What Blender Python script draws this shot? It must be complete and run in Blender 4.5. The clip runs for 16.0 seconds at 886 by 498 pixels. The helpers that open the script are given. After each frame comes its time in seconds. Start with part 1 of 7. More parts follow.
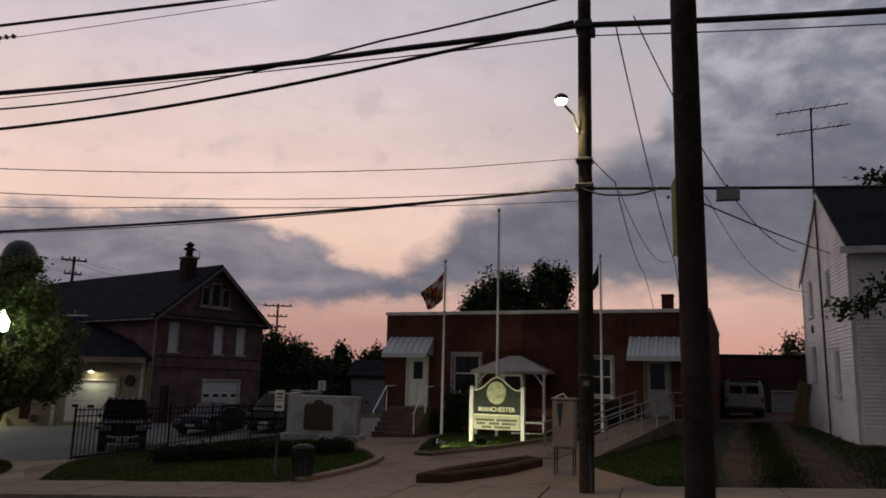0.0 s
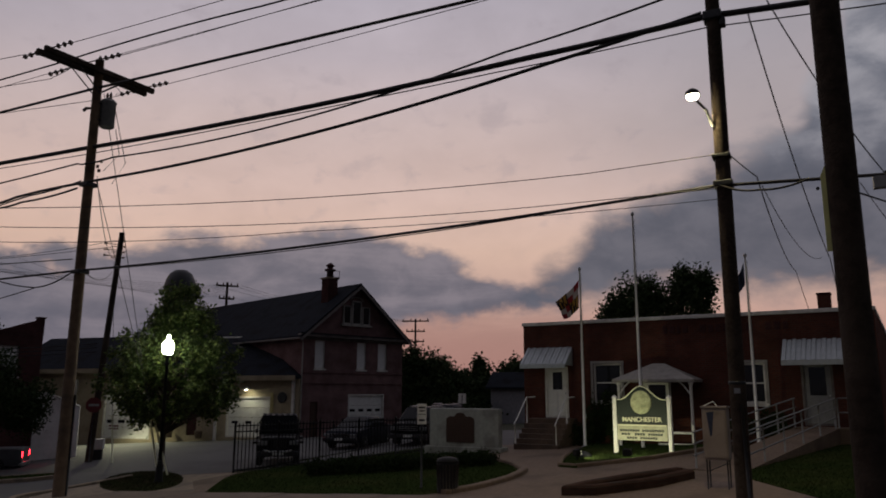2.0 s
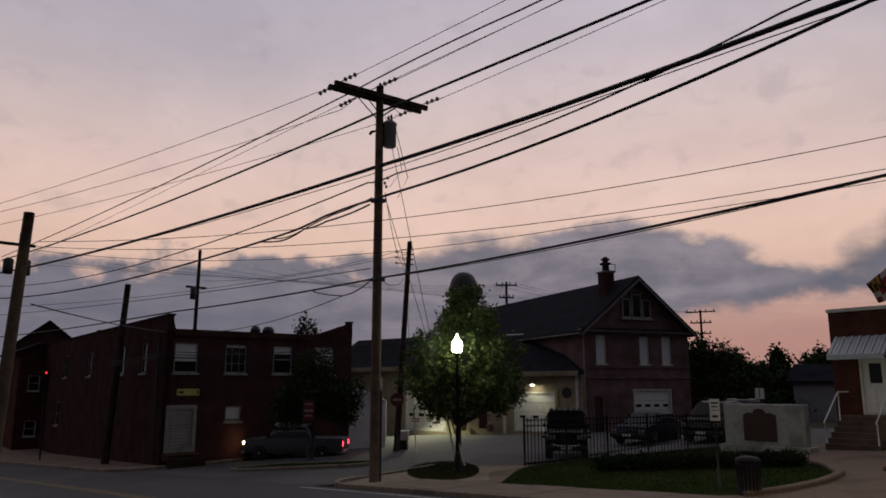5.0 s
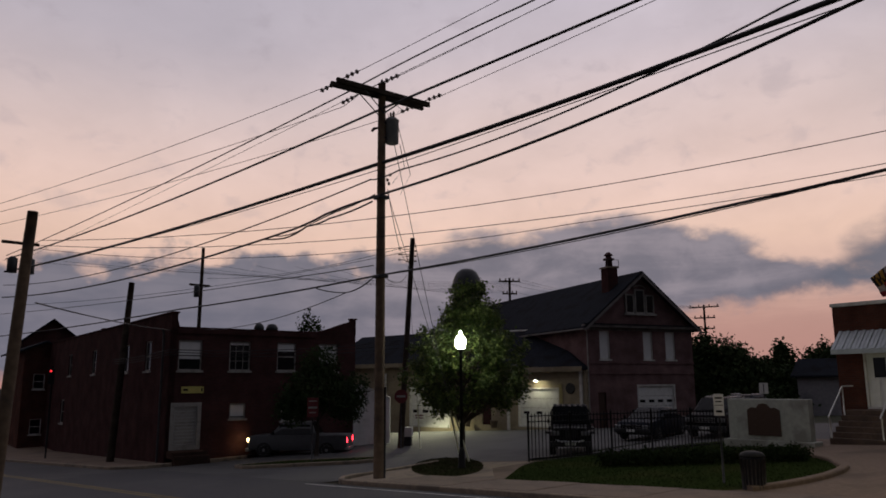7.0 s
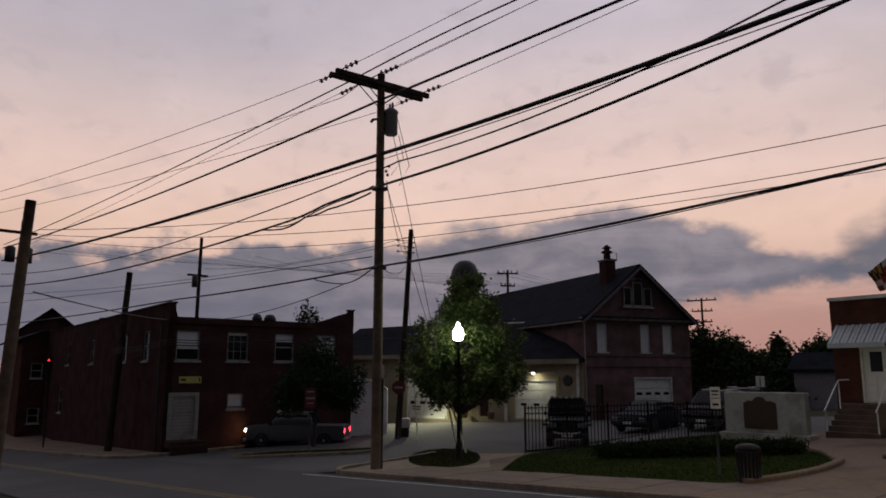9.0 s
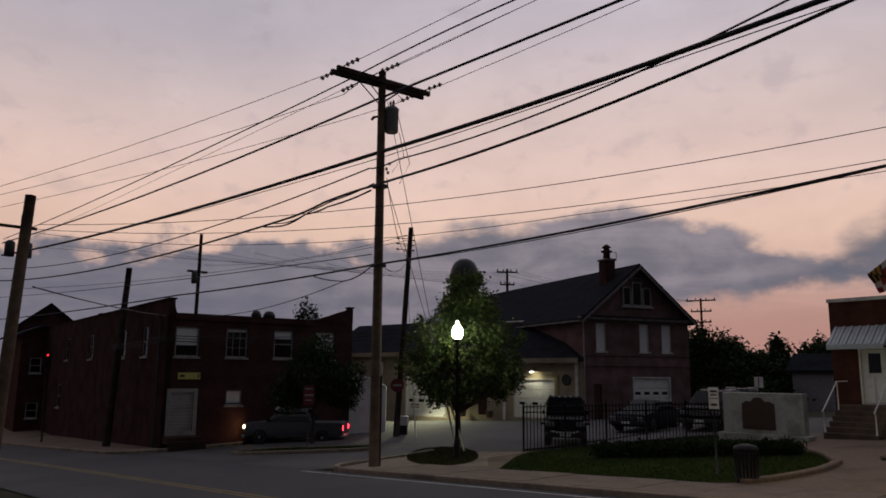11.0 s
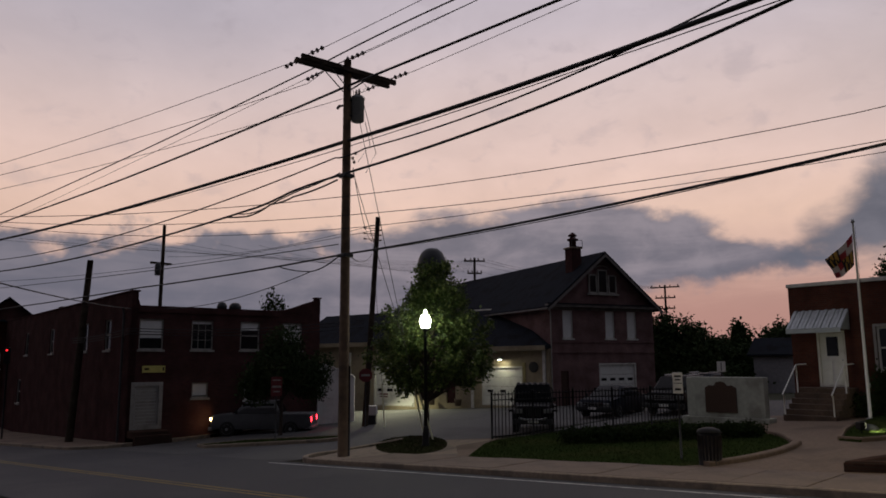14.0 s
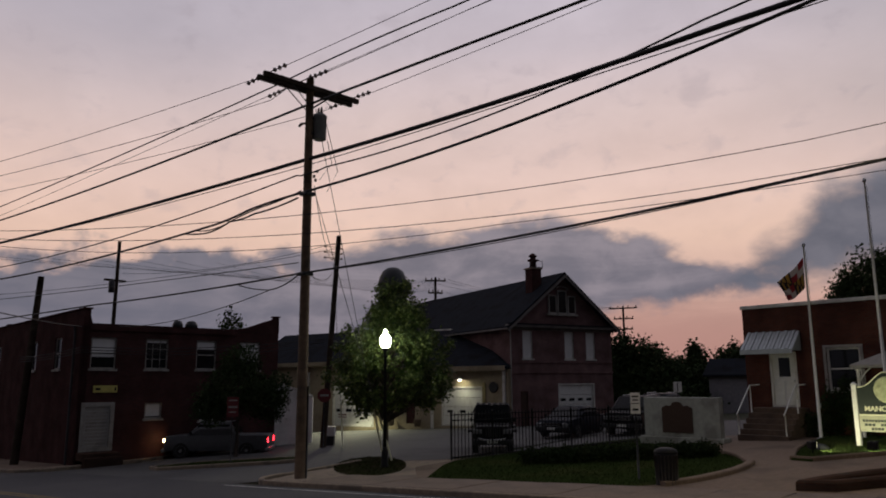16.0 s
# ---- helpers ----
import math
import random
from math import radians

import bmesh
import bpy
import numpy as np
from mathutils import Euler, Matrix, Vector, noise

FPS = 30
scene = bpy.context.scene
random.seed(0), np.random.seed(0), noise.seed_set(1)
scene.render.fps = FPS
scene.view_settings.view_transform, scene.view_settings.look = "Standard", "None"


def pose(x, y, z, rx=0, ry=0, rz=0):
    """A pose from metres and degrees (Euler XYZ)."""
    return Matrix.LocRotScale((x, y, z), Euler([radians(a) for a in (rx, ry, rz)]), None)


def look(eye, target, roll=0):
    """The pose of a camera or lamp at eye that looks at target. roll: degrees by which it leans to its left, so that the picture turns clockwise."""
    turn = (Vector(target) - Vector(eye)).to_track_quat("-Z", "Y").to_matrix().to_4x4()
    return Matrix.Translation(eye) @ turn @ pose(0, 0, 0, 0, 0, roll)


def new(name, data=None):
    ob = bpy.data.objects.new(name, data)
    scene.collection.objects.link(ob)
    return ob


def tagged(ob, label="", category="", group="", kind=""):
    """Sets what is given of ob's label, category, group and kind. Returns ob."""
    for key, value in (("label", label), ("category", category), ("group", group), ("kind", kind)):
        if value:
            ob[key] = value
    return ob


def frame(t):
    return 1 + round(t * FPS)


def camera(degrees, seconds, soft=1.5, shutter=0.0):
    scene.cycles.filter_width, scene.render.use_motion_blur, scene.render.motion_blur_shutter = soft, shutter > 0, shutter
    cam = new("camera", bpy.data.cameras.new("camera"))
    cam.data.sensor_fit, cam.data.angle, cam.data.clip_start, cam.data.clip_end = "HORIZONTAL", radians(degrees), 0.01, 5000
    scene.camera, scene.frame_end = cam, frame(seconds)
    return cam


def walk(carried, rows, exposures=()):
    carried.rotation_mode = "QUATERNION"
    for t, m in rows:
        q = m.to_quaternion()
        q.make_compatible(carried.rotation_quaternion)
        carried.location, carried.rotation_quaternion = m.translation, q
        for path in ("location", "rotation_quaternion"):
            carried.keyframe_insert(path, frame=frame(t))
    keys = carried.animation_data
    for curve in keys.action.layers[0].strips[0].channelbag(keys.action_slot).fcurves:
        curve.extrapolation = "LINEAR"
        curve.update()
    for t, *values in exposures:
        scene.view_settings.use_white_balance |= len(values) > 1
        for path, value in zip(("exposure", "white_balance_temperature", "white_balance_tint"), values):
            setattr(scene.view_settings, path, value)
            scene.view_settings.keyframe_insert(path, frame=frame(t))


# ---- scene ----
# camera: it stands on one spot and turns
cam = camera(61.35, 16.0, soft=1.7, shutter=0.5)
PATH = [
    (0.00, pose(0, 0, 2.38, 100.149, -1.361, 15.306)),
    (0.50, pose(0, 0, 2.38, 99.610, -1.329, 16.645)),
    (1.00, pose(0, 0, 2.38, 99.560, -0.872, 18.175)),
    (1.20, pose(0, 0, 2.38, 99.504, -0.477, 19.526)),
    (1.50, pose(0, 0, 2.38, 100.684, -0.317, 23.596)),
    (1.70, pose(0, 0, 2.38, 101.713, 0.063, 25.303)),
    (2.00, pose(0, 0, 2.38, 100.887, -0.146, 25.798)),
    (2.20, pose(0, 0, 2.38, 100.425, -0.117, 27.190)),
    (2.50, pose(0, 0, 2.38, 99.060, 0.601, 31.785)),
    (2.70, pose(0, 0, 2.38, 99.538, 0.550, 33.304)),
    (3.00, pose(0, 0, 2.38, 100.880, -0.244, 36.718)),
    (3.20, pose(0, 0, 2.38, 101.257, -0.164, 38.436)),
    (3.50, pose(0, 0, 2.38, 101.288, 0.248, 40.177)),
    (4.00, pose(0, 0, 2.38, 100.772, 0.865, 43.199)),
    (4.50, pose(0, 0, 2.38, 101.252, 0.186, 47.064)),
    (4.70, pose(0, 0, 2.38, 100.842, -0.041, 46.974)),
    (6.80, pose(0, 0, 2.38, 99.875, 0.350, 46.973)),
    (7.00, pose(0, 0, 2.38, 100.249, 0.367, 47.240)),
    (7.50, pose(0, 0, 2.38, 100.511, 0.353, 47.417)),
    (8.00, pose(0, 0, 2.38, 99.971, 0.574, 47.012)),
    (8.50, pose(0, 0, 2.38, 99.764, 0.507, 46.548)),
    (9.00, pose(0, 0, 2.38, 99.615, 0.030, 47.052)),
    (9.20, pose(0, 0, 2.38, 99.500, -0.245, 47.292)),
    (11.50, pose(0, 0, 2.38, 99.432, -0.433, 46.804)),
    (12.00, pose(0, 0, 2.38, 99.319, 0.188, 46.178)),
    (12.50, pose(0, 0, 2.38, 99.241, 0.314, 46.280)),
    (13.00, pose(0, 0, 2.38, 98.367, 0.602, 45.293)),
    (13.50, pose(0, 0, 2.38, 98.371, 0.595, 44.893)),
    (14.00, pose(0, 0, 2.38, 98.654, 0.438, 44.556)),
    (14.50, pose(0, 0, 2.38, 98.948, 0.294, 44.276)),
    (15.00, pose(0, 0, 2.38, 99.019, 0.304, 43.762)),
    (15.50, pose(0, 0, 2.38, 98.819, 0.425, 42.914)),
    (16.00, pose(0, 0, 2.38, 100.132, 0.363, 41.522)),
]
EXPOSURES = [(0.0, 0.10), (0.1, -0.3), (0.2, -0.5), (0.5, -0.74), (1.0, -0.78), (1.5, -0.72), (2.0, -0.3), (2.5, -0.2), (3.0, -0.06), (4.0, -0.1), (7.0, 0.0), (9.0, 0.0), (11.5, -0.06), (16.0, -0.04)]
walk(cam, PATH, EXPOSURES)


# ---------------------------------------------------------------- sky and lights
world = bpy.data.worlds.new("dusk_sky")
scene.world = world
world.use_nodes = True
wt = world.node_tree
wt.nodes.clear()


def wnode(kind, **kw):
    n = wt.nodes.new(kind)
    for k, v in kw.items():
        if k == "operation":
            n.operation = v
        elif k == "blend_type":
            n.blend_type = v
    return n


def plug(sock, v):
    if isinstance(v, (int, float)):
        sock.default_value = v
    elif isinstance(v, tuple):
        sock.default_value = (*v, 1.0) if len(sock.default_value) == 4 else v
    else:
        wt.links.new(v, sock)


def M(op, a, b=0.0, c=0.0):
    n = wnode("ShaderNodeMath", operation=op)
    plug(n.inputs[0], a)
    plug(n.inputs[1], b)
    plug(n.inputs[2], c)
    return n.outputs[0]


def smooth(v, lo, hi):
    n = wnode("ShaderNodeMapRange")
    n.interpolation_type = "SMOOTHSTEP"
    plug(n.inputs[0], v)
    n.inputs[1].default_value, n.inputs[2].default_value = lo, hi
    return n.outputs[0]


def mixc(f, a, b, kind="MIX"):
    n = wt.nodes.new("ShaderNodeMixRGB")
    n.blend_type = kind
    plug(n.inputs[0], f)
    plug(n.inputs[1], a)
    plug(n.inputs[2], b)
    return n.outputs[0]


def curve_of(v, lo, hi, pts, top):
    """A piecewise smooth function of v, through (place, value) pairs."""
    n = wt.nodes.new("ShaderNodeValToRGB")
    n.color_ramp.interpolation = "B_SPLINE" if top < 0 else "EASE"
    top = abs(top)
    el = n.color_ramp.elements
    while len(el) < len(pts):
        el.new(0.5)
    for e, (p, val) in zip(el, sorted(pts)):
        e.position = (p - lo) / (hi - lo)
        e.color = (val / top, val / top, val / top, 1)
    plug(n.inputs[0], M("DIVIDE", M("SUBTRACT", v, lo), hi - lo))
    return M("MULTIPLY", n.outputs[0], top)


def ramp(v, lo, hi, stops):
    n = wt.nodes.new("ShaderNodeValToRGB")
    el = n.color_ramp.elements
    while len(el) < len(stops):
        el.new(0.5)
    for e, (p, c) in zip(el, stops):
        e.position, e.color = (p - lo) / (hi - lo), (*c, 1)
    plug(n.inputs[0], M("DIVIDE", M("SUBTRACT", v, lo), hi - lo))
    return n.outputs[0]


tc = wt.nodes.new("ShaderNodeTexCoord")
sep = wt.nodes.new("ShaderNodeSeparateXYZ")
wt.links.new(tc.outputs["Generated"], sep.inputs[0])
X, Y, Z = sep.outputs
AZ = M("MULTIPLY", M("ARCTAN2", M("MULTIPLY", X, -1.0), Y), 57.2958)
EL = M("MULTIPLY", M("ARCSINE", Z), 57.2958)


def cloud_noise(sx, sy, scale, detail, rough, seed, warp=0.0):
    v = wt.nodes.new("ShaderNodeCombineXYZ")
    plug(v.inputs[0], M("MULTIPLY", AZ, sx))
    plug(v.inputs[1], M("MULTIPLY", EL, sy))
    v.inputs[2].default_value = seed
    n = wt.nodes.new("ShaderNodeTexNoise")
    n.inputs["Scale"].default_value = scale
    n.inputs["Detail"].default_value = detail
    n.inputs["Roughness"].default_value = rough
    n.inputs["Distortion"].default_value = warp
    wt.links.new(v.outputs[0], n.inputs["Vector"])
    return n.outputs["Fac"]


n_big = M("SUBTRACT", cloud_noise(0.11, 0.19, 1.0, 6, 0.55, 3.0, 0.4), 0.5)
n_mid = M("SUBTRACT", cloud_noise(0.26, 0.42, 1.0, 5, 0.58, 9.0, 0.3), 0.5)
n_str = M("SUBTRACT", cloud_noise(0.07, 0.5, 1.0, 5, 0.58, 21.0, 0.5), 0.5)
n_puff = cloud_noise(0.30, 0.50, 1.0, 4, 0.55, 14.0, 0.3)

clear_sky = ramp(EL, 0, 90, [
    (0, (0.62, 0.30, 0.24)), (3.5, (0.64, 0.35, 0.28)), (7, (0.70, 0.45, 0.36)), (10.5, (0.80, 0.54, 0.42)),
    (15, (0.78, 0.56, 0.48)), (20, (0.70, 0.54, 0.50)), (25, (0.58, 0.49, 0.51)), (31, (0.50, 0.45, 0.50)), (90, (0.175, 0.16, 0.185))])
# the glow sits in the west; the east behind is already dark
west = M("COSINE", M("MULTIPLY", M("SUBTRACT", AZ, 38.0), 0.0174533))
glow = M("MULTIPLY_ADD", smooth(west, -0.45, 0.95), 0.935, 0.065)
sky_c = mixc(1.0, clear_sky, M("MULTIPLY", glow, 1.0), "MULTIPLY")
sky_c = mixc(1.0, sky_c, (1.02, 1.045, 1.09), "MULTIPLY")
# soft uneven haze over the whole sky
haze = M("ADD", 1.0, M("ADD", M("MULTIPLY", n_big, 0.30), M("MULTIPLY", n_mid, 0.12)))
sky_c = mixc(1.0, sky_c, haze, "MULTIPLY")
high = M("MULTIPLY", smooth(AZ, 42.0, 66.0), smooth(EL, 14.0, 27.0))
sky_c = mixc(M("MULTIPLY", high, 0.5), sky_c, (0.39, 0.365, 0.425))
# a thin grey veil spreads from the north
veil = M("MULTIPLY", M("SUBTRACT", 1.0, smooth(AZ, -2.0, 26.0)), smooth(M("ADD", EL, M("MULTIPLY", n_big, 8.0)), 11.0, 19.0))
sky_c = mixc(M("MULTIPLY", veil, 0.6), sky_c, (0.36, 0.345, 0.385))
# small torn wisps high up
wisp = M("MULTIPLY", smooth(n_puff, 0.54, 0.76), smooth(EL, 9.0, 14.0))
sky_c = mixc(M("MULTIPLY", wisp, 0.28), sky_c, (0.36, 0.31, 0.35))

# thin dull veil across the glow at the skyline
low_veil = M("MULTIPLY", smooth(AZ, 11.0, 19.0), M("SUBTRACT", 1.0, smooth(M("ADD", EL, M("MULTIPLY", n_str, 5.0)), 4.0, 8.0)))
sky_c = mixc(M("MULTIPLY", low_veil, 0.55), sky_c, (0.33, 0.185, 0.165))

# the long grey bank low in the west
top1 = curve_of(AZ, -20, 110, [(-20, 5.0), (12, 5.2), (17, 7.2), (21, 8.8), (27, 10.8), (34, 12.0), (43, 11.6), (50, 9.6), (58, 10.0), (68, 9.3), (80, 8.8), (110, 9.0)], 30)
bot1 = curve_of(AZ, -20, 110, [(-20, 8.0), (13, 7.6), (17, 6.4), (26, 5.6), (36, 4.2), (45, 1.0), (60, 0.0), (110, 0.0)], 30)
d1 = M("MINIMUM", M("SUBTRACT", top1, EL), M("SUBTRACT", EL, bot1))
d1 = M("ADD", d1, M("ADD", M("MULTIPLY", n_big, 4.0), M("MULTIPLY", n_mid, 3.5)))
# heaped tops stand up along the bank in the south-west
n_heap = M("SUBTRACT", cloud_noise(0.42, 0.5, 1.0, 3, 0.5, 33.0, 0.1), 0.5)
d1 = M("ADD", d1, M("MULTIPLY", M("MULTIPLY", n_heap, smooth(AZ, 46.0, 54.0)), 4.5))
m1 = smooth(d1, -0.55, 0.95)
bank_c = mixc(smooth(M("ADD", n_str, n_mid), -0.2, 0.28), (0.142, 0.146, 0.19), (0.256, 0.236, 0.28))
bank_c = mixc(M("MULTIPLY", smooth(AZ, 48.0, 62.0), 0.6), bank_c, (0.125, 0.14, 0.19))
sky_c = mixc(M("MULTIPLY", m1, 0.93), sky_c, bank_c)

# the heaped cloud to the north
top2 = curve_of(AZ, -60, 40, [(-60, 60.0), (-12, 60.0), (-7, 38.0), (-3.5, 23.0), (0, 18.6), (4, 17.2), (9, 14.8), (13, 13.0), (17, 10.0), (22, 6.0), (40, 2.0)], 60)
bot2 = curve_of(AZ, -60, 40, [(-60, 6.5), (-10, 6.6), (-3, 7.4), (4, 7.0), (12, 6.4), (16, 6.2), (20, 6.5), (40, 7.0)], 60)
d2 = M("MINIMUM", M("SUBTRACT", top2, EL), M("MULTIPLY", M("SUBTRACT", EL, bot2), 1.0))
d2 = M("ADD", d2, M("ADD", M("MULTIPLY", n_big, 5.0), M("MULTIPLY", n_mid, 4.0)))
m2 = smooth(d2, -1.2, 2.0)
heap_hi = mixc(smooth(M("ADD", n_big, n_mid), -0.22, 0.25), (0.19, 0.20, 0.245), (0.42, 0.41, 0.455))
heap_c = mixc(smooth(M("ADD", EL, M("MULTIPLY", n_big, 14.0)), 13.5, 23.0), mixc(smooth(n_mid, -0.2, 0.25), (0.10, 0.112, 0.15), (0.155, 0.16, 0.20)), heap_hi)
side = smooth(AZ, -120.0, -40.0)
heap_c = mixc(side, (0.035, 0.04, 0.055), heap_c)
sky_c = mixc(M("MULTIPLY", M("MULTIPLY", m2, 0.95), smooth(AZ, -179.0, -150.0)), sky_c, heap_c)

bg = wt.nodes.new("ShaderNodeBackground")
plug(bg.inputs[0], sky_c)
bg.inputs[1].default_value = 1.0
wo = wt.nodes.new("ShaderNodeOutputWorld")
wt.links.new(bg.outputs[0], wo.inputs[0])


def lamp_spot(name, eye, target, watts, colour, angle, radius=0.05):
    li = bpy.data.lights.new(name, "SPOT")
    li.energy, li.color, li.shadow_soft_size, li.spot_size, li.spot_blend = watts, colour, radius, radians(angle), 0.6
    ob = new(name, li)
    ob.matrix_world = look(eye, target)
    return ob


# ---------------------------------------------------------------- materials
def mat(name, base, rough=0.8, vary=0.25, scale=6.0, bump=0.15, bump_scale=40.0, metal=0.0, second=None, sec_scale=0.7, sec_lo=0.5, sec_hi=0.65, spec=0.5):
    """A plain surface with grain, larger blotches in a second colour, and fine relief."""
    m = bpy.data.materials.new(name)
    m.use_nodes = True
    nt = m.node_tree
    b = nt.nodes["Principled BSDF"]
    b.inputs["Roughness"].default_value, b.inputs["Metallic"].default_value = rough, metal
    b.inputs["Specular IOR Level"].default_value = spec
    co = nt.nodes.new("ShaderNodeTexCoord")
    n1 = nt.nodes.new("ShaderNodeTexNoise")
    n1.inputs["Scale"].default_value, n1.inputs["Detail"].default_value = scale, 5
    nt.links.new(co.outputs["Object"], n1.inputs["Vector"])
    r = nt.nodes.new("ShaderNodeValToRGB")
    r.color_ramp.elements[0].position, r.color_ramp.elements[1].position = 0.3, 0.7
    r.color_ramp.elements[0].color = (*[c * (1 - vary) for c in base], 1)
    r.color_ramp.elements[1].color = (*[min(1, c * (1 + vary)) for c in base], 1)
    nt.links.new(n1.outputs["Fac"], r.inputs[0])
    out = r.outputs[0]
    if second:
        n2 = nt.nodes.new("ShaderNodeTexNoise")
        n2.inputs["Scale"].default_value, n2.inputs["Detail"].default_value = sec_scale, 6
        nt.links.new(co.outputs["Object"], n2.inputs["Vector"])
        mr = nt.nodes.new("ShaderNodeMapRange")
        mr.inputs[1].default_value, mr.inputs[2].default_value = sec_lo, sec_hi
        nt.links.new(n2.outputs["Fac"], mr.inputs[0])
        mx = nt.nodes.new("ShaderNodeMixRGB")
        nt.links.new(mr.outputs[0], mx.inputs[0])
        nt.links.new(out, mx.inputs[1])
        mx.inputs[2].default_value = (*second, 1)
        out = mx.outputs[0]
    nt.links.new(out, b.inputs["Base Color"])
    if bump:
        n3 = nt.nodes.new("ShaderNodeTexNoise")
        n3.inputs["Scale"].default_value, n3.inputs["Detail"].default_value = bump_scale, 4
        nt.links.new(co.outputs["Object"], n3.inputs["Vector"])
        bp = nt.nodes.new("ShaderNodeBump")
        bp.inputs["Strength"].default_value, bp.inputs["Distance"].default_value = bump, 0.02
        nt.links.new(n3.outputs["Fac"], bp.inputs["Height"])
        nt.links.new(bp.outputs[0], b.inputs["Normal"])
    return m


def brick_mat(name, c1, c2, mortar):
    """Running-bond brick; it is laid along local x or y and z."""
    m = mat(name, c1, 0.95, bump=0, spec=0.03)
    nt = m.node_tree
    b = nt.nodes["Principled BSDF"]
    co = nt.nodes.new("ShaderNodeTexCoord")
    sp = nt.nodes.new("ShaderNodeSeparateXYZ")
    nt.links.new(co.outputs["Object"], sp.inputs[0])
    ad = nt.nodes.new("ShaderNodeMath")
    nt.links.new(sp.outputs[0], ad.inputs[0])
    nt.links.new(sp.outputs[1], ad.inputs[1])
    cb = nt.nodes.new("ShaderNodeCombineXYZ")
    nt.links.new(ad.outputs[0], cb.inputs[0])
    nt.links.new(sp.outputs[2], cb.inputs[1])
    br = nt.nodes.new("ShaderNodeTexBrick")
    br.inputs["Scale"].default_value = 1.0
    br.inputs["Brick Width"].default_value, br.inputs["Row Height"].default_value, br.inputs["Mortar Size"].default_value = 0.215, 0.075, 0.008
    br.inputs["Color1"].default_value, br.inputs["Color2"].default_value, br.inputs["Mortar"].default_value = (*c1, 1), (*c2, 1), (*mortar, 1)
    nt.links.new(cb.outputs[0], br.inputs["Vector"])
    n = nt.nodes.new("ShaderNodeTexNoise")
    n.inputs["Scale"].default_value, n.inputs["Detail"].default_value = 0.9, 6
    nt.links.new(co.outputs["Object"], n.inputs["Vector"])
    mr = nt.nodes.new("ShaderNodeMapRange")
    mr.inputs[1].default_value, mr.inputs[2].default_value, mr.inputs[3].default_value, mr.inputs[4].default_value = 0.3, 0.7, 0.65, 1.25
    nt.links.new(n.outputs["Fac"], mr.inputs[0])
    mx = nt.nodes.new("ShaderNodeMixRGB")
    mx.blend_type = "MULTIPLY"
    mx.inputs[0].default_value = 1
    nt.links.new(br.outputs["Color"], mx.inputs[1])
    nt.links.new(mr.outputs[0], mx.inputs[2])
    nt.links.new(mx.outputs[0], b.inputs["Base Color"])
    bp = nt.nodes.new("ShaderNodeBump")
    bp.inputs["Strength"].default_value, bp.inputs["Distance"].default_value, bp.invert = 0.6, 0.008, True
    nt.links.new(br.outputs["Fac"], bp.inputs["Height"])
    nt.links.new(bp.outputs[0], b.inputs["Normal"])
    return m


def glow_mat(name, colour, strength):
    m = bpy.data.materials.new(name)
    m.use_nodes = True
    b = m.node_tree.nodes["Principled BSDF"]
    b.inputs["Base Color"].default_value = (*colour, 1)
    b.inputs["Emission Color"].default_value = (*colour, 1)
    b.inputs["Emission Strength"].default_value = strength
    return m


def leaf_mat(name, c1, c2):
    """Leaves that differ one from the next and let some light through."""
    m = bpy.data.materials.new(name)
    m.use_nodes = True
    nt = m.node_tree
    b = nt.nodes["Principled BSDF"]
    b.inputs["Roughness"].default_value, b.inputs["Specular IOR Level"].default_value = 0.5, 0.25
    g = nt.nodes.new("ShaderNodeNewGeometry")
    r = nt.nodes.new("ShaderNodeValToRGB")
    r.color_ramp.elements[0].color = (*[c * 0.6 for c in c1], 1)
    r.color_ramp.elements[1].color = (*c2, 1)
    r.color_ramp.elements.new(0.6).color = (*c1, 1)
    nt.links.new(g.outputs["Random Per Island"], r.inputs[0])
    nt.links.new(r.outputs[0], b.inputs["Base Color"])
    t = nt.nodes.new("ShaderNodeBsdfTranslucent")
    nt.links.new(r.outputs[0], t.inputs[0])
    mx = nt.nodes.new("ShaderNodeMixShader")
    mx.inputs[0].default_value = 0.3
    nt.links.new(b.outputs[0], mx.inputs[1])
    nt.links.new(t.outputs[0], mx.inputs[2])
    nt.links.new(mx.outputs[0], nt.nodes["Material Output"].inputs["Surface"])
    return m


def glass_mat(name, tint=(0.012, 0.013, 0.015)):
    m = mat(name, tint, 0.08, 0.2, 2.0, 0.02, 3.0, spec=0.22)
    return m


ASPHALT = mat("asphalt", (0.047, 0.048, 0.053), 0.85, 0.25, 60, 0.4, 160, second=(0.072, 0.070, 0.072), sec_scale=0.25)
LOT = mat("lot_asphalt", (0.075, 0.075, 0.075), 0.85, 0.25, 50, 0.4, 150, second=(0.05, 0.05, 0.052), sec_scale=0.3)
PATH = mat("path_concrete", (0.175, 0.125, 0.088), 0.9, 0.2, 10, 0.3, 50, second=(0.115, 0.082, 0.058), sec_scale=0.6)
CONCRETE = mat("concrete", (0.190, 0.143, 0.106), 0.9, 0.15, 12, 0.25, 60, second=(0.132, 0.100, 0.077), sec_scale=0.8)
KERB = mat("kerb_concrete", (0.26, 0.205, 0.15), 0.9, 0.2, 10, 0.3, 50, second=(0.16, 0.13, 0.1), sec_scale=1.5)
SOIL = mat("soil", (0.07, 0.05, 0.035), 0.95, 0.35, 8, 0.6, 30, second=(0.04, 0.05, 0.02), sec_scale=1.2)
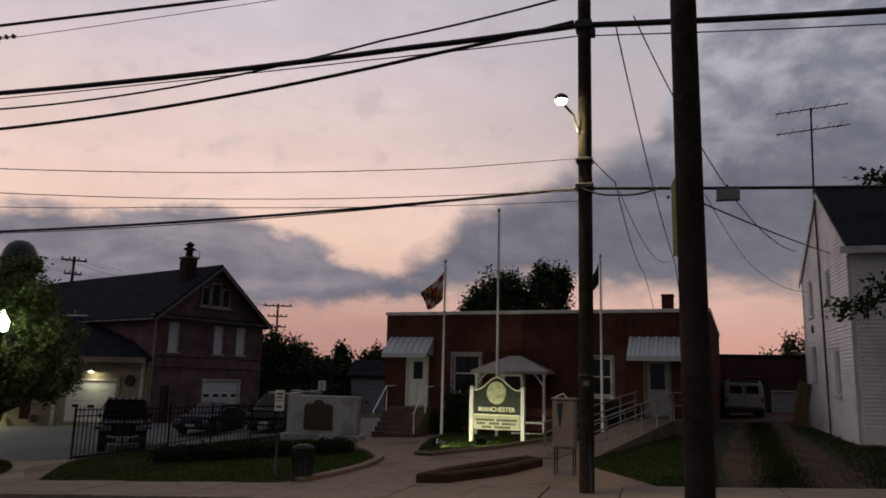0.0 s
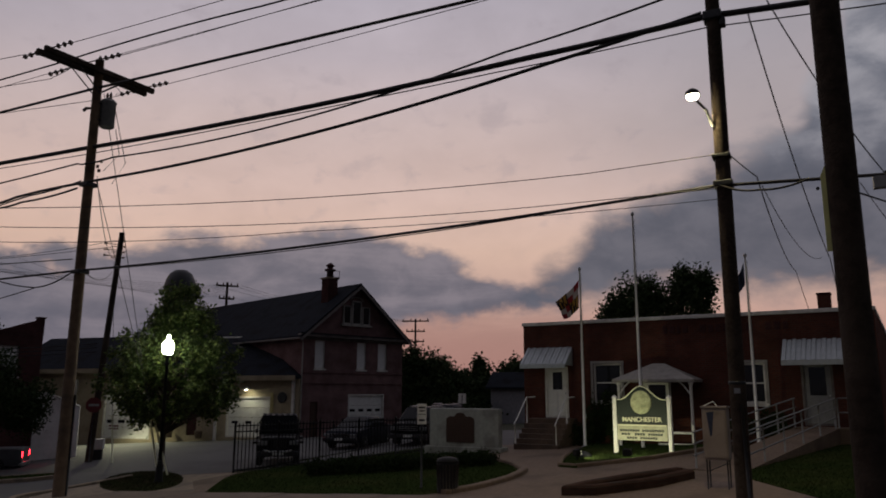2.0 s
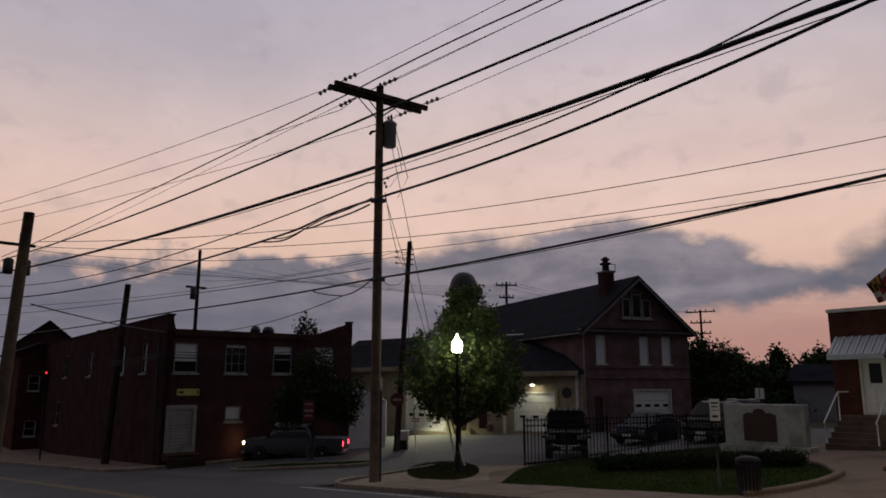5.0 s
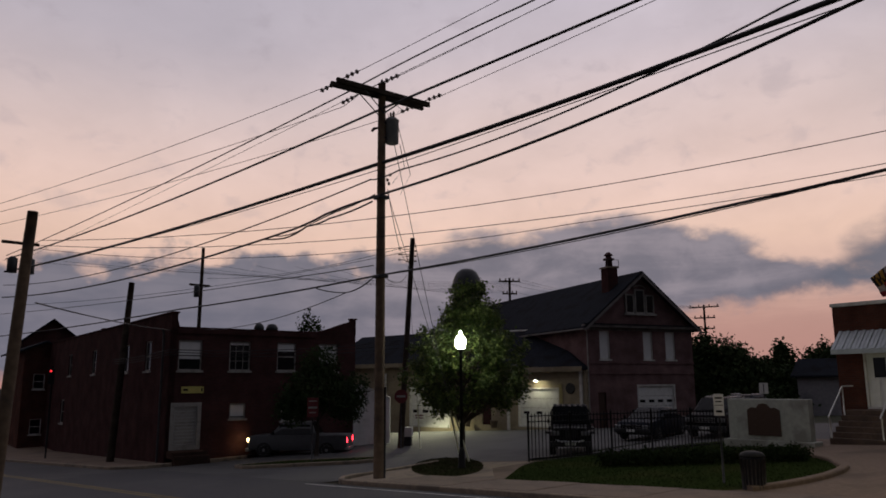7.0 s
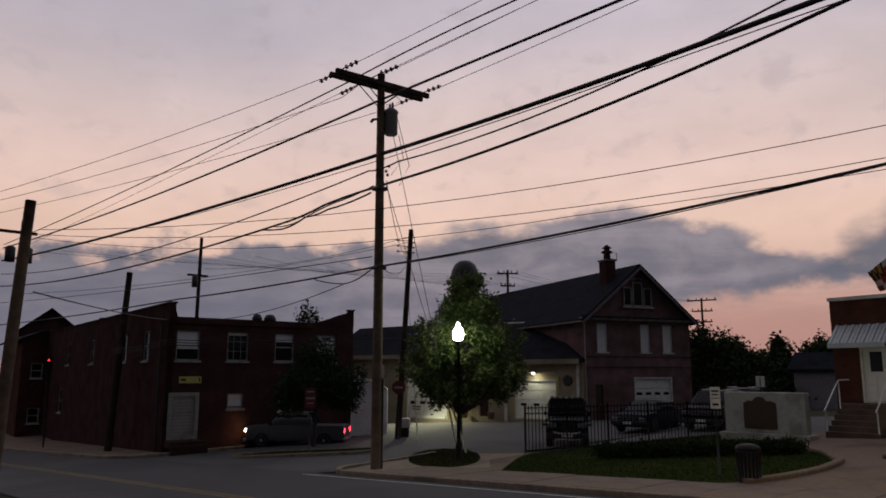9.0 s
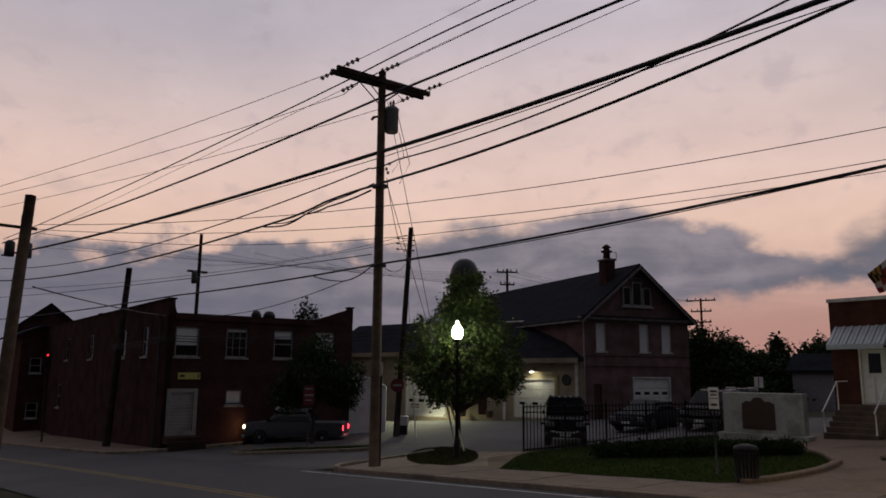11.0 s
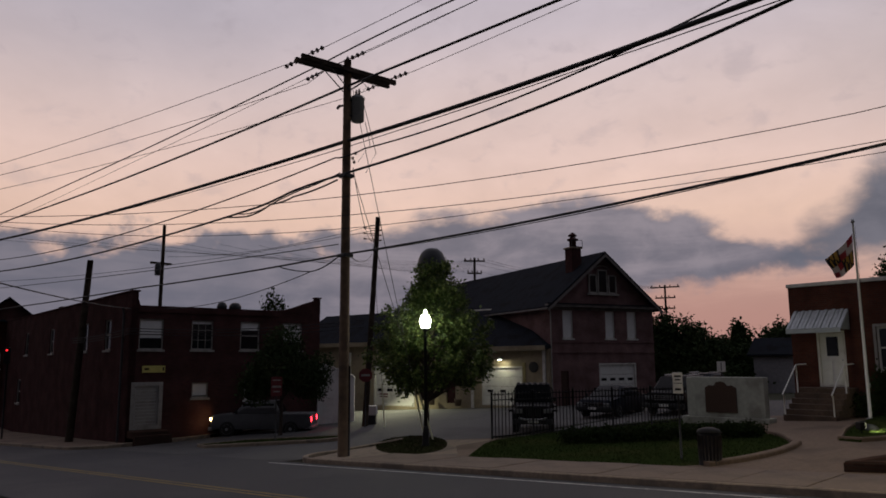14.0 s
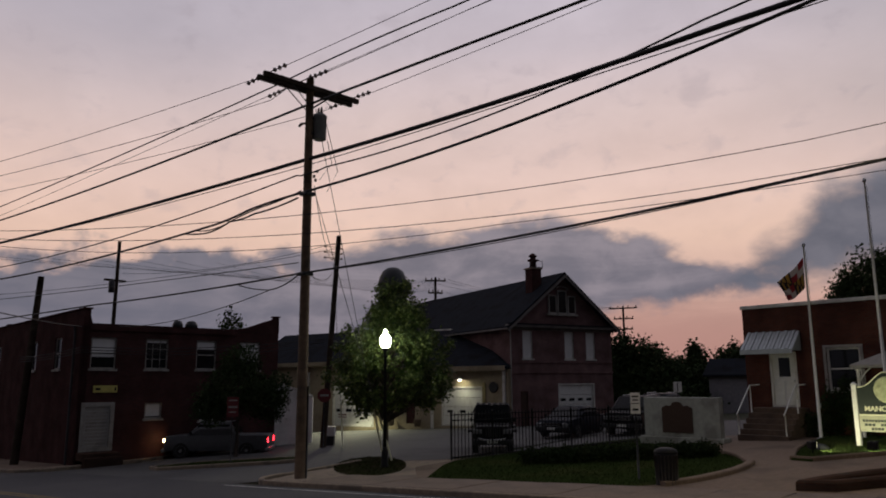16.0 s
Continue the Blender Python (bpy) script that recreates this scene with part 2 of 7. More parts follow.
LAWN = mat("lawn", (0.030, 0.045, 0.014), 0.95, 0.15, 14, 0.4, 60, second=(0.042, 0.052, 0.018), sec_scale=0.5, spec=0.0)
ISLAND = mat("worn_turf", (0.036, 0.040, 0.018), 0.95, 0.3, 9, 0.5, 50, second=(0.05, 0.042, 0.025), sec_scale=1.5, spec=0.0)
FIELD = mat("field", (0.032, 0.036, 0.02), 0.95, 0.35, 3.0, 0.6, 20, second=(0.045, 0.038, 0.026), sec_scale=0.6, spec=0.1)
GRAVEL = mat("dirt_track", (0.078, 0.050, 0.036), 0.95, 0.4, 7, 0.9, 40, second=(0.05, 0.042, 0.028), sec_scale=1.1, sec_lo=0.42, sec_hi=0.6, spec=0.1)
STEP_STONE = mat("step_concrete", (0.105, 0.070, 0.052), 0.9, 0.2, 10, 0.3, 50, second=(0.07, 0.048, 0.037), sec_scale=1.2)
RAKE = mat("weathered_trim", (0.15, 0.135, 0.13), 0.75, 0.15, 6, 0.1, 30, second=(0.10, 0.09, 0.088), sec_scale=2.0)
YELLOW = mat("road_paint_yellow", (0.26, 0.18, 0.045), 0.8, 0.3, 20, 0.1, second=(0.15, 0.12, 0.06), sec_scale=3.0)
WHITELINE = mat("road_paint_white", (0.5, 0.5, 0.48), 0.8, 0.25, 20, 0.1, second=(0.25, 0.25, 0.25), sec_scale=3.0)
BRICK_RED = brick_mat("red_brick", (0.105, 0.036, 0.025), (0.078, 0.029, 0.022), (0.08, 0.058, 0.048))
BRICK_DARK = brick_mat("dark_brick", (0.080, 0.033, 0.032), (0.060, 0.026, 0.026), (0.054, 0.042, 0.040))
BRICK_MAUVE = brick_mat("painted_brick", (0.195, 0.118, 0.120), (0.165, 0.098, 0.098), (0.17, 0.118, 0.112))
STEP_BRICK = brick_mat("step_brick", (0.07, 0.04, 0.03), (0.052, 0.031, 0.024), (0.055, 0.042, 0.035))
SHINGLE = mat("shingles", (0.022, 0.025, 0.032), 0.9, 0.3, 12, 0.6, 30, second=(0.018, 0.018, 0.021), sec_scale=1.0, spec=0.02)
TRIM = mat("white_trim", (0.62, 0.61, 0.58), 0.6, 0.08, 6, 0.1, 30, second=(0.45, 0.43, 0.40), sec_scale=2.0)
DULL_TRIM = mat("dull_trim", (0.30, 0.285, 0.265), 0.7, 0.1, 6, 0.1, 30, second=(0.22, 0.21, 0.195), sec_scale=2.0)
CREAM = mat("cream_render", (0.31, 0.26, 0.175), 0.85, 0.12, 5, 0.2, 30, second=(0.23, 0.19, 0.125), sec_scale=0.8)
WHITE = mat("white_paint", (0.72, 0.72, 0.70), 0.5, 0.06, 5, 0.06, 30, second=(0.55, 0.54, 0.50), sec_scale=2.0, sec_lo=0.55, sec_hi=0.75)
SIDING = mat("white_siding", (0.78, 0.78, 0.77), 0.6, 0.06, 4, 0.05, 30, second=(0.64, 0.63, 0.61), sec_scale=0.9)
POLEWOOD = mat("pole_wood", (0.040, 0.030, 0.023), 0.9, 0.35, 14, 0.6, 50, second=(0.068, 0.052, 0.040), sec_scale=1.5, spec=0.1)
POLEWOOD_PALE = mat("weathered_pole_wood", (0.140, 0.093, 0.056), 0.9, 0.25, 5, 0.3, 30, second=(0.072, 0.051, 0.036), sec_scale=1.2)
CABLE = mat("black_cable", (0.015, 0.013, 0.014), 0.6, 0.2, 10, 0)
STEEL_DARK = mat("dark_steel", (0.03, 0.032, 0.035), 0.5, 0.2, 10, 0.05, metal=0.4)
GREY_STEEL = mat("grey_painted_steel", (0.22, 0.225, 0.23), 0.55, 0.15, 8, 0.05)
PALE_SIDING = mat("pale_siding", (0.27, 0.265, 0.28), 0.85, 0.12, 4, 0.1, second=(0.19, 0.19, 0.205), sec_scale=0.6, spec=0.1)
STEEL = mat("galvanised_steel", (0.42, 0.43, 0.44), 0.45, 0.12, 10, 0.05, metal=0.7)
ALU = mat("ribbed_aluminium", (0.42, 0.46, 0.48), 0.4, 0.1, 6, 0.05, metal=0.25)
BLACK = mat("black_paint", (0.011, 0.011, 0.012), 0.6, 0.2, 10, 0.02, spec=0.2)
PORCELAIN = mat("brown_porcelain", (0.08, 0.05, 0.04), 0.25, 0.2, 10, 0)
GLASS = glass_mat("dark_glass")
CAR_GLASS = mat("tinted_car_glass", (0.008, 0.009, 0.01), 0.12, 0.2, 2.0, 0.02, 3.0, spec=0.15)
DOOR_GREY = mat("grey_door_paint", (0.40, 0.385, 0.38), 0.6, 0.1, 4, 0.06, 30, second=(0.31, 0.295, 0.29), sec_scale=1.5)
BLIND = mat("window_blind", (0.66, 0.66, 0.66), 0.7, 0.06, 3, 0.05)
STONE = mat("monument_stone", (0.38, 0.39, 0.355), 0.85, 0.12, 6, 0.2, 30, second=(0.24, 0.24, 0.215), sec_scale=1.0)
BRONZE = mat("bronze_plaque", (0.07, 0.04, 0.03), 0.55, 0.25, 20, 0.3, 60, metal=0.5)
BARK = mat("bark", (0.06, 0.045, 0.035), 0.95, 0.35, 18, 0.8, 40)
LEAF = leaf_mat("leaves", (0.066, 0.10, 0.027), (0.165, 0.195, 0.06))
LEAF_DARK = mat("dark_leaves", (0.035, 0.055, 0.022), 0.7, 0.4, 3, 0, second=(0.05, 0.065, 0.025), sec_scale=1.0, spec=0.05)
HEDGE = mat("hedge_leaves", (0.02, 0.034, 0.012), 0.8, 0.4, 6, 0, second=(0.028, 0.036, 0.014), sec_scale=2.0, spec=0.05)
SIGN_DARK = mat("sign_dark_green", (0.012, 0.02, 0.015), 0.5, 0.15, 5, 0.05)
SIGN_CREAM = mat("sign_cream", (0.70, 0.70, 0.50), 0.5, 0.06, 5, 0.03)
BOARD = mat("sign_board", (0.42, 0.42, 0.31), 0.6, 0.1, 5, 0.03, second=(0.33, 0.33, 0.24), sec_scale=3.0)
MEDALLION = mat("sign_medallion", (0.42, 0.44, 0.27), 0.6, 0.25, 9, 0.2, 30, second=(0.25, 0.27, 0.16), sec_scale=4.0)
SIGN_RED = mat("sign_red", (0.13, 0.018, 0.022), 0.45, 0.1, 5, 0.02)
# yellow of the street light is put into this pale plate's colour
PLATE_LAMPLIT = mat("plate_lamplit", (0.62, 0.62, 0.24), 0.5, 0.1, 5, 0.03, second=(0.5, 0.5, 0.22), sec_scale=3.0)
SIGN_YELLOW = mat("sign_yellow", (0.50, 0.44, 0.12), 0.5, 0.15, 5, 0.03)
RUBBER = mat("tyre_rubber", (0.018, 0.018, 0.018), 0.85, 0.2, 20, 0.1)
LAMP_GLOW = glow_mat("lamp_globe_glow", (0.96, 1.0, 0.80), 44.0)
HEAD_GLOW = glow_mat("street_light_glow", (1.0, 0.86, 0.52), 60.0)


# ---------------------------------------------------------------- helpers for meshes
def gz(x, y):
    """Height of the ground: the road falls to the west, the lots rise away from it."""
    return 0.047 * (min(40.0, max(-66.0, x)) + 5.0) + 0.035 * min(17.6, max(0.0, y - 16.7))


def obj(name, bm, material, parent=None, label="", smooth_shade=False):
    me = bpy.data.meshes.new(name)
    bm.normal_update()
    bm.to_mesh(me)
    bm.free()
    for m in (material if isinstance(material, (list, tuple)) else [material]):
        me.materials.append(m)
    if smooth_shade:
        for p in me.polygons:
            p.use_smooth = True
    ob = new(name, me)
    if parent is not None:
        ob.parent = parent
    if label:
        ob["label"] = label
    return ob


part = obj


def empty(name, x=0, y=0, z=0, rz=0, parent=None):
    ob = new(name)
    ob.empty_display_size = 0.2
    ob.matrix_basis = pose(x, y, z, 0, 0, rz)
    if parent is not None:
        ob.parent = parent
    return ob


def box(x0, x1, y0, y1, z0, z1, bevel=0.0, bm=None):
    bm = bm or bmesh.new()
    vs = [bm.verts.new(p) for p in ((x0, y0, z0), (x1, y0, z0), (x1, y1, z0), (x0, y1, z0), (x0, y0, z1), (x1, y0, z1), (x1, y1, z1), (x0, y1, z1))]
    fs = [bm.faces.new([vs[i] for i in f]) for f in ((0, 3, 2, 1), (4, 5, 6, 7), (0, 1, 5, 4), (1, 2, 6, 5), (2, 3, 7, 6), (3, 0, 4, 7))]
    if bevel:
        es = list({e for f in fs for e in f.edges})
        bmesh.ops.bevel(bm, geom=es, offset=bevel, segments=2, affect="EDGES", profile=0.5)
    return bm


def prism(outline, z0, z1, bm=None):
    """A solid with a flat outline in x, y."""
    bm = bm or bmesh.new()
    a = [bm.verts.new((x, y, z0)) for x, y in outline]
    b = [bm.verts.new((x, y, z1)) for x, y in outline]
    bm.faces.new(list(reversed(a)))
    bm.faces.new(b)
    n = len(outline)
    for i in range(n):
        bm.faces.new((a[i], a[(i + 1) % n], b[(i + 1) % n], b[i]))
    bmesh.ops.recalc_face_normals(bm, faces=bm.faces)
    return bm


def plate(outline, y0, y1, bm=None):
    """A solid with its outline in x, z and its thickness along y."""
    bm = bm or bmesh.new()
    a = [bm.verts.new((x, y0, z)) for x, z in outline]
    b = [bm.verts.new((x, y1, z)) for x, z in outline]
    fs = [bm.faces.new(a), bm.faces.new(list(reversed(b)))]
    n = len(outline)
    for i in range(n):
        fs.append(bm.faces.new((a[(i + 1) % n], a[i], b[i], b[(i + 1) % n])))
    bmesh.ops.recalc_face_normals(bm, faces=fs)
    return bm


def tube(pts, radii, seg=8, bm=None, cap=True):
    """A round bar through the points, with a radius at each."""
    bm = bm or bmesh.new()
    pts = [Vector(p) for p in pts]
    if not isinstance(radii, (list, tuple)):
        radii = [radii] * len(pts)
    rings = []
    for i, p in enumerate(pts):
        d = (pts[min(i + 1, len(pts) - 1)] - pts[max(i - 1, 0)]).normalized()
        up = Vector((0, 0, 1)) if abs(d.z) < 0.9 else Vector((1, 0, 0))
        s = d.cross(up).normalized()
        t = s.cross(d)
        rings.append([bm.verts.new(p + radii[i] * (s * math.cos(2 * math.pi * k / seg) + t * math.sin(2 * math.pi * k / seg))) for k in range(seg)])
    for a, b in zip(rings, rings[1:]):
        for k in range(seg):
            f = bm.faces.new((a[k], a[(k + 1) % seg], b[(k + 1) % seg], b[k]))
            f.smooth = True
    if cap:
        bm.faces.new(rings[0])
        bm.faces.new(list(reversed(rings[-1])))
    return bm


def lathe(profile, seg=16, bm=None, x=0, y=0):
    """A turned form about the z axis from (radius, height) pairs."""
    bm = bm or bmesh.new()
    rings = [[bm.verts.new((x + r * math.cos(2 * math.pi * k / seg), y + r * math.sin(2 * math.pi * k / seg), z)) for k in range(seg)] for r, z in profile]
    for a, b in zip(rings, rings[1:]):
        for k in range(seg):
            f = bm.faces.new((a[k], a[(k + 1) % seg], b[(k + 1) % seg], b[k]))
            f.smooth = True
    bm.faces.new(list(reversed(rings[0])))
    bm.faces.new(rings[-1])
    return bm


def sheet(outline, lift, name, material, label, kind="structure", thick=0.0, cut=2.0):
    """A piece of ground that follows the slope, from an outline in x, y."""
    bm = bmesh.new()
    vs = [bm.verts.new((x, y, 0)) for x, y in outline]
    bm.faces.new(vs)
    xs, ys = [p[0] for p in outline], [p[1] for p in outline]
    for axis, lo, hi in ((0, min(xs), max(xs)), (1, min(ys), max(ys))):
        c = math.floor(lo / cut) * cut + cut
        while c < hi:
            co, no = ((c, 0, 0), (1, 0, 0)) if axis == 0 else ((0, c, 0), (0, 1, 0))
            bmesh.ops.bisect_plane(bm, geom=bm.verts[:] + bm.edges[:] + bm.faces[:], plane_co=co, plane_no=no)
            c += cut
    bmesh.ops.recalc_face_normals(bm, faces=bm.faces)
    if bm.faces[:] and sum(f.normal.z for f in bm.faces) < 0:
        bmesh.ops.reverse_faces(bm, faces=bm.faces)
    if thick:
        r = bmesh.ops.extrude_face_region(bm, geom=bm.faces[:])
        low = [v for v in r["geom"] if isinstance(v, bmesh.types.BMVert)]
        for v in low:
            v.co.z += thick
        bmesh.ops.recalc_face_normals(bm, faces=bm.faces)
    for v in bm.verts:
        v.co.z += gz(v.co.x, v.co.y) + lift
    ob = obj(name, bm, material)
    return tagged(ob, label, name.split("_")[0] if kind == "structure" else "", kind=kind)


# ---------------------------------------------------------------- ground
def build_ground():
    bm = bmesh.new()
    def line(lo, hi):
        v = [lo - 2500, lo - 900, lo - 300, lo - 120, lo - 50]
        c = lo
        while c <= hi:
            v.append(c)
            c += 2.0
        return v + [hi + 50, hi + 120, hi + 300, hi + 900, hi + 2500]
    xs, ys = line(-70, 44), line(-10, 60)
    g = [[bm.verts.new((x, y, gz(x, y) - 0.03 + (0.0 if abs(x) < 90 and abs(y) < 110 else -0.4))) for y in ys] for x in xs]
    for i in range(len(xs) - 1):
        for j in range(len(ys) - 1):
            bm.faces.new((g[i][j], g[i + 1][j], g[i + 1][j + 1], g[i][j + 1]))
    tagged(obj("ground", bm, FIELD), "dark rough grass and earth, rising from the road", "ground", kind="structure")


build_ground()
CURB_Y = 14.25
sheet([(-140, 5.9), (120, 5.9), (120, CURB_Y), (-140, CURB_Y)], 0.0, "road", ASPHALT, "worn grey asphalt main road falling downhill")
sheet([(-36.5, CURB_Y), (-21.5, CURB_Y), (-20.5, 17.0), (-21.6, 20.5), (-19.3, 21.5), (-18.5, 36.0), (-30, 44.0), (-70, 46.0), (-70, 28.0), (-36.3, 27.5)], 0.004, "road_side_street", LOT, "dull asphalt side street and fire station yard")
sheet([(-18.5, 22.2), (-15.4, 30.6), (-11.0, 29.6), (-11.0, 34), (-14.0, 46), (-26, 46), (-18.5, 36)], 0.008, "road_parking_lot", LOT, "dark asphalt parking lot behind the fence")
for off in (-0.12, 0.12):
    sheet([(-140, 9.4 + off - 0.05), (120, 9.4 + off - 0.05), (120, 9.4 + off + 0.05), (-140, 9.4 + off + 0.05)], 0.006, "road_centre_line", YELLOW, "faded double yellow road marking")
sheet([(-21.5, CURB_Y - 0.5), (120, CURB_Y - 0.5), (120, CURB_Y - 0.4), (-21.5, CURB_Y - 0.4)], 0.006, "road_edge_line", WHITELINE, "worn white edge line along the kerb")


# ---------------------------------------------------------------- pieces that buildings share
def pierced(length, z0, z1, thick, holes, x0=0.0, bm=None):
    """A wall along x from x0, its face at y = 0 and its back at y = thick, with openings (xa, xb, za, zb) through it."""
    bm = bm or bmesh.new()
    xs = sorted({x0, x0 + length, *[h[0] for h in holes], *[h[1] for h in holes]})
    zs = sorted({z0, z1, *[h[2] for h in holes], *[h[3] for h in holes]})
    cache = {}
    def v(x, y, z):
        k = (round(x, 4), y, round(z, 4))
        if k not in cache:
            cache[k] = bm.verts.new((x, y, z))
        return cache[k]
    def solid(i, j):
        if not (0 <= i < len(xs) - 1 and 0 <= j < len(zs) - 1):
            return False
        cx, cz = (xs[i] + xs[i + 1]) / 2, (zs[j] + zs[j + 1]) / 2
        return not any(h[0] < cx < h[1] and h[2] < cz < h[3] for h in holes)
    for i in range(len(xs) - 1):
        for j in range(len(zs) - 1):
            if not solid(i, j):
                continue
            a, b, c, d = xs[i], xs[i + 1], zs[j], zs[j + 1]
            bm.faces.new((v(a, 0, c), v(b, 0, c), v(b, 0, d), v(a, 0, d)))
            bm.faces.new((v(a, thick, d), v(b, thick, d), v(b, thick, c), v(a, thick, c)))
            if not solid(i - 1, j):
                bm.faces.new((v(a, thick, c), v(a, 0, c), v(a, 0, d), v(a, thick, d)))
            if not solid(i + 1, j):
                bm.faces.new((v(b, 0, c), v(b, thick, c), v(b, thick, d), v(b, 0, d)))
            if not solid(i, j - 1):
                bm.faces.new((v(a, thick, c), v(b, thick, c), v(b, 0, c), v(a, 0, c)))
            if not solid(i, j + 1):
                bm.faces.new((v(a, 0, d), v(b, 0, d), v(b, thick, d), v(a, thick, d)))
    return bm


def ring(w, h, t, y0, y1, bm=None, x=0.0, z=0.0):
    """A rectangular frame in x, z with bars t wide."""
    bm = bm or bmesh.new()
    box(x, x + t, y0, y1, z, z + h, bm=bm)
    box(x + w - t, x + w, y0, y1, z, z + h, bm=bm)
    box(x + t, x + w - t, y0, y1, z, z + t, bm=bm)
    box(x + t, x + w - t, y0, y1, z + h - t, z + h, bm=bm)
    return bm


def window(parent, x, z, w, h, style="sash", rz=0, y=0.0, sill=TRIM, blind=0.0, frame_mat=TRIM):
    """A window in an opening of a wall that faces -y (rz 0) or -x (rz -90)."""
    e = empty("window", x, y, z, rz, parent)
    part("frame", ring(w, h, 0.07, 0.06, 0.16), frame_mat, e)
    part("pane", box(0.07, w - 0.07, 0.12, 0.13, 0.07, h - 0.07), GLASS, e)
    if style == "sash":
        part("glazing_bar", box(0.07, w - 0.07, 0.085, 0.118, h * 0.5 - 0.025, h * 0.5 + 0.025), frame_mat, e)
    if style == "grid":
        bm = bmesh.new()
        for k in (1, 2):
            box(w * k / 3 - 0.012, w * k / 3 + 0.012, 0.09, 0.118, 0.07, h - 0.07, bm=bm)
            box(0.07, w - 0.07, 0.092, 0.116, h * k / 3 - 0.012, h * k / 3 + 0.012, bm=bm)
        part("glazing_bar", bm, frame_mat, e)
    if blind:
        part("blind", box(0.075, w - 0.075, 0.108, 0.117, h * (1 - blind), h - 0.075), BLIND, e)
    if sill is not None:
        part("sill", box(-0.08, w + 0.08, -0.07, 0.06, -0.11, 0.0, 0.01), sill, e)
    return e


def panel_door(parent, x, z, w, h, light=(0.25, 0.75, 0.55, 0.9), rz=0, y=0.0, paint=None):
    """A painted door with a glazed upper light, in its frame."""
    paint = paint or WHITE
    e = empty("door", x, y, z, rz, parent)
    part("frame", ring(w, h, 0.08, 0.0, 0.14), TRIM if paint is WHITE else RAKE, e)
    a, b, c, d = light[0] * w, light[1] * w, light[2] * h, light[3] * h
    leaf = pierced(w - 0.16, 0.02, h - 0.08, 0.045, [(a, b, c, d)], x0=0.08)
    for v in leaf.verts:
        v.co.y += 0.07
    leaf = part("leaf", leaf, paint, e)
    part("pane", box(a, b, 0.085, 0.095, c, d), GLASS, leaf)
    bm = bmesh.new()
    box(0.16, w * 0.5 - 0.04, 0.055, 0.069, 0.15, c - 0.15, 0.006, bm)
    box(w * 0.5 + 0.04, w - 0.16, 0.055, 0.069, 0.15, c - 0.15, 0.006, bm)
    part("panel", bm, paint, leaf)
    part("handle", lathe([(0.02, 0), (0.03, 0.02), (0.03, 0.05), (0.015, 0.06)], 8, x=w - 0.15, y=0.04), STEEL, leaf).location = (0, 0, h * 0.46)
    return e


def overhead_door(parent, x, z, w, h, rows=4, lights=4, rz=0, y=0.0, lit_row=1, paint=WHITE):
    """A sectional garage door of raised panels, with one row of small panes."""
    e = empty("garage_door", x, y, z, rz, parent)
    part("frame", ring(w, h, 0.10, 0.0, 0.2), TRIM if paint is WHITE else DULL_TRIM, e)
    ph = (h - 0.12) / rows
    for r in range(rows):
        p = part("panel", box(0.1, w - 0.1, 0.12, 0.17, 0.02 + r * ph + 0.008, 0.02 + (r + 1) * ph - 0.008, 0.012), paint, e)
        if r == lit_row:
            for k in range(lights):
                cx = 0.1 + (w - 0.2) * (k + 0.5) / lights
                part("pane", box(cx - w * 0.07, cx + w * 0.07, 0.105, 0.119, 0.02 + (r + 0.36) * ph, 0.02 + (r + 0.64) * ph, 0.008), GLASS, p)
    return e


def downpipe(parent, x, y, z0, z1, r=0.045, material=TRIM):
    part("downpipe", tube([(x, y + 0.25, z1), (x, y + 0.05, z1 - 0.25), (x, y, z1 - 0.4), (x, y, z0 + 0.2), (x, y - 0.12, z0 + 0.05)], r, 8), material, parent)


def gable_roof(x0, x1, y0, y1, ze, zr, over=0.4, thick=0.16, axis="y", end=None):
    """Two pitched slabs meeting at a ridge along y (or x)."""
    bm = bmesh.new()
    end = over if end is None else end
    if axis == "x":
        x0, x1, y0, y1 = y0, y1, x0, x1
    xm, k = (x0 + x1) / 2, (zr - ze) / ((x1 - x0) / 2)
    for s, xe in ((-1, x0), (1, x1)):
        xo = xe + s * over
        zo = ze - k * over
        pr = [(xo, zo), (xm, zr), (xm, zr + thick), (xo, zo + thick)]
        a = [bm.verts.new((x, y0 - end, z)) for x, z in pr]
        b = [bm.verts.new((x, y1 + end, z)) for x, z in pr]
        bm.faces.new(a)
        bm.faces.new(list(reversed(b)))
        for i in range(4):
            bm.faces.new((a[(i + 1) % 4], a[i], b[i], b[(i + 1) % 4]))
    if axis == "x":
        for v in bm.verts:
            v.co.x, v.co.y = v.co.y, v.co.x
    bmesh.ops.recalc_face_normals(bm, faces=bm.faces)
    return bm


def thing(name, x, y, z, rz, label, category, group=""):
    return tagged(empty(name, x, y, z, rz), label, category, group)


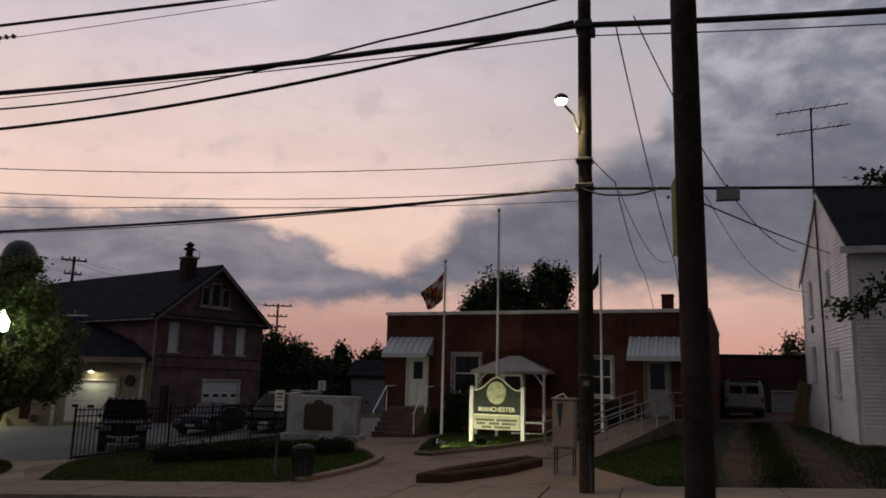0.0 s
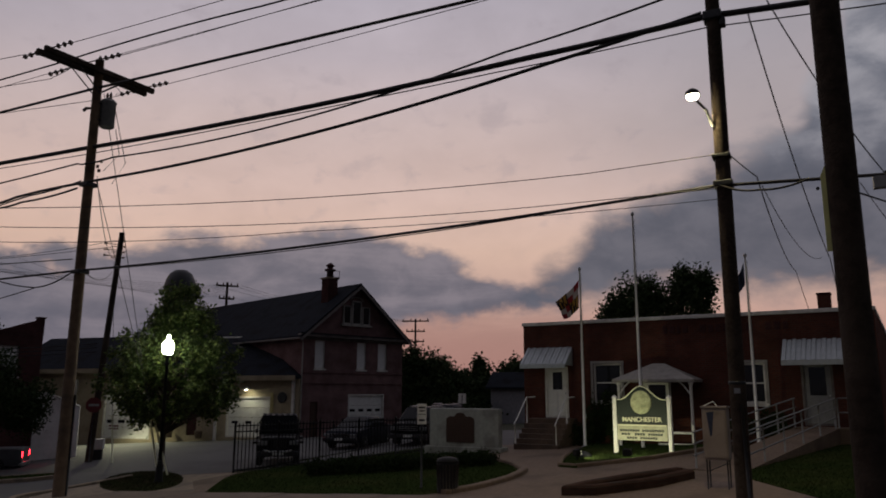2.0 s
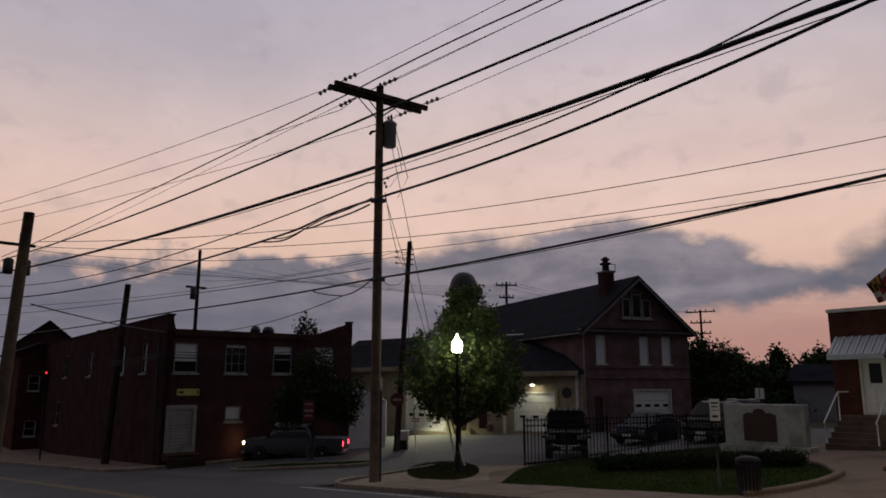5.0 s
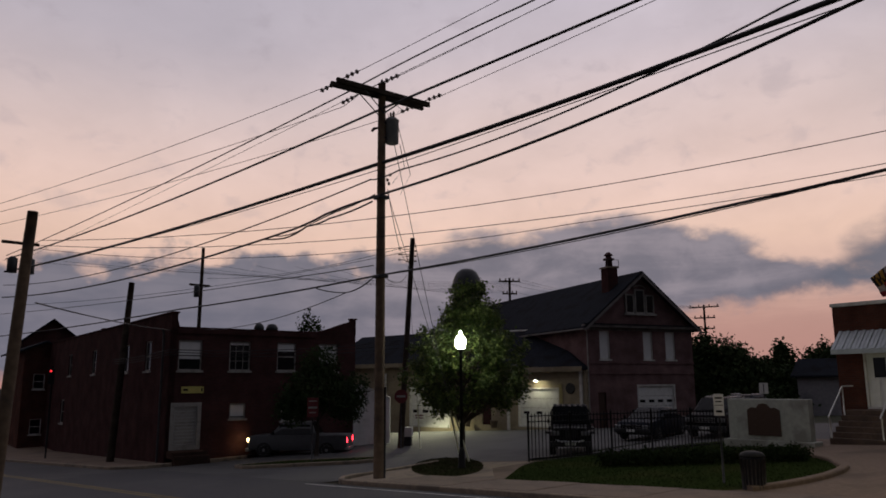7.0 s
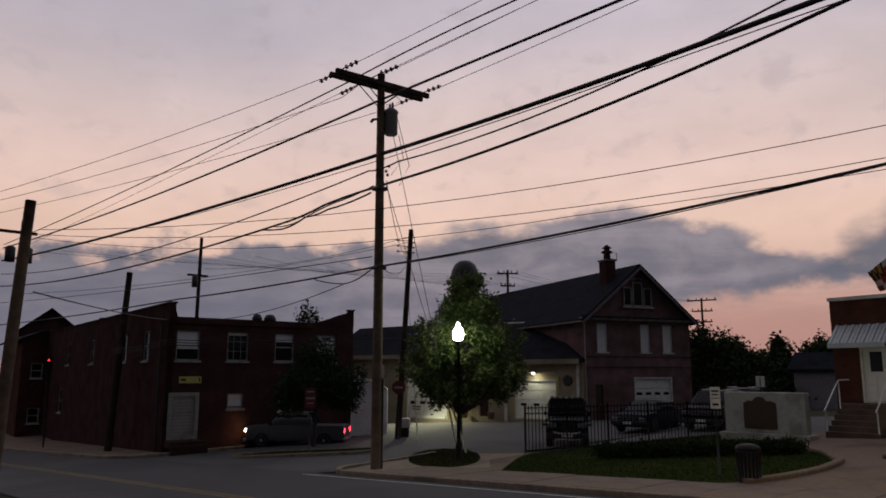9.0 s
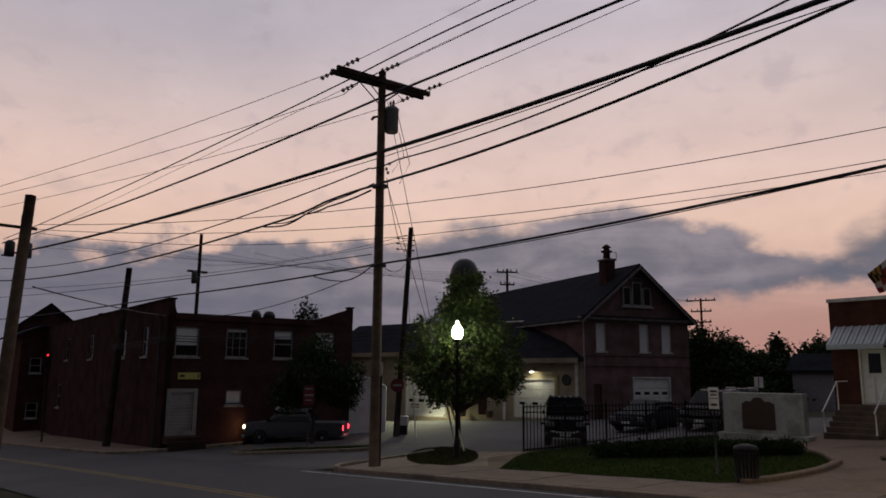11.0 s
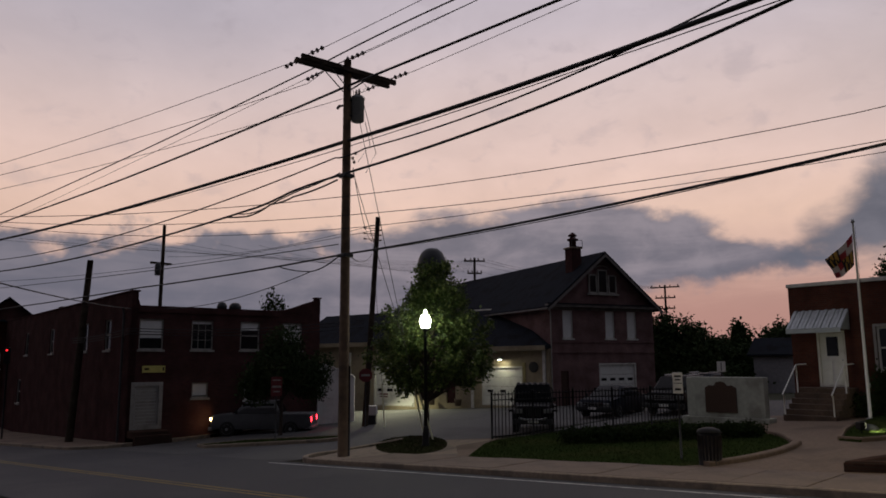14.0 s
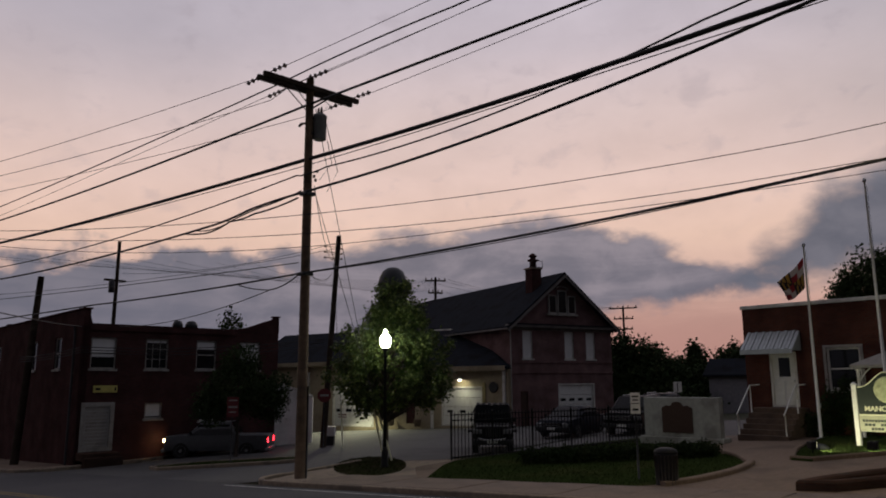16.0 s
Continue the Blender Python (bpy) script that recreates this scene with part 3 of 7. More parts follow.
# ---------------------------------------------------------------- brick corner building
def corner_building():
    b = thing("brick_building", -37.9, 16.0, -1.56, 84, "two-storey dark red brick corner building with curved parapet ends", "building")
    H1 = 6.88
    ups = [(0.41, 1.65), (3.13, 4.32), (5.88, 7.04), (8.45, 9.72)]
    holes = [(a, c, 4.72, 6.28) for a, c in ups] + [(0.16, 1.74, 0.72, 3.08), (3.26, 4.15, 2.2, 3.0), (6.2, 7.1, 2.0, 3.1)]
    part("wall", pierced(10.9, -1.2, H1, 0.3, holes), BRICK_DARK, b)
    # side along the main road
    side = [(-4.6, -3.4, 4.75, 6.4), (-9.2, -8.0, 4.75, 6.4), (-17.6, -16.4, 4.75, 6.4), (-25.6, -24.4, 4.75, 6.4), (-27.6, -26.2, 1.1, 2.9)]
    w = part("wall", pierced(44, -2.4, 7.66, 0.3, side, x0=-44), BRICK_DARK, b)
    w.matrix_basis = pose(0, 0, 0, 0, 0, -90)
    for a, c, z0, z1 in side:
        e = window(b, 0, z0, c - a, z1 - z0, "sash", -90, -a, sill=DULL_TRIM, frame_mat=DULL_TRIM)
    part("wall", box(10.6, 10.9, 0.3, 44, -2.4, 7.0), BRICK_DARK, b)
    part("wall", box(0.3, 10.6, 43.7, 44, -2.4, 7.0), BRICK_DARK, b)
    part("roof", box(0.3, 10.6, 0.3, 43.7, 6.5, 6.62), SHINGLE, b)
    # parapet: level along the front, sweeping up at the far end
    prof = [(0.25, H1), (8.1, H1), (8.6, H1), (9.2, H1), (9.9, H1), (10.5, H1), (10.9, H1), (10.9, 7.78), (10.62, 7.78), (10.55, 7.66), (10.0, 7.5), (9.4, 7.28), (8.7, 7.06), (8.1, 6.97), (0.4, 6.97), (0.3, 7.3), (0.25, 7.5)]
    part("parapet", plate(prof, -0.03, 0.29), BRICK_DARK, b)
    part("coping", box(-0.06, 0.36, -0.1, 44, 7.66, 7.74, 0.01), BRICK_DARK, b)
    part("coping", box(10.55, 10.96, -0.08, 0.34, 7.78, 7.86, 0.01), BRICK_DARK, b)
    part("cornice", box(0.3, 8.3, -0.09, -0.031, 6.62, 6.86, 0.02), BRICK_DARK, b)
    for k, (a, c) in enumerate(ups):
        window(b, a, 4.72, c - a, 1.56, "grid" if k == 1 else "sash", blind=(0.62, 0.12, 0.3, 0.7)[k], sill=DULL_TRIM, frame_mat=DULL_TRIM)
        part("lintel", box(a - 0.12, c + 0.12, -0.02, 0.05, 6.281, 6.45, 0.01), BRICK_DARK, b)
    window(b, 3.26, 2.2, 0.89, 0.8, "plain", blind=0.85, sill=DULL_TRIM, frame_mat=DULL_TRIM)
    window(b, 6.2, 2.0, 0.9, 1.1, "sash")
    d = empty("door", 0.16, 0, 0.72, 0, b)
    part("frame", ring(1.58, 2.36, 0.2, -0.03, 0.15), DULL_TRIM, d)
    leaf = part("leaf", box(0.2, 1.38, 0.06, 0.11, 0.02, 2.16, 0.01), DOOR_GREY, d, "grey slatted door")
    for k in range(12):
        part("slat", box(0.26, 1.32, 0.045, 0.059, 0.14 + 0.165 * k, 0.14 + 0.165 * k + 0.13, 0.006), DULL_TRIM, leaf)
    part("step", box(-0.1, 1.7, -1.0, 0.0, -0.36, -0.02, 0.02), STEP_BRICK, d)
    part("step", box(-0.1, 1.7, -1.35, -1.002, -0.72, -0.2, 0.02), STEP_BRICK, d)
    s = part("sign", box(0.64, 1.80, -0.06, -0.001, 3.55, 3.9, 0.01), SIGN_YELLOW, b, "small dark-lettered yellow sign")
    part("lettering", box(0.74, 0.98, -0.07, -0.061, 3.68, 3.78), BLACK, s)
    part("lettering", box(1.66, 1.74, -0.07, -0.061, 3.64, 3.82), BLACK, s)
    downpipe(b, -0.12, 0.9, -0.5, 6.9, 0.06, STEEL_DARK)
    # roof clutter
    for x, r in ((5.6, 0.28), (6.4, 0.34)):
        v = part("roof_vent", lathe([(0.12, 6.62), (0.12, 7.0), (r, 7.05), (r * 1.05, 7.25), (r * 0.7, 7.45), (0.05, 7.5)], 12, x=x, y=2.0), STEEL_DARK, b)
    part("chimney", box(1.0, 1.6, 19.5, 20.3, 6.62, 8.15, 0.02), BRICK_DARK, b)
    return b


corner_building()


# ---------------------------------------------------------------- station house
def station_house():
    b = thing("station_house", -30.82, 41.88, -0.6, 70, "mauve brick two-storey station with gabled shingle roof and chimney", "building")
    W, EZ, RZ, L = 8.95, 7.0, 10.62, 22.0
    wins = [(0.98, 1.82), (4.62, 5.44), (6.55, 7.40)]
    holes = [(a, c, 4.58, 6.52) for a, c in wins] + [(3.92, 7.2, 0.0, 2.85), (0.72, 1.35, 0.0, 2.35)]
    part("wall", pierced(W, -0.6, EZ, 0.3, holes), BRICK_MAUVE, b)
    part("wall", box(0, 0.3, 0.3, L, -0.6, EZ), BRICK_MAUVE, b)
    part("wall", box(W - 0.3, W, 0.3, L, -0.6, EZ), BRICK_MAUVE, b)
    part("wall", box(0.3, W - 0.3, L - 0.3, L, -0.6, EZ), BRICK_MAUVE, b)
    # gable with its triple window
    gx = W / 2
    g = part("gable", plate([(0, EZ), (W, EZ), (gx, RZ)], 0.12, 0.3), BRICK_MAUVE, b)
    e = empty("window", 3.32, 0.0, 7.8, 0, b)
    for x0, w, h in ((0.0, 0.72, 1.35), (0.80, 0.84, 1.72), (1.72, 0.72, 1.35)):
        part("frame", ring(w, h, 0.09, 0.0, 0.11, x=x0), DULL_TRIM, e)
        part("pane", box(x0 + 0.09, x0 + w - 0.09, 0.06, 0.09, 0.09, h - 0.09), GLASS, e)
    part("sill", box(-0.15, 2.6, -0.06, 0.11, -0.14, -0.001, 0.01), DULL_TRIM, e)
    hood = [(0.7 + 0.5 * 1.04 + 0.58 * math.cos(a), 1.74 + 0.26 * math.sin(a)) for a in np.linspace(0, math.pi, 9)]
    part("hood", tube([(x, 0.05, z) for x, z in hood], 0.05, 6), DULL_TRIM, e)
    part("roof", gable_roof(0, W, 0, L, EZ, RZ, 0.5), SHINGLE, b)
    # rake boards, cornice and string courses
    for s in (-1, 1):
        xe, ze = (gx + s * (gx + 0.5)), EZ - 0.40
        part("rake_board", plate([(xe, ze - 0.02), (xe, ze - 0.22), (gx, RZ - 0.24), (gx, RZ - 0.02)], -0.56, -0.505), RAKE, b)
    part("cornice", box(-0.45, W + 0.45, -0.45, -0.002, 6.72, 6.9, 0.02), RAKE, b)
    part("cornice_roof", prism([(-0.5, -0.52), (W + 0.5, -0.52), (W + 0.3, 0.0), (-0.3, 0.0)], 6.902, 6.98), SHINGLE, b)
    part("frieze", box(0.0, W, -0.05, -0.002, 6.54, 6.718), RAKE, b)
    part("gutter", box(-0.62, -0.5, -0.5, L, 6.52, 6.64, 0.02), RAKE, b)
    for z in (4.34, 3.62):
        part("string_course", box(-0.02, W + 0.02, -0.07, -0.002, z - 0.06, z + 0.06, 0.01), BRICK_MAUVE, b)
    for a, c in wins:
        w = window(b, a, 4.58, c - a, 1.94, "plain", blind=0.98)
    overhead_door(b, 3.92, 0.0, 3.28, 2.85, 4, 4, lit_row=2)
    d = empty("door", 0.72, 0, 0, 0, b)
    part("frame", ring(0.63, 2.35, 0.05, 0.02, 0.14), BRICK_DARK, d)
    part("leaf", box(0.05, 0.58, 0.08, 0.12, 0, 2.3), BRONZE, d)
    downpipe(b, -0.08, -0.1, -0.4, 6.75, material=DULL_TRIM)
    c = empty("chimney", 3.2, 1.2, 0, 0, b)
    part("chimney_shaft", box(-0.42, 0.42, 0, 0.85, 9.2, 11.15, 0.02), BRICK_DARK, c)
    part("cap", box(-0.5, 0.5, -0.08, 0.93, 11.15, 11.27, 0.02), KERB, c)
    part("chimney_pot", lathe([(0.26, 11.27), (0.24, 11.75), (0.42, 11.8), (0.4, 11.9), (0.22, 11.95), (0.2, 12.1), (0.34, 12.13), (0.30, 12.2), (0.08, 12.38)], 12, y=0.42), BRICK_DARK, c)
    part("rail", ring(1.0, 0.5, 0.03, -0.1, -0.07, x=-0.5, z=11.27), STEEL_DARK, c)


station_house()


# ---------------------------------------------------------------- garage range beside the station
JAMB = mat("jamb_yellow", (0.30, 0.25, 0.11), 0.7, 0.12, 5, 0.1, second=(0.22, 0.18, 0.09), sec_scale=2.0)


def garage_range():
    b = thing("garage_building", -30.83, 41.57, -0.633, 7, "low cream-walled garage range with dark hipped shingle roof", "building")
    b.scale = (1.025, 1.025, 1.025)
    part("wall", pierced(9.0, -0.6, 3.8, 0.25, [(-5.42, -2.06, 0.0, 2.65), (-8.6, -7.7, 0.0, 2.1)], x0=-9.0), CREAM, b)
    part("wall", pierced(16.0, -0.9, 4.35, 0.25, [(-15.72, -11.58, -0.3, 2.92), (-21.5, -19.8, 0.4, 2.6)], x0=-25.0), CREAM, b)
    part("wall", box(-0.25, 0, 0.25, 8, -0.6, 3.8), CREAM, b)
    part("wall", box(-25, -24.75, 0.25, 8, -1.2, 4.35), CREAM, b)
    part("wall", box(-24.75, -0.25, 7.75, 8, -1.2, 3.8), CREAM, b)

    def hip(x0, x1, ze, zr, hip_right):
        bm = bmesh.new()
        o = 0.35
        e = 0.0 if hip_right else o
        f = [(x0 - o, -o - 0.15, ze), (x1 + e, -o - 0.15, ze), (x1 + e, 8 + o, ze), (x0 - o, 8 + o, ze)]
        xr = x1 - 4.9 if hip_right else x1 + o
        r = [(x0 - o, 4.0, zr), (xr, 4.0, zr)]
        v = [bm.verts.new(p) for p in f] + [bm.verts.new(p) for p in r] + [bm.verts.new((p[0], p[1], p[2] - 0.18)) for p in f]
        for q in ((0, 1, 5, 4), (2, 3, 4, 5), (1, 2, 5), (3, 0, 4), (6, 7, 1, 0), (7, 8, 2, 1), (8, 9, 3, 2), (9, 6, 0, 3), (9, 8, 7, 6)):
            bm.faces.new([v[i] for i in q])
        bmesh.ops.recalc_face_normals(bm, faces=bm.faces)
        return bm

    part("roof", hip(-8.6, 0.0, 4.0, 6.75, True), SHINGLE, b)
    part("roof", hip(-25.0, -9.4, 4.55, 7.2, False), SHINGLE, b)
    part("fascia", box(-8.9, 0.0, -0.545, -0.505, 3.7, 4.02), CREAM, b)
    part("fascia", box(-25.3, -9.06, -0.545, -0.505, 4.25, 4.57), CREAM, b)
    part("flashing", tube([(-12, 3.9, 6.98), (-6.0, 3.9, 6.92)], 0.06, 6), TRIM, b)
    overhead_door(b, -5.42, 0.0, 3.36, 2.65, 4, 3)
    part("jamb", box(-2.05, -1.80, -0.06, -0.002, 0, 2.9, 0.01), JAMB, b, "dull yellow door jamb")
    overhead_door(b, -15.72, -0.3, 4.14, 3.22, 4, 4)
    s = part("notice", box(-15.2, -14.1, -0.03, -0.002, 0.25, 0.7), WHITE, b, "white notice with red bars")
    for k, h in ((0.34, 0.08), (0.52, 0.1)):
        part("lettering", box(-15.08, -14.22, -0.036, -0.031, k, k + h), SIGN_RED, s)
    d = empty("door", -8.6, 0, 0, 0, b)
    part("leaf", box(0.04, 0.86, 0.08, 0.13, 0, 2.08, 0.01), BRICK_DARK, d)
    part("frame", ring(0.9, 2.1, 0.05, 0.0, 0.14), CREAM, d)
    window(b, -21.5, 0.4, 1.7, 2.2, "sash")
    for x in (-6.2, -0.35, -18.3):
        part("post", box(x - 0.1, x + 0.1, -0.12, -0.002, -0.5, 3.8, 0.01), TRIM, b)
    dk = part("dial", lathe([(0.36, 0), (0.36, 0.04), (0.30, 0.05)], 16), STEEL_DARK, b, "round dark wall plate")
    dk.matrix_basis = pose(-1.19, -0.002, 2.6, 90, 0, 0)
    for x, w in ((-7.2, 0.6), (-9.6, 0.5)):
        part("planter", lathe([(0.2, -0.1), (0.26, 0.35), (0.3, 0.38), (0.26, 0.4)], 10, x=x, y=-0.45), CONCRETE, b)
    # wall lamps over the doors
    bulb = glow_mat("wall_lamp_glow", (1.0, 0.96, 0.66), 110.0)
    for x, z in ((-3.6, 3.1), (-13.4, 3.45)):
        wl = empty("wall_lamp", x, -0.02, z, 0, b)
        part("arm", tube([(0, 0, 0.1), (0, -0.25, 0.22), (0, -0.45, 0.16)], 0.025, 6), STEEL_DARK, wl)
        part("shade", lathe([(0.04, 0.16), (0.07, 0.12), (0.26, 0.02), (0.27, 0.0)], 14, y=-0.45), WHITE, wl)
        part("bulb", lathe([(0.04, -0.03), (0.10, -0.015), (0.12, 0.0), (0.09, 0.03)], 10, y=-0.45), bulb, wl, "bright warm bulb")


garage_range()
lamp_spot("yard_flood_light", (-43.3, 38.3, 2.95), (-42.2, 36.0, -1.5), 2100, (1.0, 0.98, 0.62), 130, 0.1)


# ---------------------------------------------------------------- municipal building
def awning(parent, x0, x1, z0, z1, depth):
    """A ribbed sheet-metal awning with closed cheeks."""
    e = empty("awning", x0, 0, z0, 0, parent)
    w, h = x1 - x0, z1 - z0
    n = 14
    bm = bmesh.new()
    for k in range(n):
        a, c = w * k / n, w * (k + 1) / n
        ta, tc_ = 0.2 * (1 - a / w) * 0 + a, c
        q = [(a, -depth, 0.0), (a + (c - a) * 0.8, -depth, 0.0), (a + (c - a) * 0.8, -0.02, h), (a, -0.02, h)]
        up = 0.02 if k % 2 else 0.045
        top = [bm.verts.new((x, y, z + up)) for x, y, z in q]
        low = [bm.verts.new((x, y, z - 0.01)) for x, y, z in q]
        bm.faces.new(top)
        bm.faces.new(list(reversed(low)))
        for i in range(4):
            bm.faces.new((top[i], low[i], low[(i + 1) % 4], top[(i + 1) % 4]))
    bmesh.ops.recalc_face_normals(bm, faces=bm.faces)
    part("slat", bm, ALU, e)
    under = part("sheet", prism([(0.01, -depth + 0.02), (w - 0.02, -depth + 0.02), (w - 0.02, -0.02), (0.01, -0.02)], 0, 0.012), ALU, e)
    for v in under.data.vertices:
        v.co.z += h * (v.co.y + depth) / depth - 0.014
    for x in (0.0, w - 0.03):
        bm = bmesh.new()
        tri = [(-depth, -0.03), (-0.02, -0.03), (-0.02, h - 0.02), (-depth, 0.0)]
        a = [bm.verts.new((x, y, z)) for y, z in tri]
        c = [bm.verts.new((x + 0.02, y, z)) for y, z in tri]
        bm.faces.new(a)
        bm.faces.new(list(reversed(c)))
        for i in range(4):
            bm.faces.new((a[(i + 1) % 4], a[i], c[i], c[(i + 1) % 4]))
        bmesh.ops.recalc_face_normals(bm, faces=bm.faces)
        part("cheek", bm, ALU, e)
    part("valance", box(0, w - 0.02, -depth - 0.02, -depth, -0.14, 0.03), ALU, e)
    return e


def handrail(parent, pts, posts, r=0.025, material=WHITE):
    e = empty("handrail", 0, 0, 0, 0, parent)
    part("rail", tube(pts, r, 8), material, e)
    for x, y, z0, z1 in posts:
        part("post", tube([(x, y, z0), (x, y, z1)], r, 8), material, e)
    return e


def municipal():
    b = thing("municipal_building", -10.8, 30.2, 0.2, -6, "one-storey red brick municipal building with white parapet coping", "building")
    holes = [(0.95, 1.97, 1.19, 3.23), (3.05, 4.2, 1.83, 3.33), (8.45, 9.45, 1.83, 3.26), (10.6, 11.6, 1.1, 3.22), (5.0, 6.1, 0.6, 2.7)]
    part("wall", pierced(13.0, -0.6, 4.95, 0.3, holes), BRICK_RED, b)
    part("wall", box(0, 0.3, 0.3, 14, -0.6, 4.95), BRICK_RED, b)
    part("wall", box(12.7, 13.0, 0.3, 14, -0.6, 4.95), BRICK_RED, b)
    part("wall", box(0.3, 12.7, 13.7, 14, -0.6, 4.95), BRICK_RED, b)
    part("roof", box(0.3, 12.7, 0.3, 13.7, 4.45, 4.55), SHINGLE, b)
    part("coping", box(-0.05, 13.05, -0.06, 0.36, 4.952, 5.09, 0.015), TRIM, b)
    for x in (-0.05, 12.64):
        part("coping", box(x, x + 0.41, 0.362, 14.05, 4.952, 5.09, 0.015), TRIM, b)
    # worn raised lettering on the frieze
    x = 5.9
    for w in (0.16, 0.2, 0.1, 0.18, 0.0, 0.2, 0.18, 0.16, 0.2, 0.18, 0.12, 0.2, 0.0, 0.18, 0.2, 0.16):
        if w:
            part("lettering", box(x, x + w, -0.03, -0.002, 4.42, 4.70, 0.01), BRICK_DARK, b)
        x += w + 0.1 if w else 0.35
    panel_door(b, 0.95, 1.19, 1.02, 2.04, (0.3, 0.72, 0.55, 0.9))
    # shade over the second door is put into its grey leaf and duller frame
    panel_door(b, 10.6, 1.1, 1.0, 2.12, (0.24, 0.76, 0.48, 0.93), paint=GREY_STEEL)
    for wx, ww, wh in ((3.05, 1.15, 1.5), (8.45, 1.0, 1.43)):
        w = window(b, wx, 1.83, ww, wh, "sash")
        part("casing", ring(ww + 0.2, wh + 0.2, 0.1, -0.025, -0.002, x=-0.1, z=-0.1), DULL_TRIM, w)
    panel_door(b, 5.0, 0.6, 1.1, 2.1, (0.2, 0.8, 0.35, 0.9))
    awning(b, 0.2, 2.2, 3.30, 4.0, 0.8)
    awning(b, 10.12, 12.3, 3.27, 4.02, 0.85)
    part("chimney", box(11.28, 11.70, 0.5, 0.92, 4.5, 5.62, 0.02), BRICK_RED, b)
    part("chimney_cap", box(11.25, 11.73, 0.47, 0.95, 5.622, 5.70, 0.03), BRICK_DARK, b)
    # brick steps
    st = empty("steps", 0, 0, 0, 0, b)
    for k in range(6):
        part("step", box(0.45, 2.3, -0.8 - 0.24 * (5 - k), 0 if k == 5 else -0.8 - 0.24 * (4 - k), -0.5, 1.17 - 0.185 * (5 - k), 0.012), STEP_STONE, st)
    zt = 1.17
    handrail(b, [(0.5, -2.05, 0.95), (0.5, -0.85, 2.0), (0.5, -0.05, 2.02)], [(0.5, -1.95, -0.05, 0.95), (0.5, -0.85, 1.0, 2.0)])
    handrail(b, [(2.22, -2.05, 0.95), (2.22, -0.85, 2.0), (2.22, -0.05, 2.02)], [(2.22, -1.95, -0.05, 0.95), (2.22, -0.85, 1.0, 2.0)])
    # hipped entrance porch
    p = empty("porch", 0.28, 0, 0, 0, b)
    bm = bmesh.new()
    f = [(4.0, -1.35, 2.68), (7.0, -1.35, 2.68), (7.0, -0.02, 2.68), (4.0, -0.02, 2.68), (5.3, -0.5, 3.28), (5.75, -0.5, 3.28)]
    v = [bm.verts.new(q) for q in f] + [bm.verts.new((q[0], q[1], q[2] - 0.1)) for q in f[:4]]
    for q in ((0, 1, 5, 4), (1, 2, 5), (2, 3, 4, 5), (3, 0, 4), (6, 7, 1, 0), (7, 8, 2, 1), (8, 9, 3, 2), (9, 6, 0, 3), (9, 8, 7, 6)):
        bm.faces.new([v[i] for i in q])
    bmesh.ops.recalc_face_normals(bm, faces=bm.faces)
    part("roof", bm, DULL_TRIM, p, "pale hipped porch roof")
    for x in (4.2, 6.85):
        part("post", lathe([(0.09, 0.1), (0.09, 0.25), (0.06, 0.3), (0.055, 2.45), (0.09, 2.52), (0.09, 2.62)], 10, x=x, y=-1.2), WHITE, p)
        part("bracket", tube([(x - 0.0, -1.2, 2.1), (x + (0.25 if x < 5 else -0.25), -1.2, 2.45), (x + (0.4 if x < 5 else -0.4), -1.2, 2.58)], 0.025, 6), WHITE, p)
    part("rail", box(5.6, 6.85, -1.23, -1.17, 0.75, 0.83, 0.01), WHITE, p)
    part("rail", box(5.6, 6.85, -1.23, -1.17, 0.35, 0.42, 0.01), WHITE, p)
    part("floor", box(4.0, 7.0, -1.33, -0.01, -0.4, 0.12, 0.02), CONCRETE, p)


municipal()


# ramp to the second door
def ramp():
    r = thing("access_ramp", 0, 0, 0, 0, "sloping pale concrete access ramp with pipe railings", "ramp")
    a, c = Vector((-1.72, 21.2, gz(-1.72, 21.2) + 0.07)), Vector((0.75, 27.9, 1.28))
    d = (c - a)
    n = Vector((-d.y, d.x, 0)).normalized() * 1.4
    bm = bmesh.new()
    q = [a, c, c + n, a + n]
    top = [bm.verts.new(p) for p in q]
    low = [bm.verts.new((p.x, p.y, gz(p.x, p.y) - 0.2)) for p in q]
    bm.faces.new(top)
    bm.faces.new(list(reversed(low)))
    for i in range(4):
        bm.faces.new((top[i], low[i], low[(i + 1) % 4], top[(i + 1) % 4]))
    bmesh.ops.recalc_face_normals(bm, faces=bm.faces)
    part("slab", bm, PATH, r)
    part("landing", box(-0.55, 1.6, 27.9, 29.0, 0.3, 1.275, 0.02), PATH, r)
    for off in (0.06, 1.34):
        o = n.normalized() * off
        e = empty("handrail", 0, 0, 0, 0, r)
        for h in (0.35, 0.65, 0.95):
            part("rail", tube([a + o + Vector((0, 0, h)), c + o + Vector((0, 0, h))], 0.022, 8), GREY_STEEL, e)
        for k in range(6):
            p = a.lerp(c, (k + 0.1) / 5.2) + o
            part("post", tube([p, p + Vector((0, 0, 0.95))], 0.025, 8), GREY_STEEL, e)
    e = empty("handrail", 0, 0, 0, 0, r)
    for h in (0.5, 0.95):
        part("rail", tube([(0.75, 27.95, 1.28 + h), (1.55, 27.95, 1.28 + h)], 0.022, 8), GREY_STEEL, e)
    for x in (0.75, 1.55):
        part("post", tube([(x, 27.95, 1.2), (x, 27.95, 2.23)], 0.025, 8), GREY_STEEL, e)


ramp()


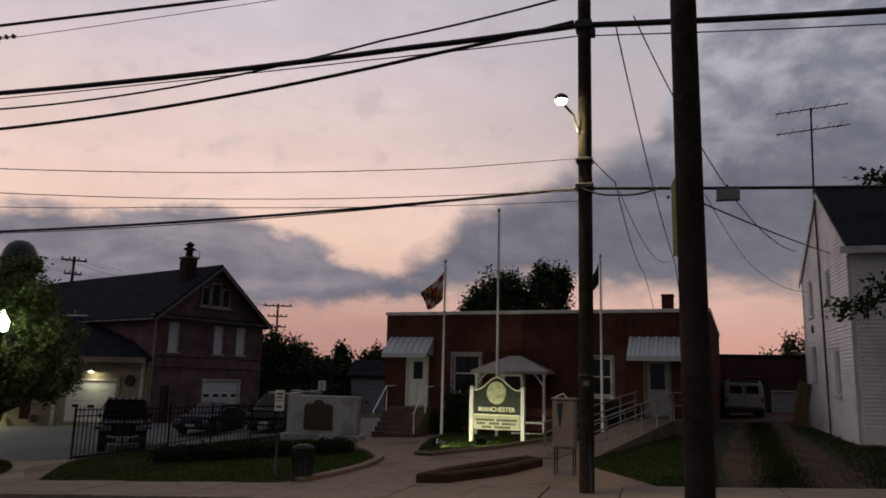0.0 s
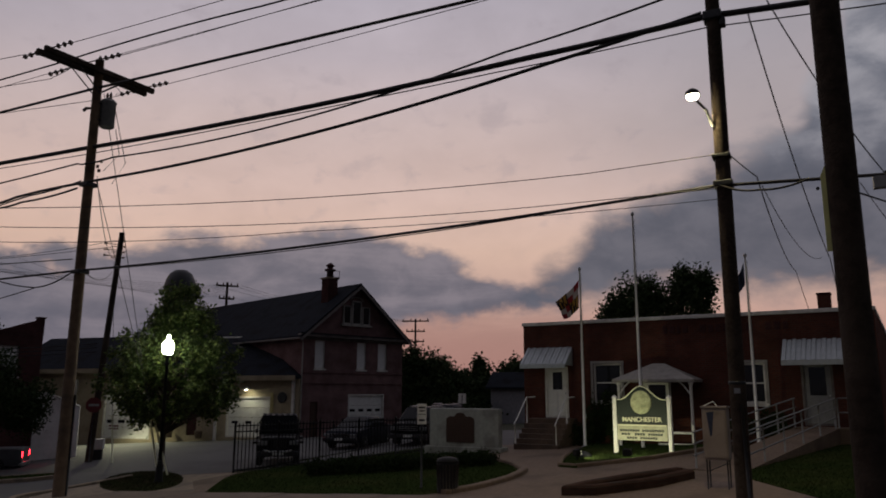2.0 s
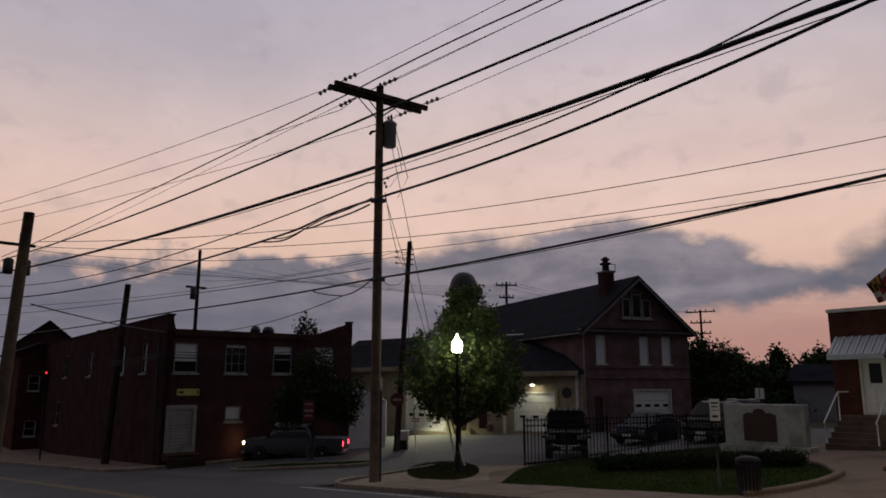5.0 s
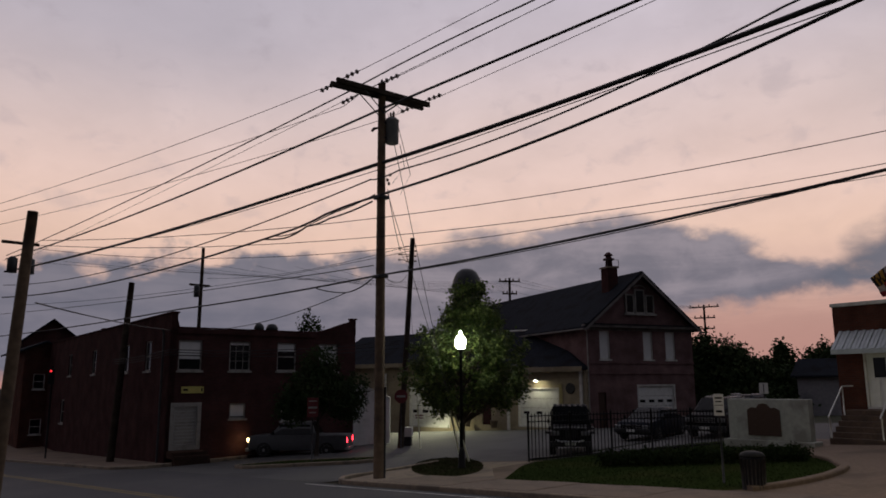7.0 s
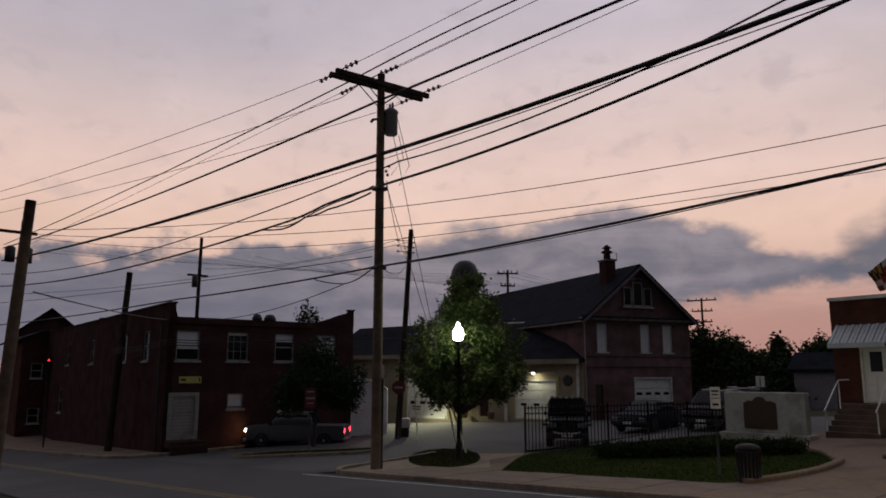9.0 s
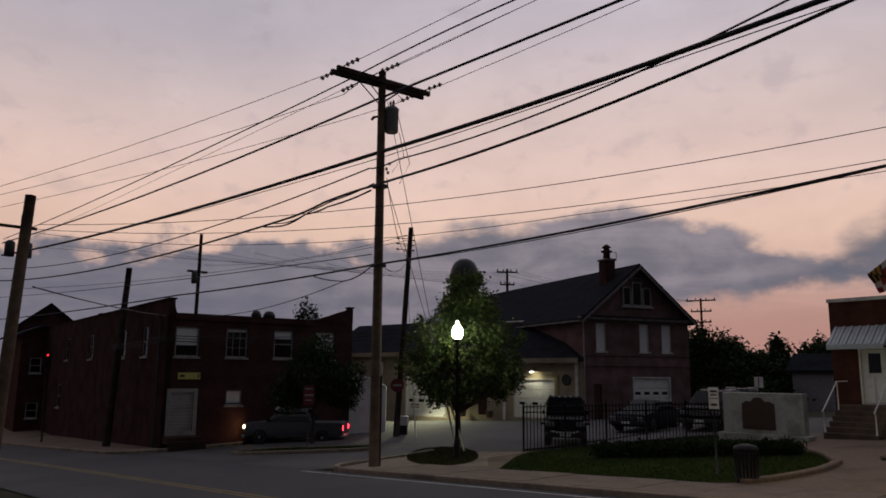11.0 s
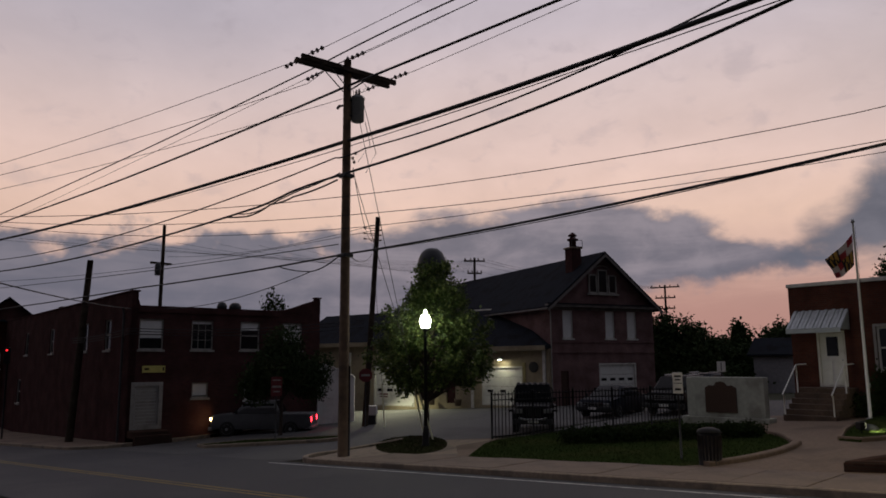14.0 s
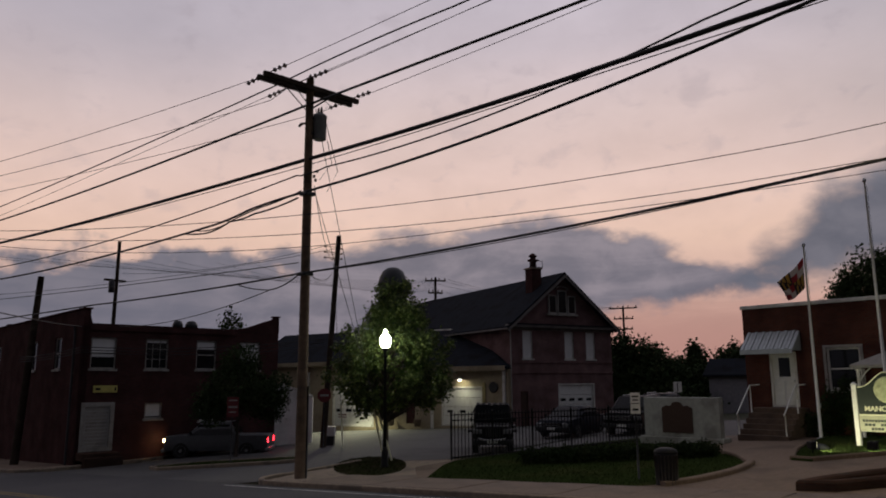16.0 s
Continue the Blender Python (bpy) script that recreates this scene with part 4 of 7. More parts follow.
# ---------------------------------------------------------------- annex at the back of the drive
def annex():
    b = thing("brick_annex", 2.0, 46.0, 0.95, 0, "low brown brick annex with an arched doorway", "building")
    part("wall", pierced(12.0, -0.6, 3.3, 0.3, [(2.7, 4.3, -0.2, 1.6), (4.5, 5.9, -0.1, 1.45)]), BRICK_DARK, b)
    for x in (0, 11.7):
        part("wall", box(x, x + 0.3, 0.3, 8, -0.6, 3.3), BRICK_DARK, b)
    part("wall", box(0.3, 11.7, 7.7, 8, -0.6, 3.3), BRICK_DARK, b)
    part("roof", box(-0.1, 12.1, -0.12, 8.1, 3.302, 3.42, 0.02), SHINGLE, b)
    arch = [(3.5 + 1.0 * math.cos(t), 1.5 + 0.65 * math.sin(t)) for t in np.linspace(0, math.pi, 13)]
    part("arch", tube([(x, -0.04, z) for x, z in arch], 0.1, 6), STEP_BRICK, b)
    part("door", box(2.72, 4.28, 0.12, 0.2, -0.2, 1.58, 0.01), BRONZE, b, "dark arched doorway")
    overhead_door(b, 4.5, -0.1, 1.4, 1.55, 3, 0, paint=GREY_STEEL)


annex()


# ---------------------------------------------------------------- white clapboard house
def clapboards(length, z0, z1_of, face=0.0, step=0.125, x0=0.0):
    """Overlapping boards along x; z1_of(z) gives the part of the length that the wall has at that height."""
    bm = bmesh.new()
    z = z0
    while True:
        a, c = z1_of(z)
        if c - a < 0.1:
            break
        q = [(a, face - 0.026, z), (c, face - 0.026, z), (c, face - 0.004, z + step + 0.015), (a, face - 0.004, z + step + 0.015)]
        f = [bm.verts.new(p) for p in q] + [bm.verts.new((p[0], face + 0.01, p[2])) for p in q]
        for i in ((0, 1, 2, 3), (1, 0, 4, 5), (0, 3, 7, 4), (2, 1, 5, 6), (3, 2, 6, 7)):
            bm.faces.new([f[k] for k in i])
        z += step
    return bm


def white_house():
    b = thing("white_house", 6.04, 25.53, 0.83, 0, "white clapboard two-storey house with dark gabled roof", "house")
    D, EZ, RZ, L = 7.3, 6.1, 8.72, 12.0
    # gable end towards the drive: built facing -y, then turned to face -x
    g = empty("gable_wall", 0, D, 0, -90, b)
    wins = [(4.75, 5.35, 1.45, 2.9), (4.1, 4.7, 4.4, 5.7), (1.2, 1.8, 4.4, 5.7), (1.2, 1.8, 2.0, 3.2)]
    part("wall", pierced(D, 0.0, EZ, 0.2, wins), SIDING, g)
    part("wall", plate([(0, EZ), (D, EZ), (D / 2, RZ)], 0.0, 0.2), SIDING, g)
    def span(z):
        if z < EZ:
            return 0.0, D
        k = (z + 0.14 - EZ) / (RZ - EZ)
        return D / 2 * k, D - D / 2 * k
    bm = bmesh.new()
    z = 0.02
    while z < RZ - 0.25:
        a, c = span(z)
        cuts = sorted([(w[0] - 0.09, w[1] + 0.09) for w in wins if w[2] - 0.12 < z < w[3] + 0.05])
        runs, s = [], a
        for p, q_ in cuts:
            runs.append((s, p))
            s = q_
        runs.append((s, c))
        for s0, s1 in runs:
            q = [(s0, -0.03, z), (s1, -0.03, z), (s1, -0.005, z + 0.135), (s0, -0.005, z + 0.135)]
            f = [bm.verts.new(p) for p in q] + [bm.verts.new((p[0], -0.001, p[2])) for p in q]
            for i in ((0, 1, 2, 3), (1, 0, 4, 5), (0, 3, 7, 4), (2, 1, 5, 6), (3, 2, 6, 7)):
                bm.faces.new([f[k] for k in i])
        z += 0.125
    part("siding", bm, SIDING, g)
    for w in wins:
        window(g, w[0], w[2], w[1] - w[0], w[3] - w[2], "sash")
    part("vent", lathe([(0.16, 0), (0.16, 0.03), (0.1, 0.04)], 12), STEEL_DARK, g).matrix_basis = pose(1.55, -0.03, 3.9, 90, 0, 0)
    for x in (-0.02, D - 0.1):
        part("corner_board", box(x, x + 0.12, -0.045, 0.0, 0, EZ), TRIM, g)
    part("foundation", box(0.0, D, -0.01, 0.2, -0.8, -0.002), KERB, g)
    # front and the rest
    part("wall", box(0.2, L, 0.0, 0.2, 0, EZ), SIDING, b)
    part("siding", clapboards(L, 0.02, lambda z: (0.1, L) if z < EZ - 0.1 else (0, 0)), SIDING, b)
    part("wall", box(0.2, L, D - 0.2, D, -0.6, EZ), SIDING, b)
    part("wall", box(L - 0.2, L, 0.2, D - 0.2, -0.6, EZ), SIDING, b)
    part("foundation", box(0.2, L, -0.01, 0.2, -0.8, -0.002), KERB, b)
    part("roof", gable_roof(0, L, 0, D, EZ, RZ, 0.3, 0.14, "x", 0.06), SHINGLE, b)
    part("fascia", box(-0.3, L, -0.38, -0.33, 5.78, 6.0), TRIM, b)
    for s, ya, yb in ((1, -0.3, D / 2), (2, D + 0.3, D / 2)):
        bm = bmesh.new()
        za, zb = EZ - 0.23, RZ
        q = [(ya, za), (ya, za - 0.18), (yb, zb - 0.18), (yb, zb)]
        a = [bm.verts.new((-0.10, y, z)) for y, z in q]
        c = [bm.verts.new((-0.065, y, z)) for y, z in q]
        bm.faces.new(a)
        bm.faces.new(list(reversed(c)))
        for i in range(4):
            bm.faces.new((a[(i + 1) % 4], a[i], c[i], c[(i + 1) % 4]))
        bmesh.ops.recalc_face_normals(bm, faces=bm.faces)
        part("rake_board", bm, TRIM, b)
    # television aerial on a mast against the gable
    an = tagged(empty("aerial", 6.1, 29.3, 0.9), "tall grey television aerial mast against the gable", "aerial")
    part("mast", tube([(-0.1, 0.0, -0.05), (-0.14, 0.05, 8.6), (-0.05, 0.05, 11.98)], 0.035, 8), STEEL_DARK, an)
    for z, t in ((11.92, 0.12), (11.11, 0.12)):
        part("boom", tube([(-1.32, -0.1, z - 0.16), (1.24, 0.1, z + 0.15)], 0.022, 6), STEEL_DARK, an)
        for k in range(6):
            x = -1.2 + 0.42 * k
            part("element", tube([(x, -0.45, z - 0.14 + 0.12 * (x + 1.38)), (x, 0.45, z - 0.12 + 0.12 * (x + 1.38))], 0.01, 5), STEEL_DARK, an)
    # boards leaning by the house
    pl = tagged(empty("leaning_board", 5.4, 31.9, gz(5.4, 31.9), 0), "weathered timber board leaning against the house", "board")
    for k, (px, h, tilt) in enumerate(((0.0, 1.78, 14), (0.24, 1.7, 12))):
        w = part("plank", box(-0.16, 0.16, -0.02, 0.03, 0.0, h, 0.008), POLEWOOD_PALE, pl)
        w.matrix_basis = pose(px - 0.1, -0.04 * k, 0, -4, tilt, 12)


white_house()


# ---------------------------------------------------------------- kerbs, pavement, beds
def kerb_run(name, pts, w, h, material, label, lift=0.0, closed=False):
    """A raised edging along a line on the ground."""
    bm = bmesh.new()
    n = len(pts)
    rows = []
    for i, (x, y) in enumerate(pts):
        p0 = Vector(pts[(i - 1) % n] if closed or i else pts[i])
        p1 = Vector(pts[(i + 1) % n] if closed or i < n - 1 else pts[i])
        d = (p1 - p0).normalized()
        s = Vector((-d.y, d.x)) * w / 2
        z = gz(x, y) + lift
        rows.append([bm.verts.new(q) for q in ((x - s.x, y - s.y, z - 0.15), (x - s.x, y - s.y, z + h * 0.85), (x - s.x * 0.7, y - s.y * 0.7, z + h), (x + s.x * 0.7, y + s.y * 0.7, z + h), (x + s.x, y + s.y, z + h * 0.85), (x + s.x, y + s.y, z - 0.15))])
    rng = range(n if closed else n - 1)
    for i in rng:
        a, b = rows[i], rows[(i + 1) % n]
        for k in range(5):
            bm.faces.new((a[k], a[k + 1], b[k + 1], b[k]))
    if not closed:
        bm.faces.new(rows[0])
        bm.faces.new(list(reversed(rows[-1])))
    bmesh.ops.recalc_face_normals(bm, faces=bm.faces)
    return tagged(obj(name, bm, material), label, "kerb", kind="structure")


def arc(cx, cy, r, a0, a1, n=8):
    return [(cx + r * math.cos(radians(a0 + (a1 - a0) * k / n)), cy + r * math.sin(radians(a0 + (a1 - a0) * k / n))) for k in range(n + 1)]


def line_pts(x0, y0, x1, y1, step=2.0):
    n = max(1, int(math.hypot(x1 - x0, y1 - y0) / step))
    return [(x0 + (x1 - x0) * k / n, y0 + (y1 - y0) * k / n) for k in range(n + 1)]


corner = arc(-19.6, CURB_Y + 2.3, 2.2, 180, 270)
kerb_run("kerb", [(-22.3, 20.3), (-22.0, 18.4)] + corner + line_pts(-18.0, CURB_Y + 0.1, 60, CURB_Y + 0.1), 0.18, 0.14, KERB, "weathered concrete kerb along the main road")
kerb_run("kerb", line_pts(-120, 13.4, -38.5, 13.4) + arc(-38.5, 14.9, 1.5, 270, 360, 5) + [(-36.9, 20)], 0.18, 0.14, KERB, "weathered kerb before the corner building")
sheet([(-120, 13.45), (-38.4, 13.45), (-37.0, 15.2), (-37.0, 26), (-37.8, 26), (-37.9, 16.0), (-82, 20.6), (-120, 20)], 0.12, "pavement_corner", PATH, "grey concrete pavement before the corner building")
# pavement bed beneath the slabs, and the path to the steps
sheet([(-21.6, 20.2), (-21.8, 17.2), (-20.8, 15.0), (-19.0, CURB_Y + 0.19), (60, CURB_Y + 0.19), (60, 16.45), (-15.6, 16.45), (-18.3, 19.2), (-18.2, 21.2)], 0.075, "pavement", KERB, "concrete pavement bed with open joints")
sheet([(-9.0, 16.45), (0.4, 16.45), (-1.5, 20.0), (-2.2, 24.6), (-2.6, 27.2), (-2.6, 29.2), (-11.9, 30.2), (-12.4, 27.0), (-10.6, 24.0), (-8.6, 21.0)], 0.083, "pavement_path", PATH, "pale concrete forecourt and path rising to brick steps")
sheet([(-21.4, 16.3), (-15.0, 16.3), (-17.0, 20.4), (-18.1, 21.7), (-21.4, 20.4)], 0.068, "pavement_apron", PATH, "worn concrete apron between pavement and lot")
# lawns
bed_a = [(-15.3, 16.5), (-9.2, 16.5), (-8.2, 17.6), (-7.65, 19.6), (-7.75, 21.4), (-8.6, 22.9), (-10.2, 24.8), (-11.6, 27.6), (-15.2, 29.0), (-17.0, 25.0), (-18.0, 21.1), (-17.6, 20.0)]
sheet(bed_a, 0.09, "ground_lawn", LAWN, "short dark green lawn by the fence")


def verge(outline, lift, reach, name, label):
    """A bank of turf that falls from a lawn's edge to the ground round it."""
    n = len(outline)
    cx, cy = sum(p[0] for p in outline) / n, sum(p[1] for p in outline) / n
    bm = bmesh.new()
    rows = []
    for x, y in outline:
        d = Vector((x - cx, y - cy)).normalized() * reach
        rows.append((bm.verts.new((x, y, gz(x, y) + lift)), bm.verts.new((x + d.x, y + d.y, gz(x + d.x, y + d.y) - 0.06))))
    for i in range(n):
        (a, b), (c, d) = rows[i], rows[(i + 1) % n]
        bm.faces.new((a, b, d, c))
    bmesh.ops.recalc_face_normals(bm, faces=bm.faces)
    tagged(obj(name, bm, LAWN), label, "lawn", kind="structure")


verge(bed_a, 0.09, 0.6, "ground_verge", "sloping turf edge of the dark lawn")
kerb_run("kerb", [(-8.25, 17.1), (-8.05, 17.5), (-7.85, 18.0), (-7.68, 18.7), (-7.55, 19.7), (-7.6, 20.7), (-7.75, 21.5), (-8.6, 23.0), (-10.2, 24.9)], 0.22, 0.2, PATH, "curved concrete edging of the lawn")
bed_b = [(-7.0, 22.5), (-6.4, 22.2), (-4.6, 24.2), (-3.2, 27.0), (-3.4, 28.4), (-7.8, 29.4), (-7.8, 27.0)]
sheet(bed_b, 0.14, "ground_sign_bed", LAWN, "lit green lawn bed below the sign", thick=-0.2)
kerb_run("kerb", [(-7.8, 27.0), (-7.5, 24.6), (-7.0, 22.6), (-6.4, 22.3), (-4.6, 24.3), (-3.2, 27.0)], 0.14, 0.2, PATH, "worn edging stones round the sign bed")
kerb_run("kerb", [(-5.15, 17.2), (-4.9, 17.9), (-4.3, 19.0), (-3.2, 20.5), (-2.9, 20.1), (-3.5, 18.6), (-4.6, 17.3)], 0.3, 0.3, STEP_BRICK, "low dark brick edging of an empty bed", closed=True)
sheet([(-5.0, 17.3), (-4.3, 18.9), (-3.2, 20.3), (-3.6, 18.6)], 0.12, "ground_bare_bed", SOIL, "bare soil of a small bed")
sheet([(0.4, 16.5), (1.25, 16.5), (1.6, 22), (1.9, 29), (0.6, 29), (-1.9, 23.2), (-1.5, 20)], 0.10, "ground_lawn_ramp", LAWN, "dark green lawn below the ramp", thick=-0.2)
island = [(-20.56 + 1.28 * math.cos(a) + -2.51 * math.sin(a), 19.18 + 0.59 * math.cos(a) + 2.37 * math.sin(a)) for a in np.linspace(0, 2 * math.pi, 21)[:-1]]
sheet(island, 0.095, "ground_island", ISLAND, "small oval grass island round the street tree", thick=-0.2)
isl2 = [(-31.6, 16.6), (-30.6, 16.4), (-26.4, 19.4), (-26.0, 20.2), (-27.0, 20.9), (-30.8, 18.6)]
sheet(isl2, 0.13, "ground_strip", LAWN, "narrow grass strip at the corner of the side street", thick=-0.25)
kerb_run("kerb", isl2, 0.16, 0.15, KERB, "concrete edging of the grass strip", closed=True)
# drive: two worn tracks in grass
def track(name, edges, seed):
    """A dirt track with ragged sides, from its left and right x at the road and at the yard."""
    (xa, xb), (xc, xd) = edges
    rng = random.Random(seed)
    left, right = [], []
    for k in range(60):
        t = k / 59
        y = 16.5 + 17.5 * t
        wob = 0.13 * math.sin(5.1 * t + seed) + 0.07 * math.sin(17 * t + 2 * seed)
        left.append((xa + (xc - xa) * t + wob + rng.uniform(-0.05, 0.05), y))
        right.append((xb + (xd - xb) * t - 0.6 * wob + rng.uniform(-0.05, 0.05), y))
    sheet(left + right[::-1], 0.0, name, GRAVEL, "worn dirt wheel track of the drive")


track("ground_track", ((1.4, 2.4), (3.2, 4.1)), 3)
track("ground_track_b", ((3.1, 4.3), (4.5, 5.3)), 4)
sheet([(2.4, 34), (7.5, 34), (8.5, 45.8), (2.0, 45.8)], 0.02, "ground_yard", GRAVEL, "bare dirt yard behind the house")


# ---------------------------------------------------------------- poles and wires
def pole(x, y, top, r0, r1, material, label, lean=(0, 0)):
    th = tagged(empty("utility_pole", x, y, gz(x, y)), label, "utility pole", group="utility poles")
    h = top - gz(x, y)
    n = 8
    part("shaft", tube([(lean[0] * k / n, lean[1] * k / n, -0.4 + (h + 0.4) * k / n) for k in range(n + 1)], [r0 + (r1 - r0) * k / n for k in range(n + 1)], 14), material, th)
    return th


def insulator_string(parent, a, d, n=3):
    """A rod from a along d with discs near its far end."""
    d = Vector(d)
    a = Vector(a)
    bm = tube([a, a + d], 0.018, 6)
    for k in range(n):
        c = a + d - d.normalized() * (0.12 + 0.27 * k)
        u = d.normalized() * 0.035
        tube([c - u, c, c + u], [0.04, 0.085, 0.04], 8, bm)
    return part("insulator", bm, PORCELAIN, parent)


def main_pole():
    th = pole(-20.02, 15.63, 13.0, 0.185, 0.135, POLEWOOD_PALE, "tall weathered wooden utility pole with double crossarm and transformer")
    th.name = "utility_pole"
    z0 = gz(-20.02, 15.63)
    # crossarms run almost across the road
    ax = Vector((0.09, 1.0, 0)).normalized()
    side = Vector((ax.y, -ax.x, 0))
    arms = []
    for s in (-0.2, 0.2):
        c = empty("crossarm", 0, 0, 0, 0, th)
        a, b = -ax * 1.95 + side * s, ax * 1.95 + side * s
        zz = 12.58 - z0
        bm = bmesh.new()
        q = []
        for p in (a, b):
            for du, dz in ((-0.06, -0.085), (0.06, -0.085), (0.06, 0.085), (-0.06, 0.085)):
                q.append(bm.verts.new((p.x + side.x * du, p.y + side.y * du, zz + dz)))
        for f in ((0, 1, 2, 3), (7, 6, 5, 4), (0, 4, 5, 1), (1, 5, 6, 2), (2, 6, 7, 3), (3, 7, 4, 0)):
            bm.faces.new([q[i] for i in f])
        bmesh.ops.recalc_face_normals(bm, faces=bm.faces)
        part("beam", bm, POLEWOOD, c)
        for e in (-1, 1):
            p = ax * 0.85 * e + side * s
            part("brace", tube([(p.x, p.y, zz - 0.06), (side.x * s * 0.8, side.y * s * 0.8, zz - 0.75)], 0.02, 6), STEEL_DARK, c)
    for k in (-1.75, -0.55, 1.7):
        for s in (-1, 1):
            p = ax * k + side * (0.26 * s)
            dirx = Vector((1 if s * side.x > 0 else -1, 0, -0.02))
            insulator_string(th, (p.x, p.y, 12.66 - z0), dirx * (1.45 if k == -0.55 else 0.92))
    part("pin", lathe([(0.02, 12.95 - z0), (0.05, 13.0 - z0), (0.06, 13.08 - z0), (0.02, 13.16 - z0)], 8, x=0.0, y=0.0), PORCELAIN, th)
    # transformer can on the road-away side
    tr = empty("transformer", 0.16, 0.34, 10.78 - z0, 0, th)
    part("tank", lathe([(0.20, 0.0), (0.235, 0.03), (0.24, 0.80), (0.26, 0.82), (0.26, 0.86), (0.17, 0.95), (0.05, 0.98)], 18), GREY_STEEL, tr, "grey steel transformer can")
    for k in (0.15, 0.7):
        part("bracket", box(-0.24, -0.02, -0.34, -0.05, k, k + 0.06), STEEL_DARK, tr)
    for x in (-0.08, 0.08):
        part("bushing", lathe([(0.03, 0.95), (0.05, 1.0), (0.035, 1.05), (0.05, 1.1), (0.02, 1.2)], 8, x=x), PORCELAIN, tr)
    part("cutout", tube([(-0.06, -0.08, 11.34 - z0), (-0.16, -0.22, 11.3 - z0), (-0.2, -0.28, 11.2 - z0)], [0.03, 0.055, 0.05], 8), PORCELAIN, th)
    for k, z in enumerate((9.35, 9.2, 9.5)):
        p = part("spool", lathe([(0.03, 0), (0.055, 0.02), (0.035, 0.05), (0.055, 0.08), (0.03, 0.1)], 8), PORCELAIN, th)
        p.location = (0.22 + 0.08 * k, 0.1, z - z0)
    part("cable_clamp", box(-0.2, 0.2, -0.2, 0.2, 8.72 - z0, 8.86 - z0, 0.03), STEEL_DARK, th)
    part("cable_clamp", box(-0.2, 0.2, -0.2, 0.2, 5.95 - z0, 6.07 - z0, 0.03), STEEL_DARK, th)
    part("conduit", tube([(0.16, 0.12, 0.0), (0.15, 0.12, 3.0)], 0.03, 8), STEEL_DARK, th)
    # loops of lead wire down the pole
    for a, c, e in (((0.35, 0.4, 11.6), (0.75, 0.7, 9.6), (0.45, 0.5, 8.9)), ((0.4, 0.5, 10.75), (0.55, 0.6, 9.9), (0.25, 0.3, 9.3)), ((0.1, 0.2, 12.5), (0.5, 0.5, 12.0), (0.38, 0.4, 11.9))):
        part("lead", tube([(p[0], p[1], p[2] - z0) for p in (a, c, e)], 0.012, 6), CABLE, th)
    return th


main_pole()


def lit_pole():
    th = pole(-1.27, 15.62, 13.9, 0.155, 0.14, POLEWOOD, "wooden utility pole carrying a lit street light", (0.06, 0))
    z0 = gz(-1.27, 15.62)
    sl = empty("street_light", 0, 0, 0, 0, th)
    part("arm", tube([(-0.1, -0.1, 7.75 - z0), (-0.2, -0.18, 8.1 - z0), (-0.36, -0.25, 8.3 - z0)], 0.03, 8), STEEL_DARK, sl)
    part("housing", lathe([(0.06, 8.56 - z0), (0.14, 8.5 - z0), (0.15, 8.42 - z0)], 14, x=-0.44, y=-0.28), STEEL_DARK, sl)
    part("lens", lathe([(0.04, 8.33 - z0), (0.10, 8.35 - z0), (0.13, 8.40 - z0), (0.128, 8.418 - z0)], 14, x=-0.44, y=-0.28), HEAD_GLOW, sl, "glowing warm street light lens")
    part("cable_clamp", box(-0.17, 0.21, -0.18, 0.18, 6.47 - z0, 6.6 - z0, 0.03), STEEL_DARK, th)
    part("cable_clamp", box(-0.16, 0.20, -0.17, 0.17, 7.08 - z0, 7.16 - z0, 0.02), STEEL_DARK, th)
    part("cable_clamp", box(-0.15, 0.22, -0.18, 0.18, 10.1 - z0, 10.3 - z0, 0.03), STEEL_DARK, th)
    part("crossarm", box(-0.06, 0.14, -1.9, 1.95, 12.7 - z0, 13.1 - z0, 0.01), POLEWOOD, th)
    part("junction_box", box(0.16, 0.28, -0.1, 0.1, 9.95 - z0, 10.15 - z0, 0.02), STEEL_DARK, th)
    part("band", lathe([(0.157, 2.55 - z0), (0.162, 2.56 - z0), (0.162, 2.60 - z0), (0.157, 2.61 - z0)], 14, x=0.01), STEEL_DARK, th)
    part("plate", box(-0.04, 0.07, -0.17, -0.156, 2.38 - z0, 2.48 - z0), GREY_STEEL, th)
    part("conduit", tube([(0.1, -0.15, 0.1), (0.08, -0.16, 2.0)], 0.03, 8), STEEL_DARK, th)


lit_pole()
lamp_spot("street_light_lamp", (-1.74, 15.34, 8.31), (-1.72, 15.36, 0.0), 380, (1.0, 0.83, 0.44), 155, 0.06)


def near_pole():
    th = pole(0.337, 6.15, 10.8, 0.116, 0.098, POLEWOOD, "thick dark wooden utility pole by the road", (0.005, 0))
    z0 = gz(0.337, 6.15)
    bm = plate([(0.02, 3.42 - z0), (0.075, 3.42 - z0), (0.085, 4.0 - z0), (0.07, 4.18 - z0), (0.055, 4.08 - z0), (0.02, 4.0 - z0)], -0.02, 0.0)
    p = part("sign_plate", bm, PLATE_LAMPLIT, th, "weathered pale plate seen almost edge-on, street light's yellow in its colour")
    p.location = (-0.16, 0.02, 0)
    part("bolt", lathe([(0.012, 0), (0.012, 0.02)], 8), STEEL_DARK, th).matrix_basis = pose(-0.165, -0.005, 3.9 - z0, 90, 0, 0)


